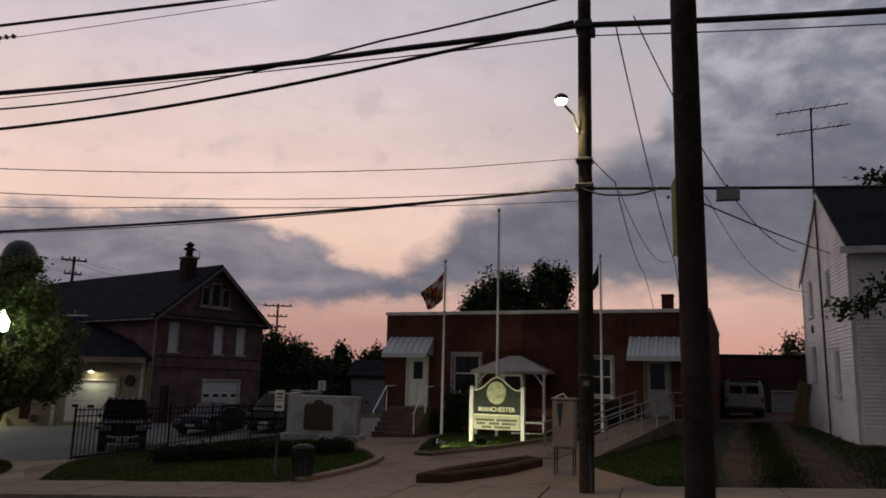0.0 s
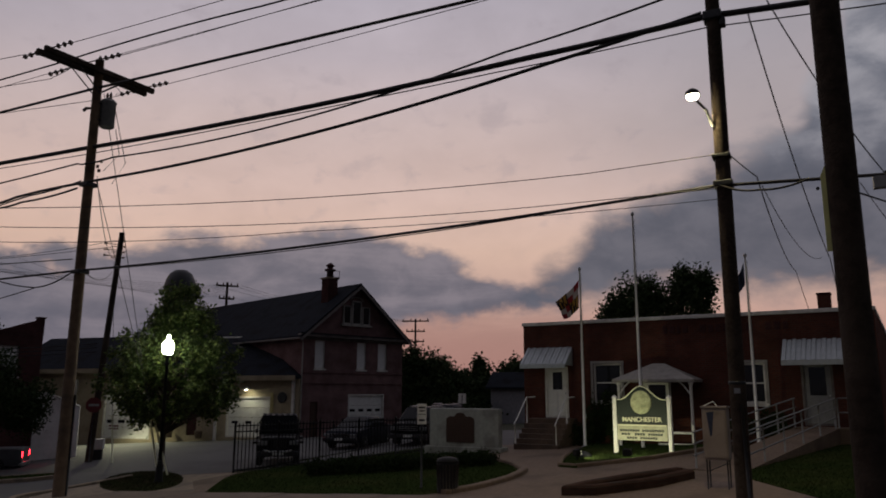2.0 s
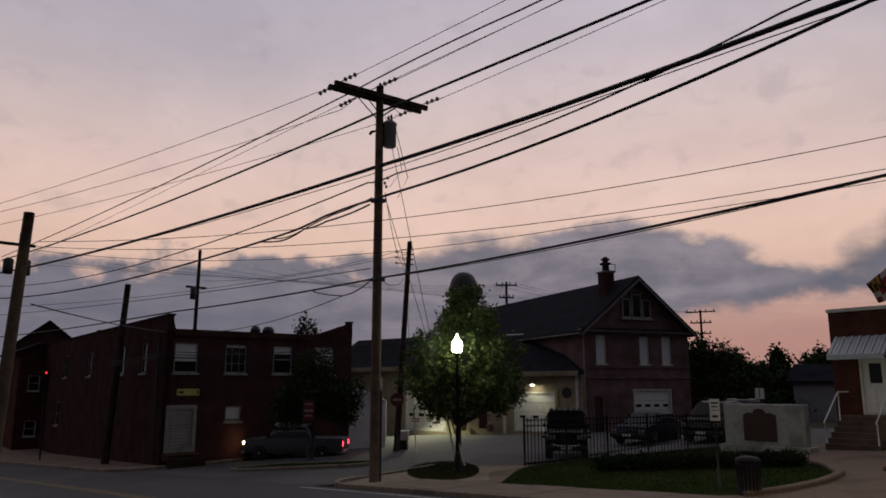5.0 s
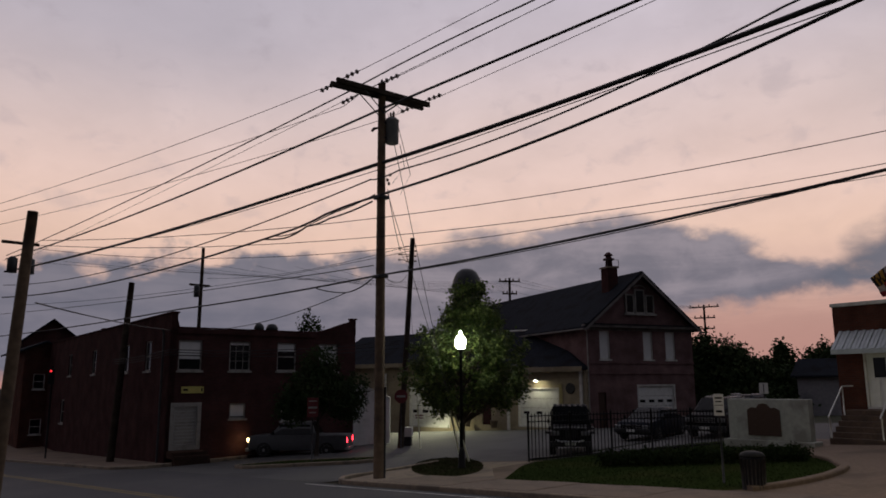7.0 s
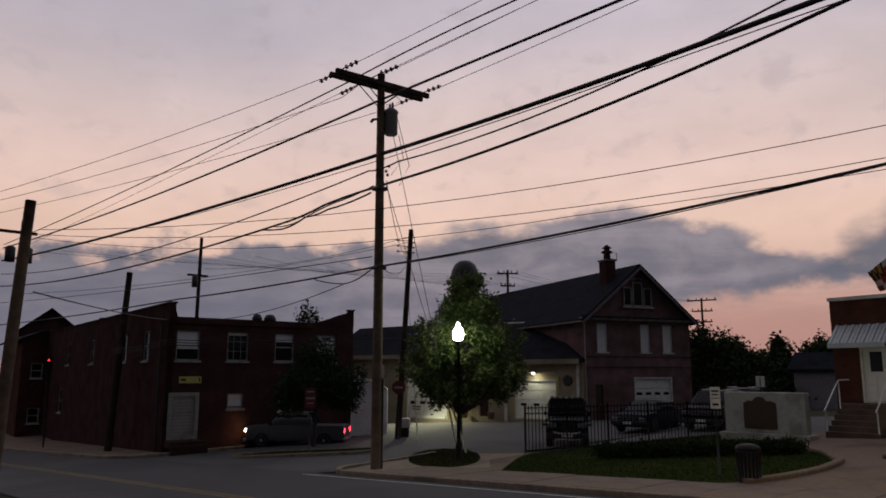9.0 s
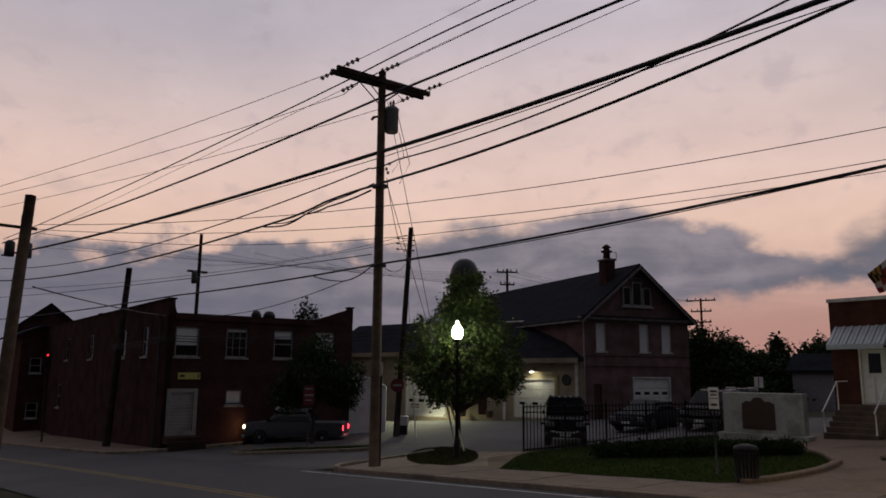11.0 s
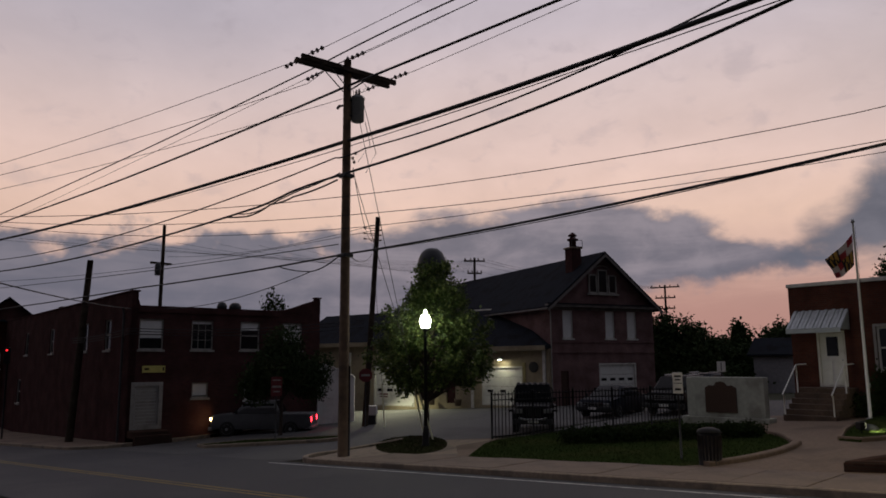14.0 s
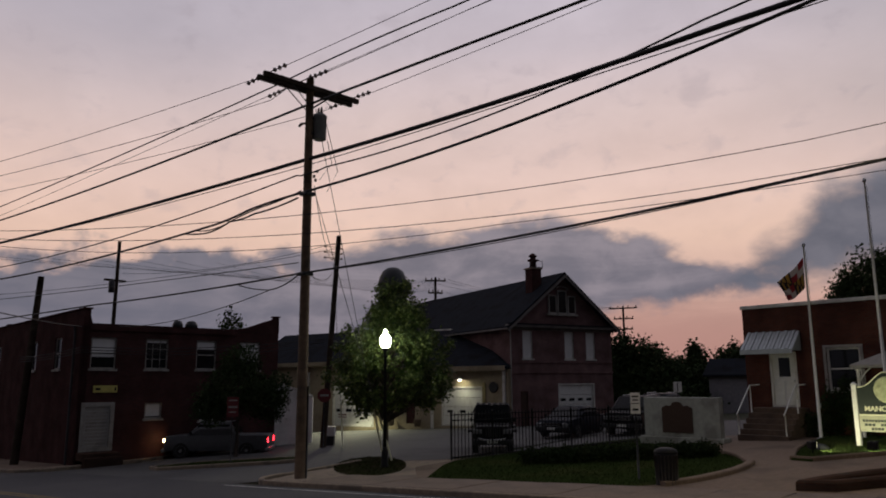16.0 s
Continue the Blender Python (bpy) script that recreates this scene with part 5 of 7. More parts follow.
near_pole()
pole(-22.6, 5.06, 7.15, 0.18, 0.14, POLEWOOD_PALE, "short weathered wooden pole with flat top", (0.1, 0.32))
p2 = pole(-31.36, 25.89, 10.3, 0.17, 0.13, POLEWOOD, "dark wooden utility pole in the side street", (0.6, 0.35))
for k in range(4):
    part("insulator", tube([(0.36, 0.0, 10.75 - 0.28 * k), (0.72, 0.3, 10.75 - 0.28 * k), (0.84, 0.4, 10.75 - 0.28 * k)], [0.02, 0.02, 0.055], 6), PORCELAIN, p2)
for k in range(3):
    part("insulator", tube([(0.5, 0.3, 10.6 - 0.3 * k), (0.15, -0.05, 10.62 - 0.3 * k), (0.02, -0.18, 10.64 - 0.3 * k)], [0.02, 0.02, 0.06], 6), PORCELAIN, p2)
pole(-43.31, 15.23, 8.2, 0.21, 0.16, POLEWOOD, "dark wooden pole beside the brick corner building", (0.15, 0.5))
p3 = pole(-54.5, 25.0, 12.9, 0.17, 0.12, POLEWOOD, "dark distant utility pole above the brick roof", (0.1, 0.1))
z3 = gz(-54.5, 25.0)
part("transformer", lathe([(0.2, 0), (0.22, 0.05), (0.22, 0.8), (0.1, 0.95)], 10, x=0.1, y=-0.4), STEEL_DARK, p3).location = (0.3, 0, 9.0 - z3)
part("crossarm", box(-0.1, 0.1, -0.8, 0.8, 9.9 - z3, 10.05 - z3, 0.01), POLEWOOD, p3)
p4 = pole(-58.5, 13.4, 13.2, 0.2, 0.14, POLEWOOD, "dark distant utility pole hung with transformers", (0.3, 0.2))
z4 = gz(-58.5, 13.4)
for y in (-0.5, 0.6):
    part("transformer", lathe([(0.3, 0), (0.33, 0.05), (0.33, 1.0), (0.12, 1.15)], 12, x=0.4, y=y), STEEL_DARK, p4).location = (0, 0, 10.2 - z4)
part("crossarm", box(-0.1, 0.1, -1.2, 1.2, 12.3 - z4, 12.5 - z4, 0.01), POLEWOOD, p4)


def far_pole(x, y, top, label, arms, turn):
    th = pole(x, y, top, 0.2, 0.14, POLEWOOD, label)
    z0 = gz(x, y)
    for z, w in arms:
        c = part("crossarm", box(-w, w, -0.08, 0.08, z - z0 - 0.09, z - z0 + 0.09, 0.02), POLEWOOD, th)
        c.rotation_euler = (0, 0, radians(turn))
        for k in (-0.9, -0.35, 0.35, 0.9):
            i = part("insulator", lathe([(0.05, 0.09), (0.09, 0.2), (0.06, 0.3), (0.09, 0.34)], 8, x=w * k), PORCELAIN, c)
            i.location = (0, 0, z - z0)


far_pole(-60.0, 66.5, 14.9, "dark distant utility pole with two crossarms", [(14.5, 1.3), (13.0, 0.9)], 55)
far_pole(-51.5, 97.2, 13.0, "dark distant utility pole with four crossarms", [(12.7, 2.0), (11.2, 1.4), (9.7, 1.3), (8.4, 1.5)], 20)


def wire(pts, sags, r, label, n=18):
    """A cable through its fixings, sagging by the given depth in each span."""
    out = []
    for a, b, s in zip(pts, pts[1:], sags):
        a, b = Vector(a), Vector(b)
        for i in range(n):
            t = i / n
            out.append(a.lerp(b, t) - Vector((0, 0, 4 * s * t * (1 - t))))
    out.append(Vector(pts[-1]))
    return tagged(obj("overhead_cable", tube(out, r, 6), CABLE), label, "cable", group="overhead wires")


PY = 15.63
XP, P1, FL = (-20.02, PY), (-1.3, PY), (-58.5, 13.5)
# right of the main pole the lines run beside the road to the lit pole and on
wire([(-62.0, 13.31, 11.7), (-20.3, PY - 0.02, 12.04), (-1.4, PY, 11.9), (25, PY, 12.4)], [0.38, 0.0, 0.2], 0.042, "thick dark overhead cable between poles")
wire([(-62.0, 13.31, 11.95), (-21.76, PY - 0.1, 13.25), (-13.4, PY, 13.36), (-1.4, PY, 13.3), (25, PY, 13.8)], [0.2, -0.08, 0.0, 0.2], 0.027, "dark overhead wire between poles")
wire([(-56.0, 13.6, 11.25), (-21.59, PY - 0.09, 12.98), (-1.4, PY, 13.05)], [0.05, 0.0], 0.010, "thin overhead wire between poles")
wire([(-62.0, 13.31, 10.75), (-20.2, PY - 0.02, 10.04), (-5.3, PY, 10.12), (-1.35, PY, 10.25), (24, PY, 10.0)], [0.33, 0.12, 0.02, 0.4], 0.066, "thick black bundled overhead cable")
wire([(-40.0, 14.5, 10.0), (-20.02, PY, 9.83), (-6.2, PY, 9.91), (-1.35, PY, 10.0), (24, PY, 9.6)], [0.08, 0.04, 0.02, 0.4], 0.014, "thin overhead wire below the bundle")
wire([(-62.0, 13.31, 9.75), (-20.57, PY - 0.03, 9.56), (-20.0, PY - 0.22, 9.42), (-19.04, PY, 9.57), (-5.94, PY, 10.38), (-1.4, PY - 0.1, 10.95)], [0.95, 0.02, 0.03, 0.35, 0.05], 0.026, "dark overhead cable crossing the bundle")
wire([(-62.0, 13.31, 8.85), (-25.34, PY - 0.29, 8.44), (-23.2, PY - 0.2, 8.7), (-20.2, PY - 0.17, 8.82), (-19.0, PY - 0.05, 8.89), (-4.72, PY, 9.90), (-1.45, PY, 10.35)], [0.58, 0.03, -0.03, 0.0, 0.24, 0.02], 0.042, "dark lashed overhead cable between poles")
wire([(-27.4, PY - 0.4, 8.34), (-25.9, PY - 0.33, 8.17), (-24.3, PY - 0.27, 8.42), (-22.9, PY - 0.2, 8.5), (-20.3, PY - 0.17, 8.68)], [0.02, 0.06, 0.05, 0.05], 0.032, "slack coil of dark cable")
wire([(-26.6, PY - 0.36, 8.37), (-24.9, PY - 0.2, 8.36), (-22.6, PY - 0.1, 8.72), (-20.3, PY - 0.05, 8.95)], [0.08, -0.03, 0.04], 0.022, "slack coil of dark cable")
wire([(-62.0, 13.31, 6.0), (-34.37, 14.84, 5.95), (-20.22, PY - 0.02, 6.06), (-4.15, PY, 6.38), (-1.35, PY - 0.1, 6.5), (24, PY - 0.2, 6.2)], [0.1, 0.07, 0.12, 0.0, 0.25], 0.034, "dark low communications cable between poles")
wire([(-20.1, PY - 0.17, 6.02), (-4.15, PY - 0.1, 6.33), (-1.35, PY - 0.18, 6.46)], [0.17, 0.0], 0.012, "thin low communications wire between poles")
wire([(-23.6, 15.4, 5.93), (-21.9, 15.5, 5.62), (-20.2, PY - 0.17, 5.98)], [0.04, 0.1], 0.022, "slack loop of communications cable")
wire([(-62.0, 13.31, 7.62), (-20.38, PY - 0.02, 6.44)], [0.17], 0.018, "dark overhead service cable between poles")
wire([(-22.3, 5.6, 6.34), (-3.74, 14.33, 6.73), (-1.35, PY - 0.18, 7.13)], [0.5, 0.0], 0.0085, "thin service wire across the road")
wire([(-22.3, 5.6, 6.2), (-3.79, 14.3, 6.14), (-1.35, PY - 0.18, 6.42)], [0.56, 0.0], 0.008, "thin service wire across the road")
wire([(-22.3, 5.6, 6.1), (-8.94, 11.88, 5.53), (-1.35, PY - 0.18, 6.2)], [0.46, 0.06], 0.007, "thin service wire across the road")
wire([(-22.3, 5.6, 4.62), (-37.8, 15.9, 5.2)], [0.1], 0.02, "service wire to the corner building")
wire([(-21.8, PY - 0.17, 5.6), (-37.9, 17.6, 5.3)], [0.35], 0.016, "service wire to the corner building")
wire([(*FL, 8.0), (-31.4, 26.2, 9.6)], [0.5], 0.014, "thin overhead wire between poles")
wire([(-54.2, 25.4, 10.5), (-31.3, 26.2, 9.9)], [0.5], 0.014, "thin overhead wire between poles")
wire([(-19.9, PY + 0.2, 9.1), (-31.2, 26.2, 9.0)], [0.6], 0.014, "slack service wire to the side street pole")
wire([(-20.0, PY + 0.2, 6.0), (-31.2, 26.2, 8.3)], [0.3], 0.016, "slack service wire to the side street pole")
for k in range(8):
    wire([(-66.0, 14 + 4.4 * k, 12.2 + 0.36 * k), (-60.0, 66.5, 14.4 - 0.15 * k)], [0.5 + 0.1 * k], 0.014, "far thin overhead wire between poles")
for dx, z in ((-1.2, 14.6), (0.3, 14.6), (1.2, 14.6), (0.8, 13.1)):
    wire([(-60 + dx, 66.5 + dx * 0.8, z), (-51.5 + dx, 97.2, z - 2.0)], [0.8], 0.016, "far thin overhead wire between poles")
for k in range(3):
    wire([(-31.2, 25.7, 4.3 + 0.2 * k), (-37.75, 15.85, 3.95 + 0.13 * k), (-43.2, 15.0, 3.6 + 0.12 * k)], [0.25, 0.1], 0.022, "low dark service cable along the corner building")
# three conductors: beside the road to the lit pole, and across the road to the south-west
for y, za, pa, e, zb in ((13.9, 12.66, (-21.23, 13.71, 12.60), (-46.2, 3.5, 9.56), 12.75), (15.1, 12.62, (-21.3, 14.86, 12.3), (-45.0, 4.45, 9.75), 12.95), (17.35, 12.62, (-21.4, 17.06, 12.45), (-50.0, 4.28, 9.7), 13.1)):
    wire([(-20.75, y, za), pa], [0.0], 0.011, "thin high-voltage overhead conductor")
    wire([pa, e], [0.45], 0.011, "thin high-voltage overhead conductor")
    wire([(-19.3, y, za), (-1.3, y, zb), (25, y, zb)], [0.06, 0.2], 0.011, "thin high-voltage overhead conductor")
# drops near the lit pole
wire([(-0.56, PY, 10.21), (1.0, 29.3, 7.05), (1.2, 29.7, 5.4)], [0.39, 0.0], 0.016, "service drop to the municipal building")
wire([(-0.17, PY, 10.34), (5.21, 29.3, 7.42)], [1.14], 0.016, "service drop to the white house")
wire([(-1.12, PY, 7.18), (-0.62, PY, 6.62), (-0.13, 29.3, 6.71), (0.2, 29.4, 5.2)], [0.02, 0.37, 0.0], 0.012, "service drop to the municipal building")
wire([(1.12, PY, 6.09), (6.65, 29.2, 7.18)], [0.06], 0.018, "service drop to the white house")
wire([(1.16, PY, 6.28), (3.57, 29.2, 7.04), (6.0, 31.6, 6.2)], [0.1, 0.3], 0.009, "thin service drop to the white house")
wire([(-0.54, PY, 6.43), (0.74, 29.2, 7.1)], [0.5], 0.009, "thin service drop to the municipal building")
wire([(-1.35, PY - 0.2, 6.5), (-0.6, PY - 0.2, 6.3), (0.3, PY - 0.2, 6.42)], [0.06, 0.06], 0.022, "slack loop of communications cable")
sb = thing("splice_box", 1.57, PY - 0.2, 6.21, 0, "small grey splice box hung on the cable", "splice box")
part("case", prism([(-0.22, -0.09), (0.22, -0.09), (0.22, 0.09), (-0.22, 0.09)], -0.12, 0.1), GREY_STEEL, sb)
part("hanger", tube([(0, 0, 0.1), (0, 0, 0.2)], 0.02, 6), STEEL_DARK, sb)
# guys
def guy(a, b, label):
    g = thing("guy_wire", *b, 0, label, "guy wire")
    a, b = Vector(a) - Vector(b), Vector((0, 0, 0))
    part("strand", tube([a, b], 0.012, 6), CABLE, g)
    part("guard", tube([b, b + (a - b) * 0.22], 0.035, 8), SIGN_CREAM, g, "pale plastic guy guard")
guy((-19.9, 15.8, 11.9), (-20.95, 20.3, gz(-20.95, 20.3)), "steel guy wire with pale guard")
guy((-19.9, 15.8, 9.0), (-20.7, 20.5, gz(-20.7, 20.5)), "steel guy wire with pale guard")
guy((-31.0, 26.1, 8.8), (-29.4, 25.6, gz(-29.4, 25.6)), "steel guy wire with pale guard")


# ---------------------------------------------------------------- street lamp
def acorn_lamp():
    x, y = -19.39, 18.8
    z0 = gz(x, y)
    th = thing("street_lamp", x, y, z0, 0, "black fluted street lamp post with glowing acorn globe", "street lamp")
    h = 3.62 - z0
    part("base", lathe([(0.16, 0), (0.16, 0.1), (0.125, 0.17), (0.11, 0.55), (0.085, 0.68), (0.06, 0.8)], 14), BLACK, th)
    part("post", lathe([(0.065, 0.8), (0.05, h - 0.35), (0.08, h - 0.32), (0.05, h - 0.26), (0.05, h - 0.15), (0.11, h - 0.06), (0.13, h)], 12), BLACK, th)
    part("globe", lathe([(0.12, h), (0.165, h + 0.06), (0.195, h + 0.22), (0.185, h + 0.33), (0.13, h + 0.44), (0.06, h + 0.49), (0.05, h + 0.53), (0.06, h + 0.57), (0.03, h + 0.63), (0.01, h + 0.66)], 18), LAMP_GLOW, th, "white glowing acorn globe")


acorn_lamp()


# ---------------------------------------------------------------- plants
def leaf_mesh(name, blobs, count, size, material, parent, seed, shell=0.55, droop=0.0, label=""):
    """Leaves strewn through ellipsoids (x, y, z, rx, ry, rz), denser towards the outside, in tufts."""
    rng = np.random.default_rng(seed)
    vol = np.array([b[3] * b[4] * b[5] for b in blobs]) ** 0.75
    which = rng.choice(len(blobs), count, p=vol / vol.sum())
    B = np.array(blobs, float)[which]
    d = rng.normal(size=(count, 3))
    d /= np.linalg.norm(d, axis=1)[:, None]
    lump = 1.0 + 0.22 * np.sin(d[:, 0] * 7 + which * 1.7) * np.sin(d[:, 2] * 6 + which) + 0.12 * np.sin(d[:, 1] * 13 + which * 3)
    r = (shell + (1 - shell) * rng.random(count)) ** 0.8 * lump
    c = B[:, :3] + d * r[:, None] * B[:, 3:]
    c += rng.normal(scale=size * 0.7, size=(count, 3))
    u = rng.normal(size=(count, 3))
    u[:, 2] -= droop
    u /= np.linalg.norm(u, axis=1)[:, None]
    n = d * 0.6 + rng.normal(size=(count, 3)) * 0.7
    w = np.cross(u, n)
    w /= np.linalg.norm(w, axis=1)[:, None] + 1e-9
    s = size * (0.6 + 0.8 * rng.random(count))[:, None]
    bend = np.cross(u, w) * s * 0.12
    pts = np.stack([c - u * s * 0.5, c + w * s * 0.3 + bend, c + u * s * 0.55, c - w * s * 0.3 + bend], 1).reshape(-1, 3)
    faces = [(4 * i + a, 4 * i + b, 4 * i + e) for i in range(count) for a, b, e in ((0, 1, 2), (0, 2, 3))]
    me = bpy.data.meshes.new(name)
    me.from_pydata(pts.tolist(), [], faces)
    me.materials.append(material)
    ob = new(name, me)
    if parent is not None:
        ob.parent = parent
    if label:
        ob["label"] = label
    return ob


def limb(bm, a, d, length, r, depth, rng):
    a = Vector(a)
    pts, rad = [a], [r]
    d = Vector(d).normalized()
    for k in range(4):
        d = (d + Vector((rng.uniform(-0.18, 0.18), rng.uniform(-0.18, 0.18), rng.uniform(-0.02, 0.14)))).normalized()
        pts.append(pts[-1] + d * length / 4)
        rad.append(r * (1 - 0.17 * (k + 1)))
    tube(pts, rad, 7, bm)
    if depth:
        for k in range(3):
            e = pts[2 + k % 3]
            side = Vector((rng.uniform(-1, 1), rng.uniform(-1, 1), rng.uniform(0.1, 0.8))).normalized()
            limb(bm, e, (d * 0.5 + side).normalized(), length * 0.55, r * 0.45, depth - 1, rng)


def tree(x, y, h_trunk, r, blobs, count, size, leaf, label, seed, lean=(0, 0, 1)):
    z = gz(x, y)
    th = thing("tree", x, y, z, 0, label, "tree", "trees")
    rng = random.Random(seed)
    bm = bmesh.new()
    tube([(0, 0, -0.2), (0, 0, 0.15), (0.03, 0.02, h_trunk * 0.5), (0.0, 0.05, h_trunk)], [r * 1.5, r * 1.1, r * 0.9, r * 0.75], 10, bm)
    top = max(b[2] + b[5] for b in blobs)
    tube([(0, 0.05, h_trunk), (0.05, 0.0, (h_trunk + top) / 2), (0, 0, top * 0.93)], [r * 0.75, r * 0.45, r * 0.12], 8, bm)
    for k in range(7):
        a = 2 * math.pi * k / 7 + rng.uniform(-0.3, 0.3)
        zz = h_trunk + (top - h_trunk) * (0.05 + 0.09 * k)
        reach = max(b[3] for b in blobs)
        limb(bm, (0, 0, zz), (math.cos(a), math.sin(a), 0.65), reach * (1.0 - 0.07 * k), r * 0.42, 1, rng)
    part("trunk", bm, BARK, th)
    leaf_mesh("crown", blobs, count, size, leaf, th, seed)
    return th


def lamp_tree():
    """The street tree behind the lamp: limbs that end in sprays of leaves, with gaps between them."""
    x, y = -20.87, 20.25
    th = thing("tree", x, y, gz(x, y), 0, "young street tree with green leaves lit by the lamp", "tree", "trees")
    rng = np.random.default_rng(111)
    away, across = Vector((-0.72, 0.69, 0)), Vector((0.69, 0.72, 0))
    bm = bmesh.new()
    tube([(0, 0, -0.2), (0, 0, 0.15), (0.03, 0.02, 1.0), (0.0, 0.03, 1.9), (0.08, 0.05, 3.6), (0.15, 0.12, 5.2), (0.2, 0.18, 6.7)], [0.17, 0.12, 0.1, 0.09, 0.065, 0.035, 0.008], 10, bm)
    hs, rs = [1.5, 2.0, 2.6, 3.2, 4.0, 4.8, 5.4, 6.1, 6.8, 7.5], [0.5, 1.25, 2.0, 2.35, 2.2, 1.7, 1.3, 0.8, 0.5, 0.2]
    cents, n = [], 400
    while len(cents) < n:
        h = rng.uniform(2.1, 6.85)
        r = np.interp(h, hs, rs)
        if rng.random() > (r / 2.2) ** 1.3 + 0.12:
            continue
        a, q = rng.uniform(0, 2 * math.pi), math.sqrt(rng.uniform(0.12, 1.0)) * (1 + 0.16 * rng.normal())
        u, v = r * q * math.cos(a), r * q * math.sin(a) * 0.72
        if v < -1.25:
            continue
        p = across * (u + 0.24 + 0.06 * max(0.0, h - 4.0)) + away * v + Vector((0, 0, h))
        cents.append((p, 0.16 + 0.16 * rng.random()))
        if len(cents) % 3 == 0:
            base = Vector((0.03, 0.03, max(1.5, h - 0.9 * abs(q) * r * 0.8 - 0.3)))
            mid = base.lerp(p, 0.55) + Vector((0, 0, 0.12))
            tube([base, mid, p], [0.028, 0.018, 0.006], 5, bm)
    part("trunk", bm, BARK, th)
    pts, faces = [], []
    for p, spread in cents:
        out = Vector((p.x, p.y, 0.4)).normalized()
        for _ in range(int(62 * (spread / 0.24) ** 1.5)):
            c = p + Vector(rng.normal(size=3)) * spread * 0.54 + Vector((0, 0, -abs(rng.normal()) * spread * 0.3))
            u = (out * 0.7 + Vector(rng.normal(size=3)) * 0.6 + Vector((0, 0, -0.45))).normalized()
            w = u.cross(Vector(rng.normal(size=3)) + Vector((0, 0, 0.8))).normalized()
            z = u.cross(w)
            L = rng.uniform(0.09, 0.185)
            k = len(pts)
            pts += [c - u * L * 0.5, c + w * L * 0.31 + z * L * 0.1, c + u * L * 0.55, c - w * L * 0.31 + z * L * 0.1]
            faces += [(k, k + 1, k + 2), (k, k + 2, k + 3)]
    me = bpy.data.meshes.new("crown")
    me.from_pydata([tuple(p) for p in pts], [], faces)
    me.materials.append(LEAF)
    cr_ = new("crown", me)
    cr_.parent = th


lamp_tree()
tree(-32.6, 21.5, 1.5, 0.09, [(0.0, 0.0, 3.4, 1.3, 1.6, 1.1), (-0.5, -0.9, 2.7, 1.0, 1.0, 0.9), (0.4, 1.0, 2.8, 1.1, 1.1, 1.0), (0.0, 0.1, 4.5, 0.9, 1.0, 0.9), (0.3, 1.7, 2.4, 0.8, 0.9, 0.9), (0.6, 1.9, 3.3, 0.7, 0.7, 0.8), (-0.4, -1.3, 2.3, 0.7, 0.8, 0.8)], 11000, 0.15, LEAF_DARK, "small dark street tree before the corner building", 12)


def tree_bank(name, blobs, count, size, label, seed, base):
    th = thing(name, base[0], base[1], gz(*base), 0, label, "tree", "trees")
    z = gz(*base)
    for b in blobs[::2]:
        part("trunk", tube([(b[0] - base[0], b[1] - base[1], -0.5), (b[0] - base[0], b[1] - base[1], b[2] - z)], [0.25, 0.1], 7), BARK, th)
    leaf_mesh("crown", [(b[0] - base[0], b[1] - base[1], b[2] - z, b[3], b[4], b[5]) for b in blobs], count, size, LEAF_DARK, th, seed, 0.35)


# the dark trees between the station and the municipal building
tree_bank("tree", [(-36, 66, 2.7, 2.6, 3, 3.9), (-33.4, 67, 2.6, 1.9, 2.6, 3.5), (-31, 66, 1.9, 1.9, 2.4, 3.1), (-29, 67, 1.0, 1.8, 2.2, 2.6), (-38, 67, 2.6, 1.8, 2, 3.6), (-35.0, 66, 5.6, 0.5, 0.5, 1.6), (-32.2, 66, 4.2, 0.5, 0.5, 1.5), (-34.5, 65, 0.6, 3.5, 2, 2.4), (-30, 65, 0.4, 3.5, 2, 2.0), (-39, 65, 0.8, 3.0, 2, 2.6)], 70000, 0.32, "dark bushy trees behind the parking lot", 21, (-33, 66.5))
tree_bank("tree", [(-43, 99, 1.6, 3.0, 3, 3.0), (-37, 100, 3.0, 3.0, 3, 3.7), (-31, 100, 4.6, 3.6, 3, 3.9), (-27, 100, 5.2, 3.6, 3, 4.0), (-22.5, 100, 5.6, 4.0, 3, 4.0), (-33, 99, 0.5, 9, 2, 2.5)], 60000, 0.55, "dark tree line on the skyline", 22, (-33, 100))
tree_bank("tree", [(-35.2, 83, 4.3, 1.4, 1.3, 2.0), (-35.6, 83, 2.0, 2.8, 2, 3.0), (-35.3, 83, 5.9, 0.6, 0.6, 0.9), (-38.2, 83, 2.2, 1.8, 1.8, 2.8)], 9000, 0.4, "dark pointed tree on the skyline", 23, (-35, 83))
tree_bank("tree", [(-11.6, 48.5, 5.4, 1.3, 1.5, 2.3), (-8.2, 49.2, 6.7, 1.2, 1.5, 2.3), (-10.0, 49, 7.2, 1.7, 1.8, 2.6), (-9.0, 49.2, 8.6, 1.0, 1.2, 1.4), (-11.2, 48.8, 7.4, 0.9, 1.0, 1.2)], 19000, 0.2, "dark leafy tree rising behind the brick building", 24, (-10, 49))
tree_bank("tree", [(-6.4, 49.5, 7.6, 1.5, 1.6, 2.7), (-6.9, 49.5, 9.2, 0.9, 1.1, 1.3), (-5.7, 49.5, 9.0, 0.9, 1.1, 1.3), (-6.3, 49.5, 5.0, 1.4, 1.5, 2.5)], 15000, 0.2, "dark round-headed tree behind the brick building", 25, (-6.3, 49.5))
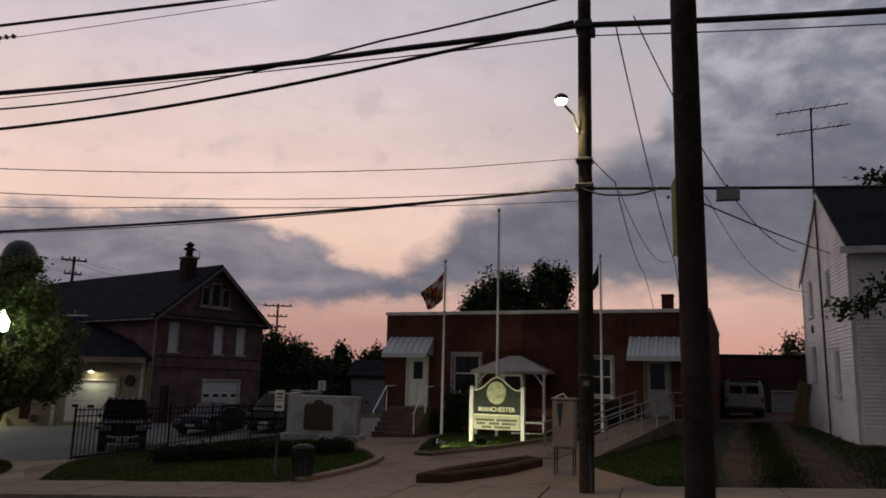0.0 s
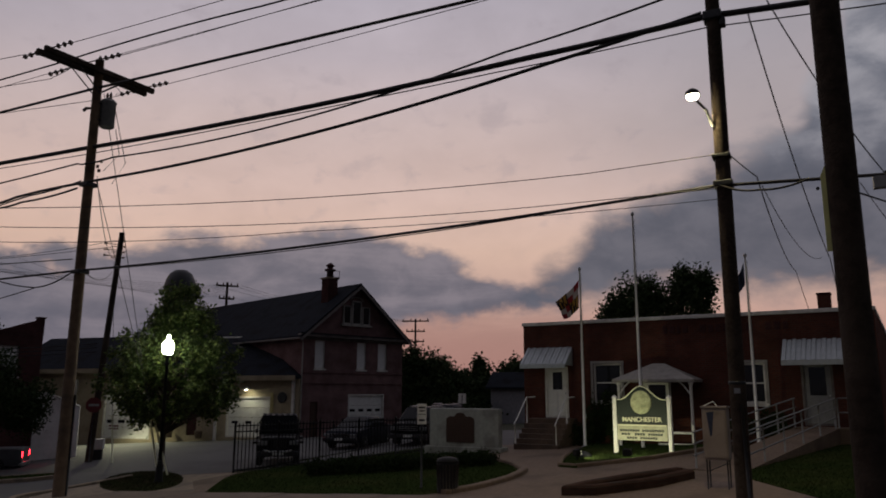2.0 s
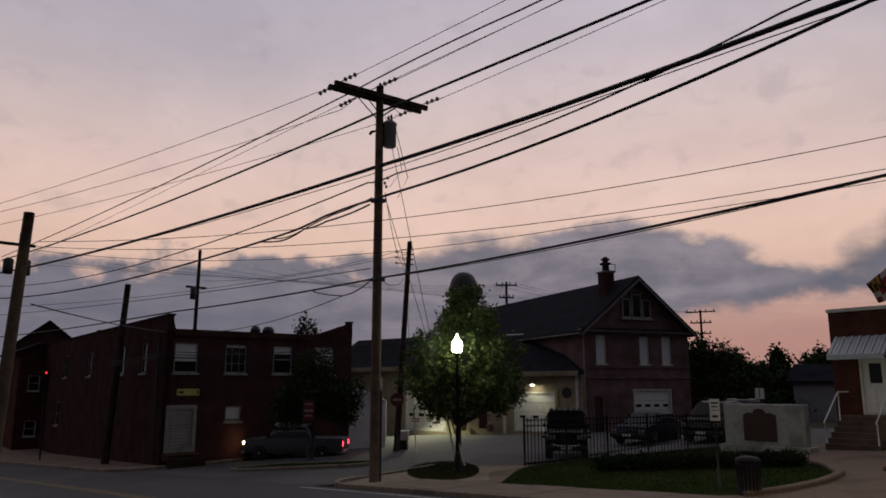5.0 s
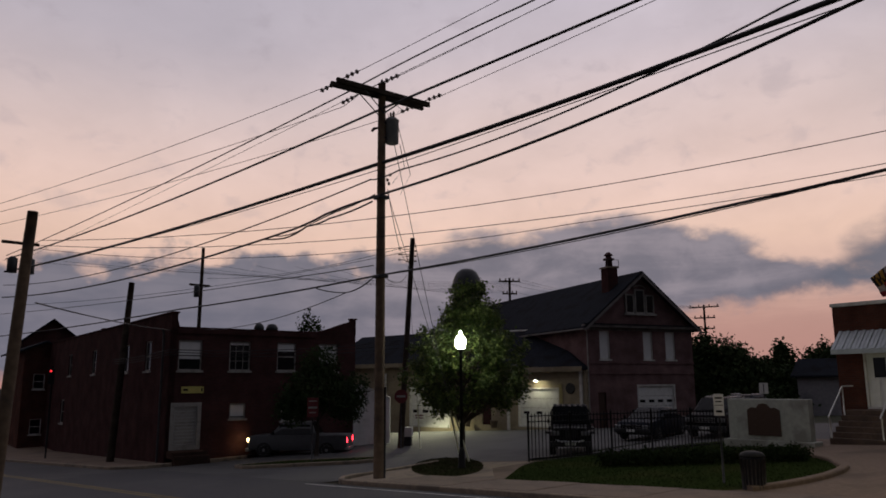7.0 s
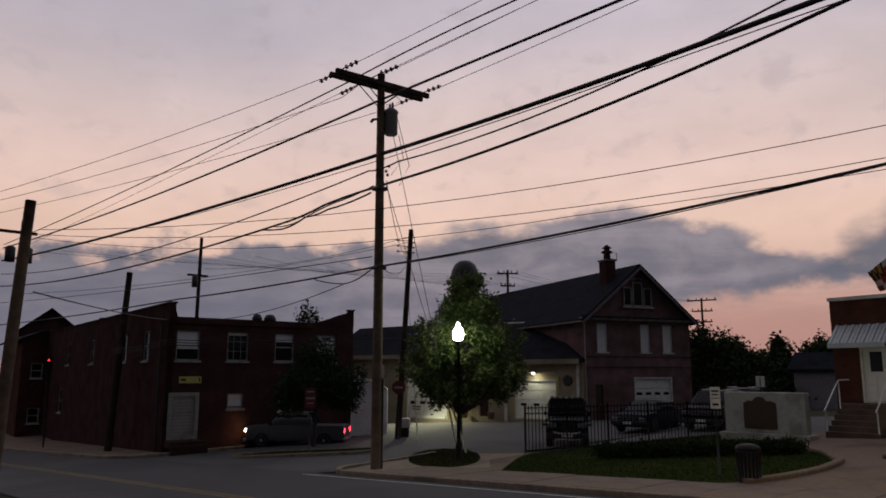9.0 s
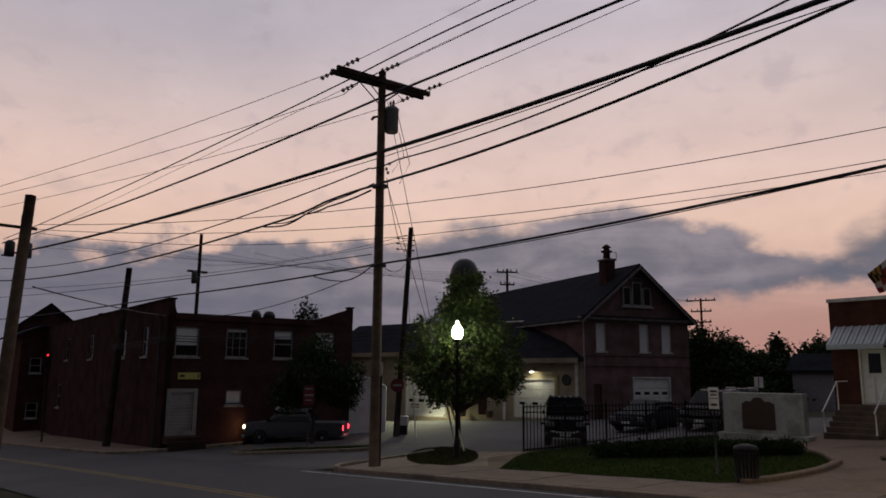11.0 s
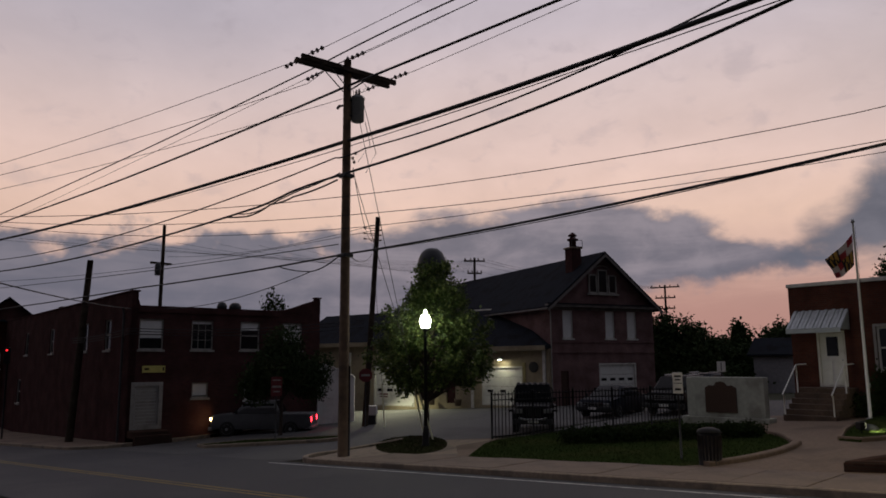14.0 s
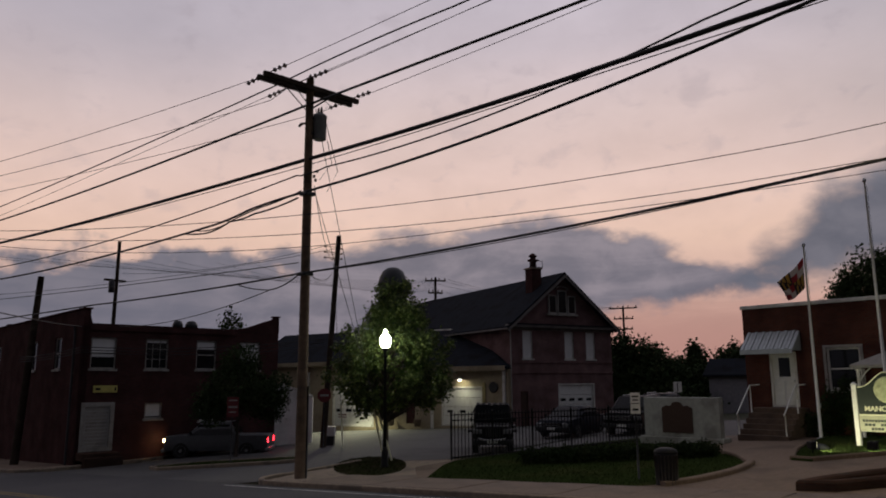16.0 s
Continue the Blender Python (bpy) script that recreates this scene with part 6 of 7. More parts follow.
tree_bank("tree", [(8.6, 52, 3.5, 0.8, 0.8, 2.6), (8.6, 52, 5.0, 0.4, 0.4, 1.0), (10.0, 52, 3.6, 1.4, 1, 2.6), (7.3, 52, 3.0, 0.6, 0.6, 2.0), (10.2, 52, 5.2, 0.8, 0.8, 1.2)], 7000, 0.18, "dark conifers behind the annex", 26, (9, 52))
tree_bank("tree", [(-54.8, 35, 5.0, 0.9, 1.1, 2.2), (-54.8, 35, 7.6, 0.45, 0.55, 1.0), (-55.3, 34.6, 7.0, 0.3, 0.4, 0.7), (-54.4, 35.6, 7.2, 0.3, 0.4, 0.7)], 900, 0.3, "thin dark tree top behind the corner building", 27, (-54.8, 35))
tree_bank("tree", [(11.5, 27.4, 7.6, 2.8, 1.2, 1.2), (10.3, 26.8, 8.2, 0.9, 0.8, 0.5)], 1500, 0.24, "dark branches over the house roof", 28, (16.0, 24.0))
# bough that hangs before the white house
bo = thing("tree", 11.5, 22.6, gz(11.5, 22.6), 0, "dark tree with boughs hanging before the white house", "tree", "trees")
bm_b = bmesh.new()
tube([(0, 0, -0.2), (0.1, 0, 3.0), (-0.2, 0.0, 6.5)], [0.3, 0.24, 0.15], 10, bm_b)
tube([(-0.0, 0, 3.6), (-2.0, 0.3, 4.4), (-4.0, 0.6, 4.4), (-6.3, 0.8, 3.7)], [0.12, 0.08, 0.05, 0.015], 8, bm_b)
tube([(-0.2, 0, 6.0), (-2.5, 0.3, 7.1), (-5.4, 0.6, 7.4)], [0.1, 0.06, 0.015], 8, bm_b)
part("trunk", bm_b, BARK, bo)
leaf_mesh("crown", [(-6.2, 0.8, 3.72, 0.4, 0.35, 0.18), (-5.6, 0.8, 3.85, 0.5, 0.4, 0.24), (-5.0, 0.7, 4.3, 0.55, 0.4, 0.32), (-4.0, 0.6, 4.5, 0.9, 0.5, 0.4), (-5.0, 0.6, 7.45, 0.7, 0.4, 0.2), (-4.0, 0.6, 7.4, 1.0, 0.5, 0.4), (-1.0, 0.2, 6.8, 1.6, 1.3, 1.8)], 5200, 0.16, LEAF_DARK, bo, 31, 0.3)


def hedge(name, blobs, count, size, label, seed, base):
    th = thing(name, base[0], base[1], gz(*base), 0, label, "hedge")
    z = gz(*base)
    for b in blobs:
        part("stem", tube([(b[0] - base[0], b[1] - base[1], -0.05), (b[0] - base[0] + 0.05, b[1] - base[1], b[2] - z)], [0.04, 0.02], 6), BARK, th)
    leaf_mesh("foliage", [(b[0] - base[0], b[1] - base[1], b[2] - z, b[3], b[4], b[5]) for b in blobs], count, size, HEDGE, th, seed, 0.35)


hb = []
for k in range(10):
    t = k / 9
    x, y = -14.4 + (-9.6 + 14.4) * t, 20.5 + (23.0 - 20.5) * t
    hb.append((x, y, gz(x, y) + 0.32, 0.45, 0.42, 0.24))
hedge("hedge", hb, 7000, 0.09, "low clipped dark green hedge on the lawn", 41, (-12, 21.8))
hedge("bush", [(-7.6, 29.45, 1.2, 0.45, 0.3, 0.9), (-7.0, 29.4, 1.6, 0.5, 0.3, 1.0), (-6.5, 29.4, 1.1, 0.4, 0.3, 0.8), (-8.2, 29.4, 0.7, 0.4, 0.3, 0.5)], 5000, 0.10, "dark overgrown bush against the brick wall", 42, (-7.2, 29.4))
hedge("bush", [(-2.3, 28.4, 1.25, 0.5, 0.4, 0.5), (-1.3, 28.6, 1.35, 0.6, 0.4, 0.55)], 2500, 0.09, "dark low bush below the window", 43, (-1.8, 28.5))


def turf(name, outline, count, size, seed, label, lift=0.12, stray=0.0, blade=None):
    """Short blades over a lawn."""
    rng = np.random.default_rng(seed)
    xs, ys = [p[0] for p in outline], [p[1] for p in outline]
    pts, faces = [], []
    n = len(outline)
    while len(faces) < count:
        x, y = rng.uniform(min(xs), max(xs)), rng.uniform(min(ys), max(ys))
        inside = False
        for i in range(n):
            (xa, ya), (xb, yb) = outline[i], outline[(i + 1) % n]
            if (ya > y) != (yb > y) and x < (xb - xa) * (y - ya) / (yb - ya) + xa:
                inside = not inside
        if not inside:
            continue
        x, y = x + rng.normal() * stray, max(16.6, y + rng.normal() * stray)
        a, h = rng.uniform(0, 6.28), size * rng.uniform(0.5, 1.3)
        dx, dy = 0.012 * math.cos(a), 0.012 * math.sin(a)
        z = gz(x, y) + lift - 0.01
        k = len(pts)
        pts += [(x - dx, y - dy, z), (x + dx, y + dy, z), (x + rng.normal() * 0.03, y + rng.normal() * 0.03, z + h)]
        faces.append((k, k + 1, k + 2))
    me = bpy.data.meshes.new(name)
    me.from_pydata(pts, [], faces)
    me.materials.append(blade or LAWN)
    tagged(new(name, me), label, "grass", kind="stuff")


turf("grass", bed_a, 22000, 0.04, 51, "short dark green lawn grass")
turf("grass", bed_b, 8000, 0.07, 52, "short lawn grass lit by floodlights")
turf("grass", island, 4200, 0.06, 53, "short grass round the street tree", 0.1, blade=ISLAND)
turf("grass", isl2, 3500, 0.07, 54, "short grass of the corner strip")
turf("grass", [(0.4, 16.5), (1.25, 16.5), (1.6, 22), (1.9, 29), (0.6, 29), (-1.9, 23.2), (-1.5, 20)], 16000, 0.05, 55, "dark grass below the ramp", 0.1)
turf("grass", [(2.3, 16.6), (3.0, 16.6), (4.4, 34), (4.0, 34)], 9000, 0.09, 56, "rough grass between the wheel tracks", 0.0, 0.24)
turf("grass", [(4.2, 16.6), (9, 16.6), (9, 25.4), (6.0, 25.4), (5.4, 33), (5.0, 24)], 9000, 0.09, 57, "rough grass beside the white house", 0.0, 0.2)


# ---------------------------------------------------------------- sign, monument, flags
def town_sign():
    x, y = -6.02, 25.85
    z0 = gz(x, y) + 0.28
    th = thing("town_sign", x, y, z0, -7, "dark green and cream town sign between white posts", "sign")
    th.scale = (0.9, 0.9, 0.85)
    W = 2.05
    for px in (0.0, W):
        p = part("post", box(px - 0.075, px + 0.075, -0.075, 0.075, -0.4, 1.95, 0.015), WHITE, th)
        part("cap", lathe([(0.12, 1.95), (0.12, 1.99), (0.05, 2.05), (0.01, 2.08)], 4, x=px), WHITE, p)
    arch = [(0.09, 0.95), (W - 0.09, 0.95), (W - 0.09, 1.90)]
    for t in np.linspace(0, 1, 15):
        xx = W - 0.09 - t * (W - 0.18)
        u = abs(xx - W / 2) / (W / 2 - 0.09)
        arch.append((xx, 1.90 + 0.52 * (0.5 + 0.5 * math.cos(math.pi * min(1, u * 1.15))) if u < 0.87 else 1.90))
    arch.append((0.09, 1.90))
    panel = part("panel", plate(arch, -0.04, 0.04), SIGN_DARK, th)
    edge = [(px, -0.045, pz) for px, pz in arch[2:]]
    part("moulding", tube(edge, 0.022, 6), SIGN_CREAM, panel, "cream moulding along the arched top")
    med = lathe([(0.37, 0.0), (0.40, 0.02), (0.38, 0.045), (0.33, 0.04), (0.05, 0.05)], 28)
    for v in med.verts:
        v.co.y *= 1.15
    m = part("medallion", med, MEDALLION, panel, "pale oval medallion")
    m.matrix_basis = pose(W / 2, -0.04, 1.80, 90, 0, 0)
    part("relief", box(-0.16, 0.16, -0.2, 0.1, 0.05, 0.062, 0.01), MEDALLION, m)
    fc = bpy.data.curves.new("town_name", "FONT")
    fc.body, fc.size, fc.align_x, fc.extrude, fc.offset = "MANCHESTER", 0.245, "CENTER", 0.01, 0.006
    fo = bpy.data.objects.new("town_name", fc)
    scene.collection.objects.link(fo)
    bpy.context.view_layer.update()
    me = bpy.data.meshes.new_from_object(fo.evaluated_get(bpy.context.evaluated_depsgraph_get()))
    bpy.data.objects.remove(fo)
    me.materials.append(SIGN_CREAM)
    t = new("lettering", me)
    t.parent = panel
    t.matrix_basis = pose(W / 2, -0.055, 1.06, 90, 0, 0) @ Matrix.Diagonal((0.95, 1.0, 1.0, 1.0))
    t["label"] = "cream capital letters of the town name"
    board = part("board", box(0.09, W - 0.09, -0.07, 0.05, 0.34, 0.95, 0.012), BOARD, th)
    part("ledge", box(0.12, W - 0.12, -0.11, -0.07, 0.90, 0.95, 0.008), SIGN_CREAM, board)
    for z, runs in ((0.72, ((0.2, 0.95), (1.03, 1.85))), (0.58, ((0.25, 0.6), (0.75, 1.15), (1.25, 1.8))), (0.44, ((0.45, 0.85), (0.95, 1.6)))):
        for a, c in runs:
            n = max(2, int((c - a) / 0.09))
            bm = bmesh.new()
            for k in range(n):
                box(a + (c - a) * k / n, a + (c - a) * (k + 0.8) / n, -0.076, -0.0702, z - 0.042, z + 0.045, bm=bm)
            part("lettering", bm, SIGN_DARK, board)


town_sign()
lamp_spot("sign_flood_light", (-6.76, 23.93, 0.5), (-5.1, 25.7, 0.9), 115, (1.0, 0.96, 0.60), 110, 0.02)
lamp_spot("sign_flood_light", (-5.195, 23.84, 0.53), (-5.1, 25.7, 0.9), 95, (1.0, 0.96, 0.60), 110, 0.02)


FLOOD_LENS = glow_mat("flood_glow", (1.0, 0.97, 0.6), 1.0)


def flood(x, y, tx, ty):
    z = gz(x, y) + 0.12
    th = thing("flood_light", x, y, z, math.degrees(math.atan2(ty - y, tx - x)) - 90, "small black ground floodlight in the sign bed", "floodlight", "sign floodlights")
    part("stake", tube([(0, 0, -0.1), (0, 0, 0.16)], 0.02, 6), BLACK, th)
    h = part("housing", box(-0.13, 0.13, -0.1, 0.06, 0.14, 0.34, 0.02), BLACK, th)
    part("lens", box(-0.11, 0.11, 0.061, 0.07, 0.16, 0.32), FLOOD_LENS, th, "pale floodlight lens")
    part("visor", box(-0.14, 0.14, 0.05, 0.13, 0.345, 0.36, 0.004), BLACK, th)
    part("yoke", tube([(-0.15, 0, 0.24), (-0.15, 0, 0.12), (0.15, 0, 0.12), (0.15, 0, 0.24)], 0.012, 6), BLACK, th)


flood(-6.8, 23.85, -5.1, 25.7)
flood(-5.2, 23.75, -5.1, 25.7)
rk = thing("stone", -6.85, 24.9, gz(-6.85, 24.9) + 0.1, 20, "dark rounded stone in the lit bed", "stone")
bm = bmesh.new()
bmesh.ops.create_icosphere(bm, subdivisions=3, radius=0.26)
for v in bm.verts:
    v.co *= 1 + 0.18 * noise.noise(v.co * 4)
    v.co.z *= 0.75
part("rock", bm, STEEL_DARK, rk)


def monument():
    x, y = -13.66, 27.22
    z0 = gz(-12.2, 27.0)
    th = thing("monument", x, y, z0, 1.0, "pale stone memorial wall with a dark bronze plaque", "monument")
    th.scale = (0.805, 0.835, 0.9)
    part("plinth", box(-0.2, 3.8, -0.4, 0.5, -0.3, 0.35, 0.03), STONE, th)
    part("slab", box(0.0, 3.6, -0.2, 0.3, 0.35, 1.95, 0.03), STONE, th)
    pq = [(x_ * 0.83, z_) for x_, z_ in [(1.1, 0.52), (2.85, 0.52), (2.85, 1.52), (2.6, 1.62), (2.35, 1.60), (2.2, 1.74), (1.98, 1.78), (1.75, 1.74), (1.6, 1.60), (1.35, 1.62), (1.1, 1.52)]]
    p = part("plaque", plate(pq, -0.25, -0.198), BRONZE, th, "dark bronze plaque with scrolled top")
    for k in range(9):
        z = 1.42 - k * 0.095
        part("lettering", box(1.04, 2.2 - 0.1 * (k % 3), -0.256, -0.251, z - 0.02, z + 0.015), BRONZE, p)


monument()


def flagpole(x, y, top, label):
    z = gz(x, y) + 0.05
    th = thing("flagpole", x, y, z, 0, label, "flagpole", "flagpoles")
    h = top - z
    part("shaft", tube([(0, 0, -0.1), (0, 0, h * 0.5), (0, 0, h)], [0.055, 0.045, 0.028], 10), WHITE, th)
    part("finial", lathe([(0.02, h), (0.06, h + 0.05), (0.07, h + 0.1), (0.04, h + 0.16), (0.01, h + 0.18)], 10), STEEL, th)
    part("base", lathe([(0.14, -0.05), (0.14, 0.06), (0.08, 0.1)], 12), STEEL, th)
    part("halyard", tube([(0.07, 0.02, 1.2), (0.05, 0.02, h - 0.1)], 0.006, 5), CABLE, th)
    part("cleat", box(0.05, 0.09, -0.03, 0.03, 1.1, 1.25, 0.008), STEEL, th)
    return th


flagpole(-7.83, 28.55, 7.1, "slim white flagpole with a gold ball")
flagpole(-5.48, 27.6, 8.88, "tall bare grey-white flagpole")
flagpole(-1.71, 28.08, 7.1, "slim white flagpole before the window")
FLAG_RED = mat("flag_red", (0.30, 0.035, 0.042), 0.8, 0.15, 10, 0.1)
FLAG_WHITE = mat("flag_white", (0.48, 0.44, 0.40), 0.8, 0.1, 10, 0.1)
FLAG_BLACK = mat("flag_black", (0.02, 0.02, 0.025), 0.8, 0.1, 10, 0.1)
FLAG_GOLD = mat("flag_gold", (0.38, 0.24, 0.05), 0.8, 0.12, 10, 0.1)
FLAG_NAVY = mat("flag_navy", (0.02, 0.028, 0.06), 0.8, 0.12, 10, 0.1)


def flag(x, y, z, corners, label, pattern, mats):
    """A drooping cloth: corners (hoist top, hoist foot, fly foot, fly top) in x, z beside the pole."""
    n, m = 18, 12
    bm = bmesh.new()
    a, b, c, d = [Vector((p[0], 0, p[1])) for p in corners]
    g = []
    for i in range(n + 1):
        u = i / n
        row = []
        for j in range(m + 1):
            v = j / m
            p = a.lerp(d, u).lerp(b.lerp(c, u), v)
            p.y += 0.11 * math.sin(u * 8 + v * 2.2) * u + 0.05 * math.sin(v * 9 + u * 3) * u
            p.z -= 0.10 * math.sin(u * math.pi) * (1 - v * 0.3)
            row.append(bm.verts.new(p))
        g.append(row)
    for i in range(n):
        for j in range(m):
            f = bm.faces.new((g[i][j], g[i][j + 1], g[i + 1][j + 1], g[i + 1][j]))
            f.material_index = pattern((i + 0.5) / n, (j + 0.5) / m)
            f.smooth = True
    r = bmesh.ops.solidify(bm, geom=bm.faces[:], thickness=0.006)
    th = thing("flag", x, y, z, 0, label, "flag", "flags")
    part("cloth", bm, mats, th)


def quartered(u, v):
    q = (u < 0.5) != (v < 0.5)
    if q:
        k = int(u * 12 + (0 if (u * 2 % 1) + (v * 2 % 1) > 1 else 1))
        return 2 if k % 2 else 3
    r = ((u * 2 % 1) - 0.5) * ((v * 2 % 1) - 0.5) > 0
    return 0 if r else 1


flag(-7.88, 28.55, 0, [(0, 6.75), (-0.02, 5.65), (-0.6, 5.22), (-1.0, 5.95)], "drooping red, white, black and gold quartered flag", quartered, [FLAG_RED, FLAG_WHITE, FLAG_BLACK, FLAG_GOLD])
flag(-1.77, 28.08, 0, [(0, 6.95), (0, 6.15), (-0.30, 5.85), (-0.33, 6.35)], "drooping dark navy flag", lambda u, v: 0, [FLAG_NAVY])


# drop box on legs
CABINET = mat("cabinet_paint", (0.26, 0.215, 0.185), 0.65, 0.12, 4, 0.08, 30, second=(0.19, 0.155, 0.13), sec_scale=2.0)


def drop_box():
    x, y = -2.00, 18.45
    z0 = gz(x, y) + 0.05
    lo, hi = 0.91 - z0, 2.05 - z0
    th = thing("drop_box", x, y, z0, -4, "pale grey metal cabinet on legs by the forecourt", "cabinet")
    part("body", box(-0.27, 0.27, -0.2, 0.2, lo, hi, 0.03), CABINET, th)
    part("door", box(-0.235, 0.235, -0.215, -0.202, lo + 0.05, hi - 0.08, 0.01), CABINET, th)
    part("lid", prism([(-0.29, -0.22), (0.29, -0.22), (0.29, 0.21), (-0.29, 0.21)], hi + 0.002, hi + 0.045), CABINET, th)
    part("flap", plate([(-0.16, hi - 0.1), (0.0, hi - 0.07), (-0.06, hi - 0.6), (-0.1, hi - 0.62)], -0.225, -0.217), FLAG_NAVY, th, "small folded dark cloth hung on the front")
    part("bracket", tube([(-0.22, -0.2, hi + 0.045), (0.0, -0.21, hi + 0.15), (0.08, -0.2, hi + 0.045)], 0.012, 6), WHITE, th)
    for px in (-0.22, 0.22):
        for py in (-0.15, 0.15):
            part("leg", tube([(px, py, -0.06), (px, py, lo + 0.01)], 0.018, 6), STEEL_DARK, th)
    part("brace", tube([(-0.22, -0.15, lo * 0.6), (0.22, -0.15, lo * 0.9)], 0.01, 5), STEEL_DARK, th)


drop_box()


# ---------------------------------------------------------------- fence, bins, signs
def fence():
    a, c = Vector((-18.13, 20.91)), Vector((-13.85, 27.5))
    th = thing("fence", a.x, a.y, gz(a.x, a.y), 0, "black steel picket fence round the parking lot", "fence")
    z0 = gz(a.x, a.y)
    top0, top1 = 1.34 - z0, 1.47 - z0
    n = 60

    def bar(h, r, tip):
        bm = tube([(0, 0, 0.05), (0, 0, h)], r, 6)
        return tube([(0, 0, h), (0, 0, h + 0.07)], [r, tip], 6, bm)

    first, post = None, None
    for k in range(n + 1):
        p = a.lerp(c, k / n)
        foot, top = gz(p.x, p.y) + 0.06 - z0, top0 + (top1 - top0) * k / n
        if k % 12 == 0:
            if post is None:
                post = part("post", bar(1.75, 0.04, 0.02), BLACK, th)
                o = post
            else:
                o = new("post", post.data)
                o.parent = th
            o.scale.z = (top - foot + 0.04) / 1.82
        else:
            if first is None:
                first = part("picket", bar(1.62, 0.017, 0.002), BLACK, th)
                o = first
            else:
                o = new("picket", first.data)
                o.parent = th
            o.scale.z = (top - foot) / 1.69
        o.location = (p.x - a.x, p.y - a.y, foot)
    d = c - a
    for h in (-0.12, -0.32):
        part("rail", tube([(0, 0, top0 + h), (d.x, d.y, top1 + h)], 0.022, 6), BLACK, th)
    part("rail", tube([(0, 0, 0.2), (d.x, d.y, gz(c.x, c.y) - z0 + 0.2)], 0.022, 6), BLACK, th)


fence()
# short run of fence beyond the monument
f2 = thing("fence", -11.0, 29.9, gz(-11.0, 29.9), -6, "black steel picket fence beside the monument", "fence")
pk = None
for k in range(10):
    if pk is None:
        pk = part("picket", tube([(0, 0, 0), (0, 0, 1.3)], 0.012, 6), BLACK, f2)
        o = pk
    else:
        o = new("picket", pk.data)
        o.parent = f2
    o.location = (-0.05 + 0.1 * k, 1.2, 0.0)
for h in (0.15, 1.2):
    part("rail", tube([(-0.1, 1.2, h), (0.95, 1.2, h)], 0.02, 6), BLACK, f2)


BIN_PAINT = mat("worn_bin_paint", (0.045, 0.04, 0.038), 0.7, 0.25, 10, 0.1, second=(0.07, 0.06, 0.052), sec_scale=4.0)


def bin_():
    x, y = -8.27, 17.38
    th = thing("litter_bin", x, y, gz(x, y) + 0.03, 0, "dark slatted round litter bin by the pavement", "litter bin")
    th.scale = (0.86, 0.86, 0.92)
    part("body", lathe([(0.25, 0.02), (0.27, 0.05), (0.30, 0.8), (0.31, 0.83), (0.26, 0.84)], 20), STEEL_DARK, th)
    for k in range(20):
        a = 2 * math.pi * k / 20
        part("slat", tube([(0.285 * math.cos(a), 0.285 * math.sin(a), 0.04), (0.315 * math.cos(a), 0.315 * math.sin(a), 0.8)], 0.018, 5), BIN_PAINT, th)
    part("lid", lathe([(0.33, 0.84), (0.34, 0.87), (0.28, 0.95), (0.12, 0.99)], 20), BLACK, th)


bin_()


def post_sign(x, y, z_lo, z_hi, w, label, face, bars, turn=0.0, octagon=False, bar_mat=BLACK, pole_r=0.028):
    z = gz(x, y) + 0.05
    th = thing("road_sign", x, y, z, turn, label, "sign", "road signs")
    part("post", tube([(0, 0.03, -0.1), (0, 0.03, z_hi - z + 0.02)], pole_r, 8), STEEL_DARK, th)
    if octagon:
        r, cz = w / 2 / math.cos(math.pi / 8), (z_lo + z_hi) / 2 - z
        out = [(r * math.cos(math.pi / 8 + k * math.pi / 4), cz + r * math.sin(math.pi / 8 + k * math.pi / 4)) for k in range(8)]
        b = part("plate", plate(out, -0.01, 0.0), face, th)
    else:
        b = part("plate", box(-w / 2, w / 2, -0.01, 0.0, z_lo - z, z_hi - z, 0.003), face, th)
    for x0, x1, za, zb in bars:
        part("lettering", box(x0 * w, x1 * w, -0.015, -0.0105, z_lo - z + za * (z_hi - z_lo), z_lo - z + zb * (z_hi - z_lo)), bar_mat, b)
    return th


post_sign(-9.29, 17.94, 1.56, 2.09, 0.24, "white parking notice plate on a steel post", WHITE, [(-0.35, 0.35, 0.78, 0.86), (-0.3, 0.3, 0.62, 0.68), (-0.42, 0.42, 0.47, 0.5), (-0.3, 0.3, 0.15, 0.25)], 28)
post_sign(-14.85, 32.8, 1.88, 2.34, 0.36, "small white notice plate behind the monument", WHITE, [(-0.05, 0.05, 0.1, 0.9)], 24)
post_sign(-28.42, 18.5, 1.0, 1.82, 0.48, "red turn notice with worn white bands on a post", SIGN_RED, [(-0.36, 0.36, 0.80, 0.86), (-0.4, 0.4, 0.44, 0.54), (-0.3, 0.3, 0.2, 0.26)], 58, bar_mat=DULL_TRIM)
post_sign(-30.7, 25.4, 1.43, 2.09, 0.68, "red octagonal stop sign with a worn white band", SIGN_RED, [(-0.33, 0.33, 0.42, 0.58)], 50, octagon=True, bar_mat=DULL_TRIM)


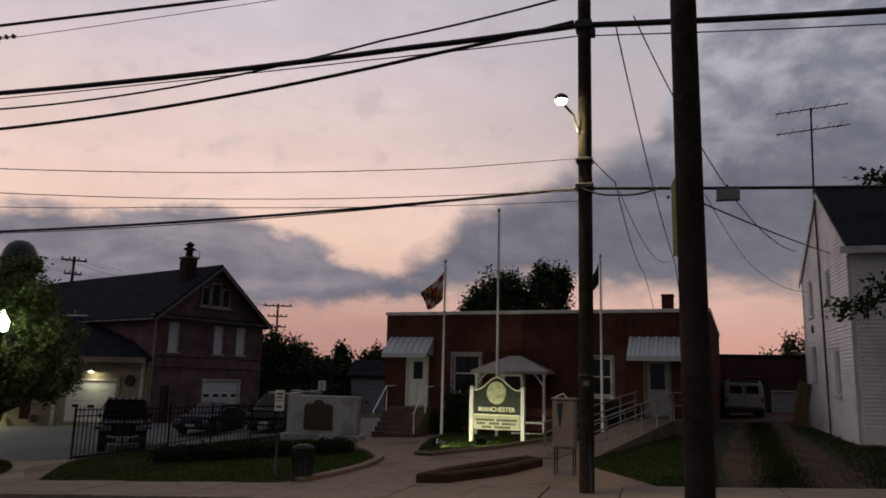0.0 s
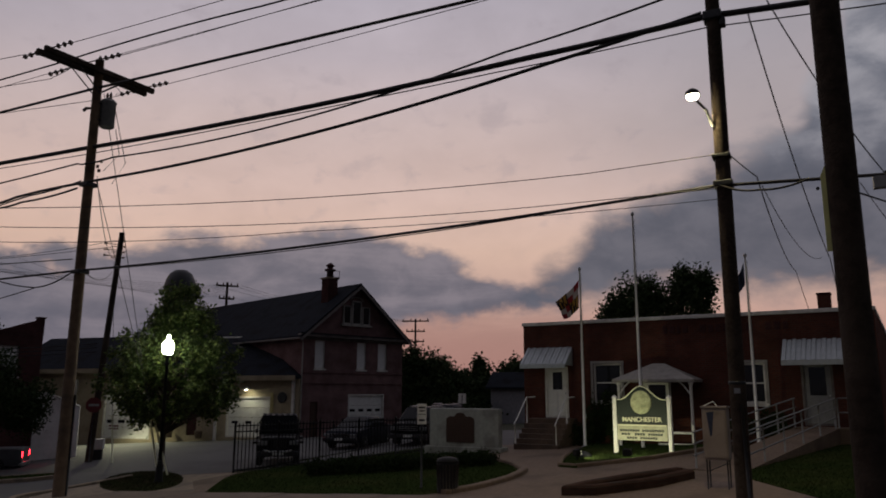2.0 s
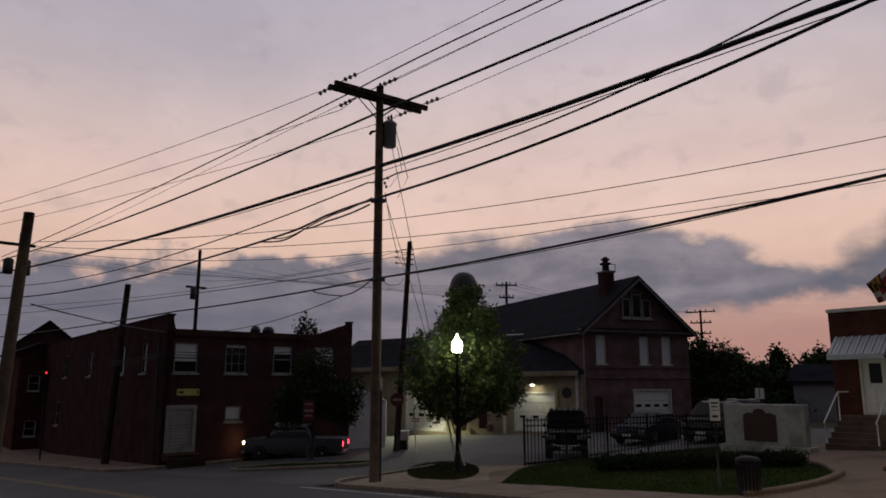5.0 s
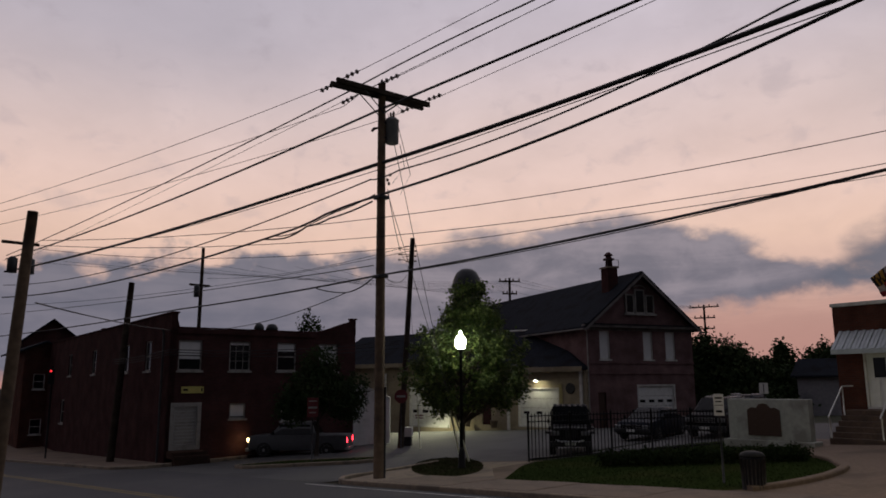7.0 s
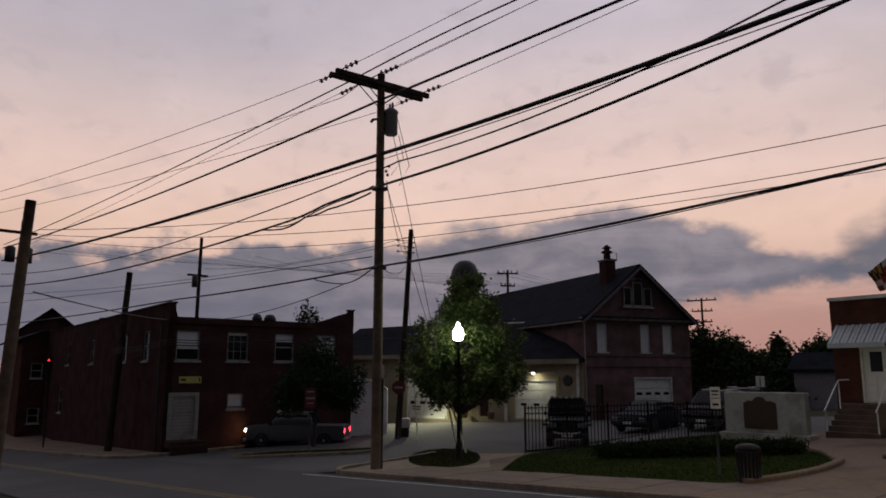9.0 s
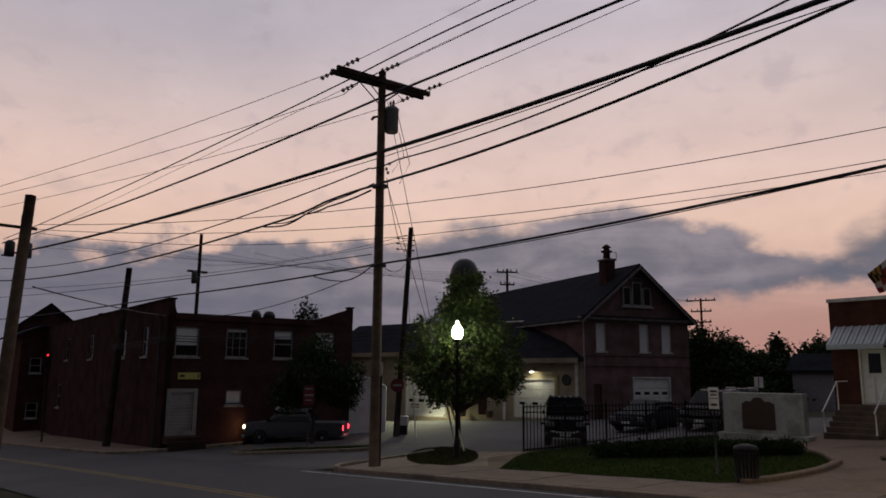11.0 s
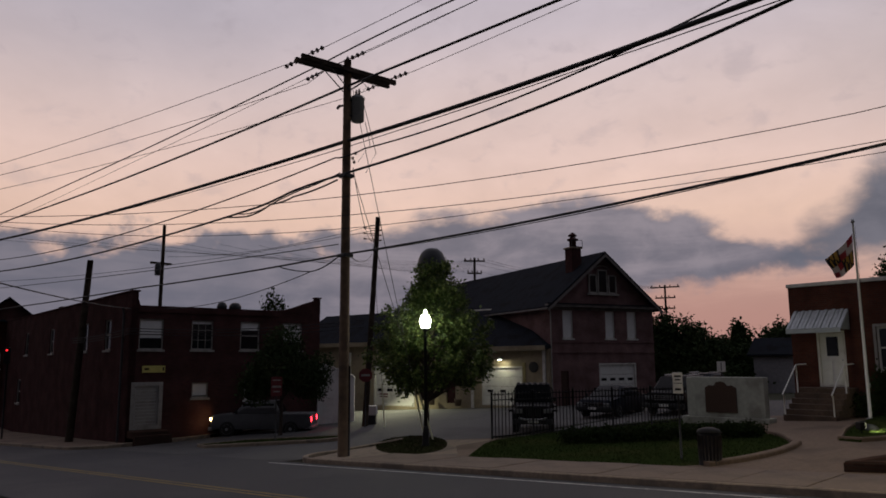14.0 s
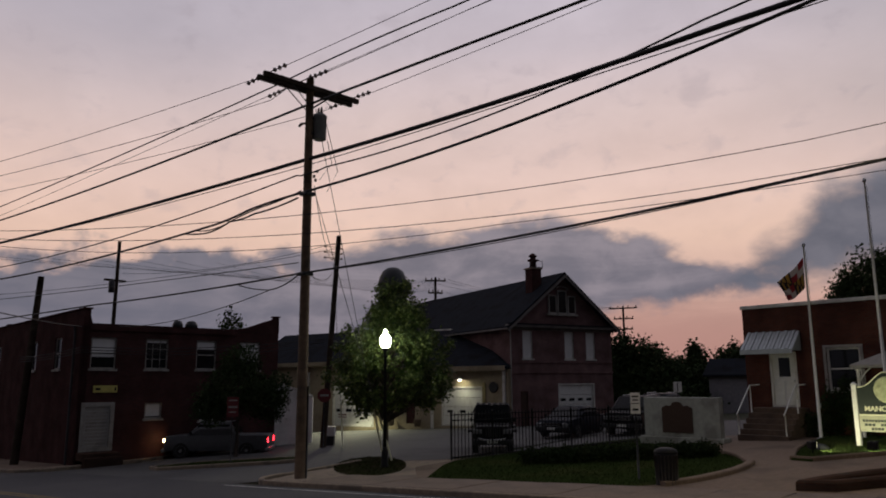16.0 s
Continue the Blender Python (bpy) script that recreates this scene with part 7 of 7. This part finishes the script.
# white storage shed beside the corner building
def shed():
    th = thing("storage_shed", -36.75, 26.75, gz(-36.75, 26.75), 50, "pale pink-white metal storage container in the side street", "shed")
    W = 2.15
    prof = [(0, 0), (W, 0), (W, 2.72), (W - 0.06, 2.78), (0.95, 3.28), (0.3, 3.52), (0.1, 3.5), (0.0, 3.3)]
    part("body", plate(prof, 0, 1.7), SIDING, th)
    for k in range(8):
        x = 0.12 + 0.265 * k
        top = np.interp(x, [0, 0.3, 0.95, W], [3.35, 3.45, 3.2, 2.66])
        part("rib", box(x, x + 0.035, -0.018, 0.0, 0.1, top), SIDING, th)
    part("trim", tube([(0.0, -0.02, 3.3), (0.1, -0.02, 3.5), (0.3, -0.02, 3.52), (0.95, -0.02, 3.28), (W, -0.02, 2.74)], 0.035, 6), TRIM, th)
    part("skid", box(0.0, W, 0.1, 1.6, -0.25, 0.0), STEEL_DARK, th)


shed()
cr = thing("utility_box", -32.0, 26.9, gz(-32.0, 26.9), 40, "small pale utility box beside the pole", "utility box")
part("case", box(-0.3, 0.3, -0.25, 0.25, 0.5, 1.0, 0.03), TRIM, cr)
part("stand", box(-0.25, 0.25, -0.2, 0.2, -0.1, 0.5, 0.02), STEEL_DARK, cr)

# traffic signal beyond the corner
ts = thing("traffic_signal", -53.98, 14.89, gz(-53.98, 14.89), 60, "dark traffic signal showing red on a pole", "traffic signal")
zs = 3.38 - gz(-53.98, 14.89)
part("post", tube([(0, 0.2, -0.2), (0, 0.2, zs + 0.3)], 0.06, 8), BLACK, ts)
hd = part("head", box(-0.17, 0.17, -0.1, 0.14, zs - 0.85, zs + 0.2, 0.03), BLACK, ts)
for k, m_ in enumerate((glow_mat("red_signal_glow", (1.0, 0.03, 0.04), 1.4), BLACK, BLACK)):
    part("lens", lathe([(0.07, 0.0), (0.07, 0.02), (0.035, 0.03)], 12), m_, hd).matrix_basis = pose(0, -0.1, zs - 0.32 * k, 90, 0, 0)
    part("visor", tube([(0, -0.1, zs - 0.32 * k + 0.11), (0, -0.26, zs - 0.32 * k + 0.10)], 0.03, 6), BLACK, hd)

# silo dome and far houses
sd = thing("silo", -53.35, 52.7, gz(-53.35, 52.7), 0, "tall round silo with a dark domed top", "silo")
part("shell", lathe([(1.45, -0.5), (1.45, 13.6)], 28), STEEL_DARK, sd)
part("dome", lathe([(1.5, 13.6), (1.48, 13.9), (1.35, 14.5), (1.05, 15.1), (0.6, 15.45), (0.1, 15.55)], 28), STEEL_DARK, sd, "dark weathered dome")


def far_house(x, y, rz, w, l, ez, rzz, material, label, win=()):
    z = gz(x, y)
    th = thing("house", x, y, z, rz, label, "house", "far houses")
    part("wall", pierced(w, -1, ez, 0.2, [(a, a + 0.9, s, s + 1.3) for a, s in win]), material, th)
    part("gable", plate([(0, ez), (w, ez), (w / 2, rzz)], 0.0, 0.2), material, th)
    for xx in (0, w - 0.2):
        part("wall", box(xx, xx + 0.2, 0.2, l, -1, ez), material, th)
    part("wall", box(0.2, w - 0.2, l - 0.2, l, -1, ez), material, th)
    part("roof", gable_roof(0, w, 0, l, ez, rzz, 0.4), SHINGLE, th)
    for a, s in win:
        window(th, a, s, 0.9, 1.3, "sash")


far_house(-82.5, 19.9, 75, 5.2, 10, 9.6, 11.7, BRICK_DARK, "dark distant house with a peaked roof")
far_house(-71.9, 17.6, 84, 3.2, 12, 8.3, 9.0, BRICK_RED, "narrow red brick house down the street", [(0.8, 5.0), (0.8, 1.2)])
far_house(-27.2, 69.6, -84, 4.0, 8.5, 3.4, 4.6, PALE_SIDING, "pale grey house beyond the parking lot")
lc = thing("lit_shop_sign", -68.0, 12.6, gz(-68, 12.6), 80, "small glowing violet window sign down the street", "sign")
part("panel", box(-0.3, 0.3, -0.05, 0.0, 1.4, 2.6, 0.02), glow_mat("violet_sign_glow", (0.55, 0.35, 0.9), 1.6), lc)
part("post", tube([(0, 0.05, -0.1), (0, 0.05, 2.6)], 0.04, 6), STEEL_DARK, lc)


# ---------------------------------------------------------------- vehicles
CAR_BLACK = mat("black_car_paint", (0.010, 0.010, 0.012), 0.5, 0.1, 5, 0.0, spec=0.08)
CAR_NAVY = mat("dark_blue_car_paint", (0.012, 0.015, 0.024), 0.5, 0.1, 5, 0.0, spec=0.08)
CAR_GREY = mat("grey_car_paint", (0.10, 0.104, 0.112), 0.4, 0.1, 5, 0.0, spec=0.3)
CAR_WHITE = mat("white_car_paint", (0.24, 0.24, 0.255), 0.45, 0.06, 5, 0.0)
CHROME = mat("chrome", (0.45, 0.45, 0.46), 0.3, 0.05, 5, 0.0, metal=0.9)
LENS_RED = mat("red_tail_lens", (0.25, 0.01, 0.012), 0.2, 0.1, 5, 0.0)
LENS_CLEAR = mat("clear_headlamp", (0.16, 0.165, 0.17), 0.15, 0.1, 5, 0.0)
HEADLIGHT_ON = glow_mat("headlight_glow", (1.0, 0.66, 0.30), 16.0)
TAIL_ON = glow_mat("tail_light_glow", (1.0, 0.02, 0.035), 14.0)


def loft(stations, bm=None):
    """Sections along x: (x, half width low, half width high, z low, z high)."""
    bm = bm or bmesh.new()
    rows = []
    for x, w0, w1, z0, z1 in stations:
        m = z0 + (z1 - z0) * 0.55
        wm = max(w0, w1)
        ring_ = [(-w0 * 0.94, z0), (-wm, z0 + (z1 - z0) * 0.18), (-wm, m), (-w1, z1 - 0.03), (-w1 + 0.06, z1), (w1 - 0.06, z1), (w1, z1 - 0.03), (wm, m), (wm, z0 + (z1 - z0) * 0.18), (w0 * 0.94, z0)]
        rows.append([bm.verts.new((x, y, z)) for y, z in ring_])
    for a, b in zip(rows, rows[1:]):
        for k in range(len(a)):
            f = bm.faces.new((a[k], a[(k + 1) % len(a)], b[(k + 1) % len(a)], b[k]))
            f.smooth = True
    bm.faces.new(list(reversed(rows[0])))
    bm.faces.new(rows[-1])
    bmesh.ops.recalc_face_normals(bm, faces=bm.faces)
    for e in bm.edges:
        if len(e.link_faces) == 2 and e.calc_face_angle() > 0.5:
            e.smooth = False
    return bm


def wheel(parent, x, y, r, w):
    e = empty("wheel", x, y, r, 0, parent)
    t = part("tyre", lathe([(r * 0.62, -w / 2), (r * 0.95, -w / 2), (r, -w * 0.3), (r, w * 0.3), (r * 0.95, w / 2), (r * 0.62, w / 2)], 22), RUBBER, e)
    t.rotation_euler = (radians(90), 0, 0)
    rim = part("rim", lathe([(r * 0.2, -w * 0.5), (r * 0.3, -w * 0.42), (r * 0.55, -w * 0.4), (r * 0.64, -w * 0.52), (r * 0.64, w * 0.52), (r * 0.55, w * 0.4), (r * 0.3, w * 0.42), (r * 0.2, w * 0.5)], 18), STEEL, e)
    rim.rotation_euler = (radians(90), 0, 0)


def vehicle(name, x, y, rz, label, category, body, cabin, paint, wheels, r, lit=False, grille=True, glass_sides=(), bed=None, roof_rack=False, plate_=True):
    """A vehicle whose front is at x = 0 and whose tail lies along +x."""
    th = thing(name, x, y, gz(x, y) + 0.01, rz, label, category, "parked vehicles")
    bd = part("body", loft(body), paint, th)
    L = body[-1][0]
    W = max(s[1] for s in body)
    part("cabin", loft(cabin), paint, th)
    for (xa, xb, za, zb) in glass_sides:
        for s in (-1, 1):
            yy = s * (np.interp((xa + xb) / 2, [c[0] for c in cabin], [c[1] for c in cabin]) * 0.5 + 0.5 * np.interp((xa + xb) / 2, [c[0] for c in cabin], [c[2] for c in cabin]))
            part("side_window", prism([(xa, yy - 0.03), (xb, yy - 0.03), (xb, yy + 0.035 * s + 0.0), (xa, yy + 0.035 * s)] if s > 0 else [(xa, yy - 0.035), (xb, yy - 0.035), (xb, yy + 0.03), (xa, yy + 0.03)], za, zb), CAR_GLASS, th)
    # screens
    def screen(c0, c1, nm):
        (xa, wa, ta, z0, z1), (xb, wb, tb, y0, y1) = c0, c1
        d = -0.025 if xb > xa else 0.025
        bm = bmesh.new()
        q = [(xa + d, -wa * 0.9, z1 + 0.02), (xa + d, wa * 0.9, z1 + 0.02), (xb + d * 0.4, tb * 0.86, y1 + 0.0), (xb + d * 0.4, -tb * 0.86, y1 + 0.0)]
        f = [bm.verts.new(p) for p in q] + [bm.verts.new((p[0] - d, p[1], p[2] - 0.03)) for p in q]
        for i in ((0, 1, 2, 3), (7, 6, 5, 4), (0, 4, 5, 1), (1, 5, 6, 2), (2, 6, 7, 3), (3, 7, 4, 0)):
            bm.faces.new([f[k] for k in i])
        bmesh.ops.recalc_face_normals(bm, faces=bm.faces)
        part(nm, bm, CAR_GLASS, th)
    screen(cabin[0], cabin[1], "windscreen")
    screen(cabin[-1], cabin[-2], "rear_window")
    for wx in wheels:
        for s in (-1, 1):
            wheel(th, wx, s * (W - 0.1), r, 0.24)
    hz = body[1][4] - 0.22
    for s in (-1, 1):
        part("headlight", box(-0.03, 0.1, s * W * 0.72 - 0.17, s * W * 0.72 + 0.17, hz - 0.09, hz + 0.09, 0.03), HEADLIGHT_ON if lit else LENS_CLEAR, th)
        part("tail_light", box(L - 0.07, L + 0.025, s * W * 0.88 - 0.06, s * W * 0.88 + 0.06, body[-1][4] - 0.42, body[-1][4] - 0.14, 0.02), TAIL_ON if lit else LENS_RED, th)
        part("mirror", box(cabin[0][0] + 0.15, cabin[0][0] + 0.3, s * (W + 0.02) - 0.1 * (s < 0), s * (W + 0.02) + 0.1 * (s > 0), body[1][4] + 0.08, body[1][4] + 0.25, 0.03), BLACK, th)
    if grille:
        g = part("grille", box(-0.035, 0.02, -W * 0.5, W * 0.5, hz - 0.13, hz + 0.12, 0.02), BLACK, th)
        for k in range(3):
            part("bar", box(-0.05, -0.036, -W * 0.48, W * 0.48, hz - 0.09 + 0.08 * k, hz - 0.065 + 0.08 * k), CHROME, g)
    part("bumper", box(-0.1, 0.12, -W * 0.95, W * 0.95, 0.36, 0.56, 0.05), STEEL_DARK if paint is not CAR_GREY else CHROME, th)
    part("bumper", box(L - 0.1, L + 0.1, -W * 0.95, W * 0.95, 0.42, 0.6, 0.05), STEEL_DARK if paint is not CAR_GREY else CHROME, th)
    if plate_:
        part("number_plate", box(-0.115, -0.1, -0.2, 0.2, 0.42, 0.53), WHITE, th)
    if roof_rack:
        for s in (-1, 1):
            zz = cabin[1][4]
            part("roof_rail", tube([(cabin[1][0] + 0.2, s * 0.55, zz + 0.05), (cabin[-2][0] - 0.2, s * 0.55, zz + 0.05)], 0.03, 6), CHROME, th)
    return th


SUV_B = [(0.0, 0.78, 0.72, 0.42, 0.85), (0.12, 0.90, 0.82, 0.32, 1.02), (1.1, 0.95, 0.88, 0.26, 1.12), (2.5, 0.95, 0.90, 0.26, 1.14), (4.1, 0.95, 0.90, 0.28, 1.14), (4.65, 0.90, 0.86, 0.4, 1.12)]
SUV_C = [(1.05, 0.86, 0.80, 1.06, 1.12), (1.75, 0.88, 0.68, 1.06, 1.72), (3.9, 0.88, 0.68, 1.06, 1.74), (4.5, 0.86, 0.66, 1.06, 1.18)]
SED_B = [(0.0, 0.72, 0.66, 0.38, 0.70), (0.15, 0.86, 0.78, 0.28, 0.84), (1.2, 0.90, 0.84, 0.24, 0.95), (3.4, 0.90, 0.85, 0.24, 0.98), (4.5, 0.86, 0.80, 0.3, 0.98), (4.7, 0.80, 0.74, 0.42, 0.92)]
SED_C = [(1.15, 0.80, 0.76, 0.88, 0.94), (1.95, 0.82, 0.60, 0.88, 1.43), (3.2, 0.82, 0.60, 0.88, 1.42), (4.1, 0.80, 0.72, 0.88, 1.0)]
TRK_B = [(0.0, 0.80, 0.76, 0.55, 1.08), (0.12, 0.96, 0.88, 0.46, 1.22), (1.35, 1.0, 0.92, 0.42, 1.30), (3.6, 1.0, 0.94, 0.42, 1.28), (5.5, 1.0, 0.94, 0.46, 1.28), (5.75, 0.96, 0.92, 0.54, 1.26)]
TRK_C = [(1.3, 0.92, 0.86, 1.18, 1.29), (1.98, 0.93, 0.74, 1.18, 1.98), (3.65, 0.93, 0.74, 1.18, 1.99), (3.98, 0.93, 0.86, 1.18, 1.34)]
VAN_B = [(0.0, 0.80, 0.74, 0.45, 0.95), (0.15, 0.95, 0.88, 0.38, 1.05), (0.9, 1.0, 0.96, 0.34, 1.2), (4.9, 1.0, 0.98, 0.34, 1.25), (5.1, 0.98, 0.96, 0.42, 1.25)]
VAN_C = [(0.75, 0.92, 0.88, 1.15, 1.2), (1.5, 0.96, 0.84, 1.15, 1.98), (4.9, 0.97, 0.86, 1.15, 2.02), (5.08, 0.96, 0.88, 1.15, 1.3)]
# in the lot behind the fence: a boxy black one nose-on, others beyond
JEEP_B = [(0.0, 0.62, 0.60, 0.52, 1.02), (0.1, 0.66, 0.64, 0.48, 1.08), (1.15, 0.74, 0.72, 0.44, 1.14), (1.3, 0.80, 0.78, 0.40, 1.16), (4.0, 0.80, 0.78, 0.40, 1.16), (4.2, 0.78, 0.76, 0.45, 1.14)]
JEEP_C = [(1.2, 0.78, 0.76, 1.10, 1.17), (1.48, 0.77, 0.70, 1.10, 1.82), (3.95, 0.77, 0.70, 1.10, 1.84), (4.12, 0.77, 0.74, 1.10, 1.25)]
jeep = vehicle("parked_car", -18.35, 23.6, 127, "black boxy off-roader parked nose to the fence", "car", JEEP_B, JEEP_C, CAR_BLACK, (0.6, 3.35), 0.40, grille=False, glass_sides=((1.65, 2.5, 1.22, 1.7), (2.62, 3.85, 1.22, 1.7)))
for s in (-1, 1):
    for wx in (0.6, 3.35):
        part("wheel_arch", box(wx - 0.55, wx + 0.55, min(s * 0.66, s * 0.96), max(s * 0.66, s * 0.96), 0.84, 0.92, 0.03), BLACK, jeep)
for k in range(7):
    part("grille_slot", box(-0.025, 0.02, -0.31 + 0.09 * k, -0.27 + 0.09 * k, 0.66, 0.98), STEEL_DARK, jeep)
# grey tube added as the highlight along the bonnet's front edge
part("hood_highlight", tube([(0.02, -0.6, 1.07), (-0.01, 0.0, 1.10), (0.02, 0.6, 1.07)], 0.022, 6), GREY_STEEL, jeep)
part("bull_bar", tube([(-0.2, -0.55, 0.62), (-0.24, -0.3, 0.56), (-0.24, 0.3, 0.56), (-0.2, 0.55, 0.62)], 0.035, 8), CHROME, jeep)
for k in range(6):
    part("roof_light", box(1.5, 1.58, -0.62 + 0.23 * k, -0.50 + 0.23 * k, 1.84, 1.93, 0.02), LENS_CLEAR, jeep, "small pale roof light")
part("roof_light_bar", box(1.52, 1.57, -0.66, 0.68, 1.80, 1.845, 0.01), BLACK, jeep)
vehicle("parked_car", -19.75, 29.9, 98, "dark blue saloon car parked in the lot", "car", SED_B, SED_C, CAR_NAVY, (0.9, 3.65), 0.32, glass_sides=((1.75, 2.5, 1.0, 1.34), (2.62, 3.5, 1.0, 1.34)))
vehicle("parked_car", -16.75, 31.0, 100, "large dark sport utility car beside the monument", "car", SUV_B, SUV_C, CAR_BLACK, (0.95, 3.7), 0.36, glass_sides=((1.7, 2.6, 1.2, 1.6), (2.75, 3.7, 1.2, 1.6)), roof_rack=True)
vehicle("parked_car", -19.0, 38.0, 100, "grey sport utility car at the back of the lot", "car", SUV_B, SUV_C, CAR_NAVY, (0.95, 3.7), 0.36, glass_sides=((1.7, 2.6, 1.2, 1.6), (2.75, 3.7, 1.2, 1.6)), roof_rack=True)
truck = vehicle("pickup_truck", -37.3, 20.5, 44, "grey pickup truck with lit lamps in the side street", "pickup truck", TRK_B, TRK_C, CAR_GREY, (1.0, 4.6), 0.44, lit=True, glass_sides=((1.85, 2.72, 1.36, 1.84), (2.84, 3.6, 1.36, 1.84)))
truck.scale = (0.92, 0.92, 0.92)
van = vehicle("parked_van", 4.42, 43.0, -92, "white panel van parked in the yard, rear doors showing", "van", VAN_B, VAN_C, CAR_WHITE, (1.0, 4.1), 0.36, glass_sides=((1.2, 2.0, 1.35, 1.8),), plate_=False)
van.scale = (0.88, 0.88, 0.88)
for s in (-1, 1):
    d = part("rear_door", box(5.095, 5.15, min(s * 0.02, s * 0.82), max(s * 0.02, s * 0.82), 0.62, 1.85, 0.03), CAR_WHITE, van)
    part("pane", box(5.152, 5.17, min(s * 0.1, s * 0.72), max(s * 0.1, s * 0.72), 1.3, 1.72, 0.01), CAR_GLASS, d, "dark rear door window")
vehicle("parked_car", 2.0, 41.5, -88, "dark car parked beside the white van", "car", SED_B, SED_C, CAR_BLACK, (0.9, 3.65), 0.32)


# ---------------------------------------------------------------- pavement slabs
def slabs():
    pv = thing("pavement_slabs", 0, 0, 0, 0, "pale concrete pavement slabs with dark joints", "pavement")
    pv["kind"] = "structure"
    bm = bmesh.new()
    w, d, t = 1.48, 2.16, 0.07
    v = [bm.verts.new((x, y, 0.047 * x + z)) for z in (0.0, t - 0.012, t) for x, y in ((0 + (0.012 if z == t else 0), (0.012 if z == t else 0)), (w - (0.012 if z == t else 0), (0.012 if z == t else 0)), (w - (0.012 if z == t else 0), d - (0.012 if z == t else 0)), (0 + (0.012 if z == t else 0), d - (0.012 if z == t else 0)))]
    for lv in (0, 4):
        for i in range(4):
            bm.faces.new((v[lv + i], v[lv + (i + 1) % 4], v[lv + 4 + (i + 1) % 4], v[lv + 4 + i]))
    bm.faces.new((v[8], v[9], v[10], v[11]))
    bmesh.ops.recalc_face_normals(bm, faces=bm.faces)
    first = None
    for k in range(36):
        x = -18.6 + 1.5 * k
        if first is None:
            first = part("slab", bm, CONCRETE, pv)
            o = first
        else:
            o = new("slab", first.data)
            o.parent = pv
        o.location = (x, CURB_Y + 0.21, gz(x, 15) + 0.07 + 0.006 * math.sin(k * 2.7))


slabs()
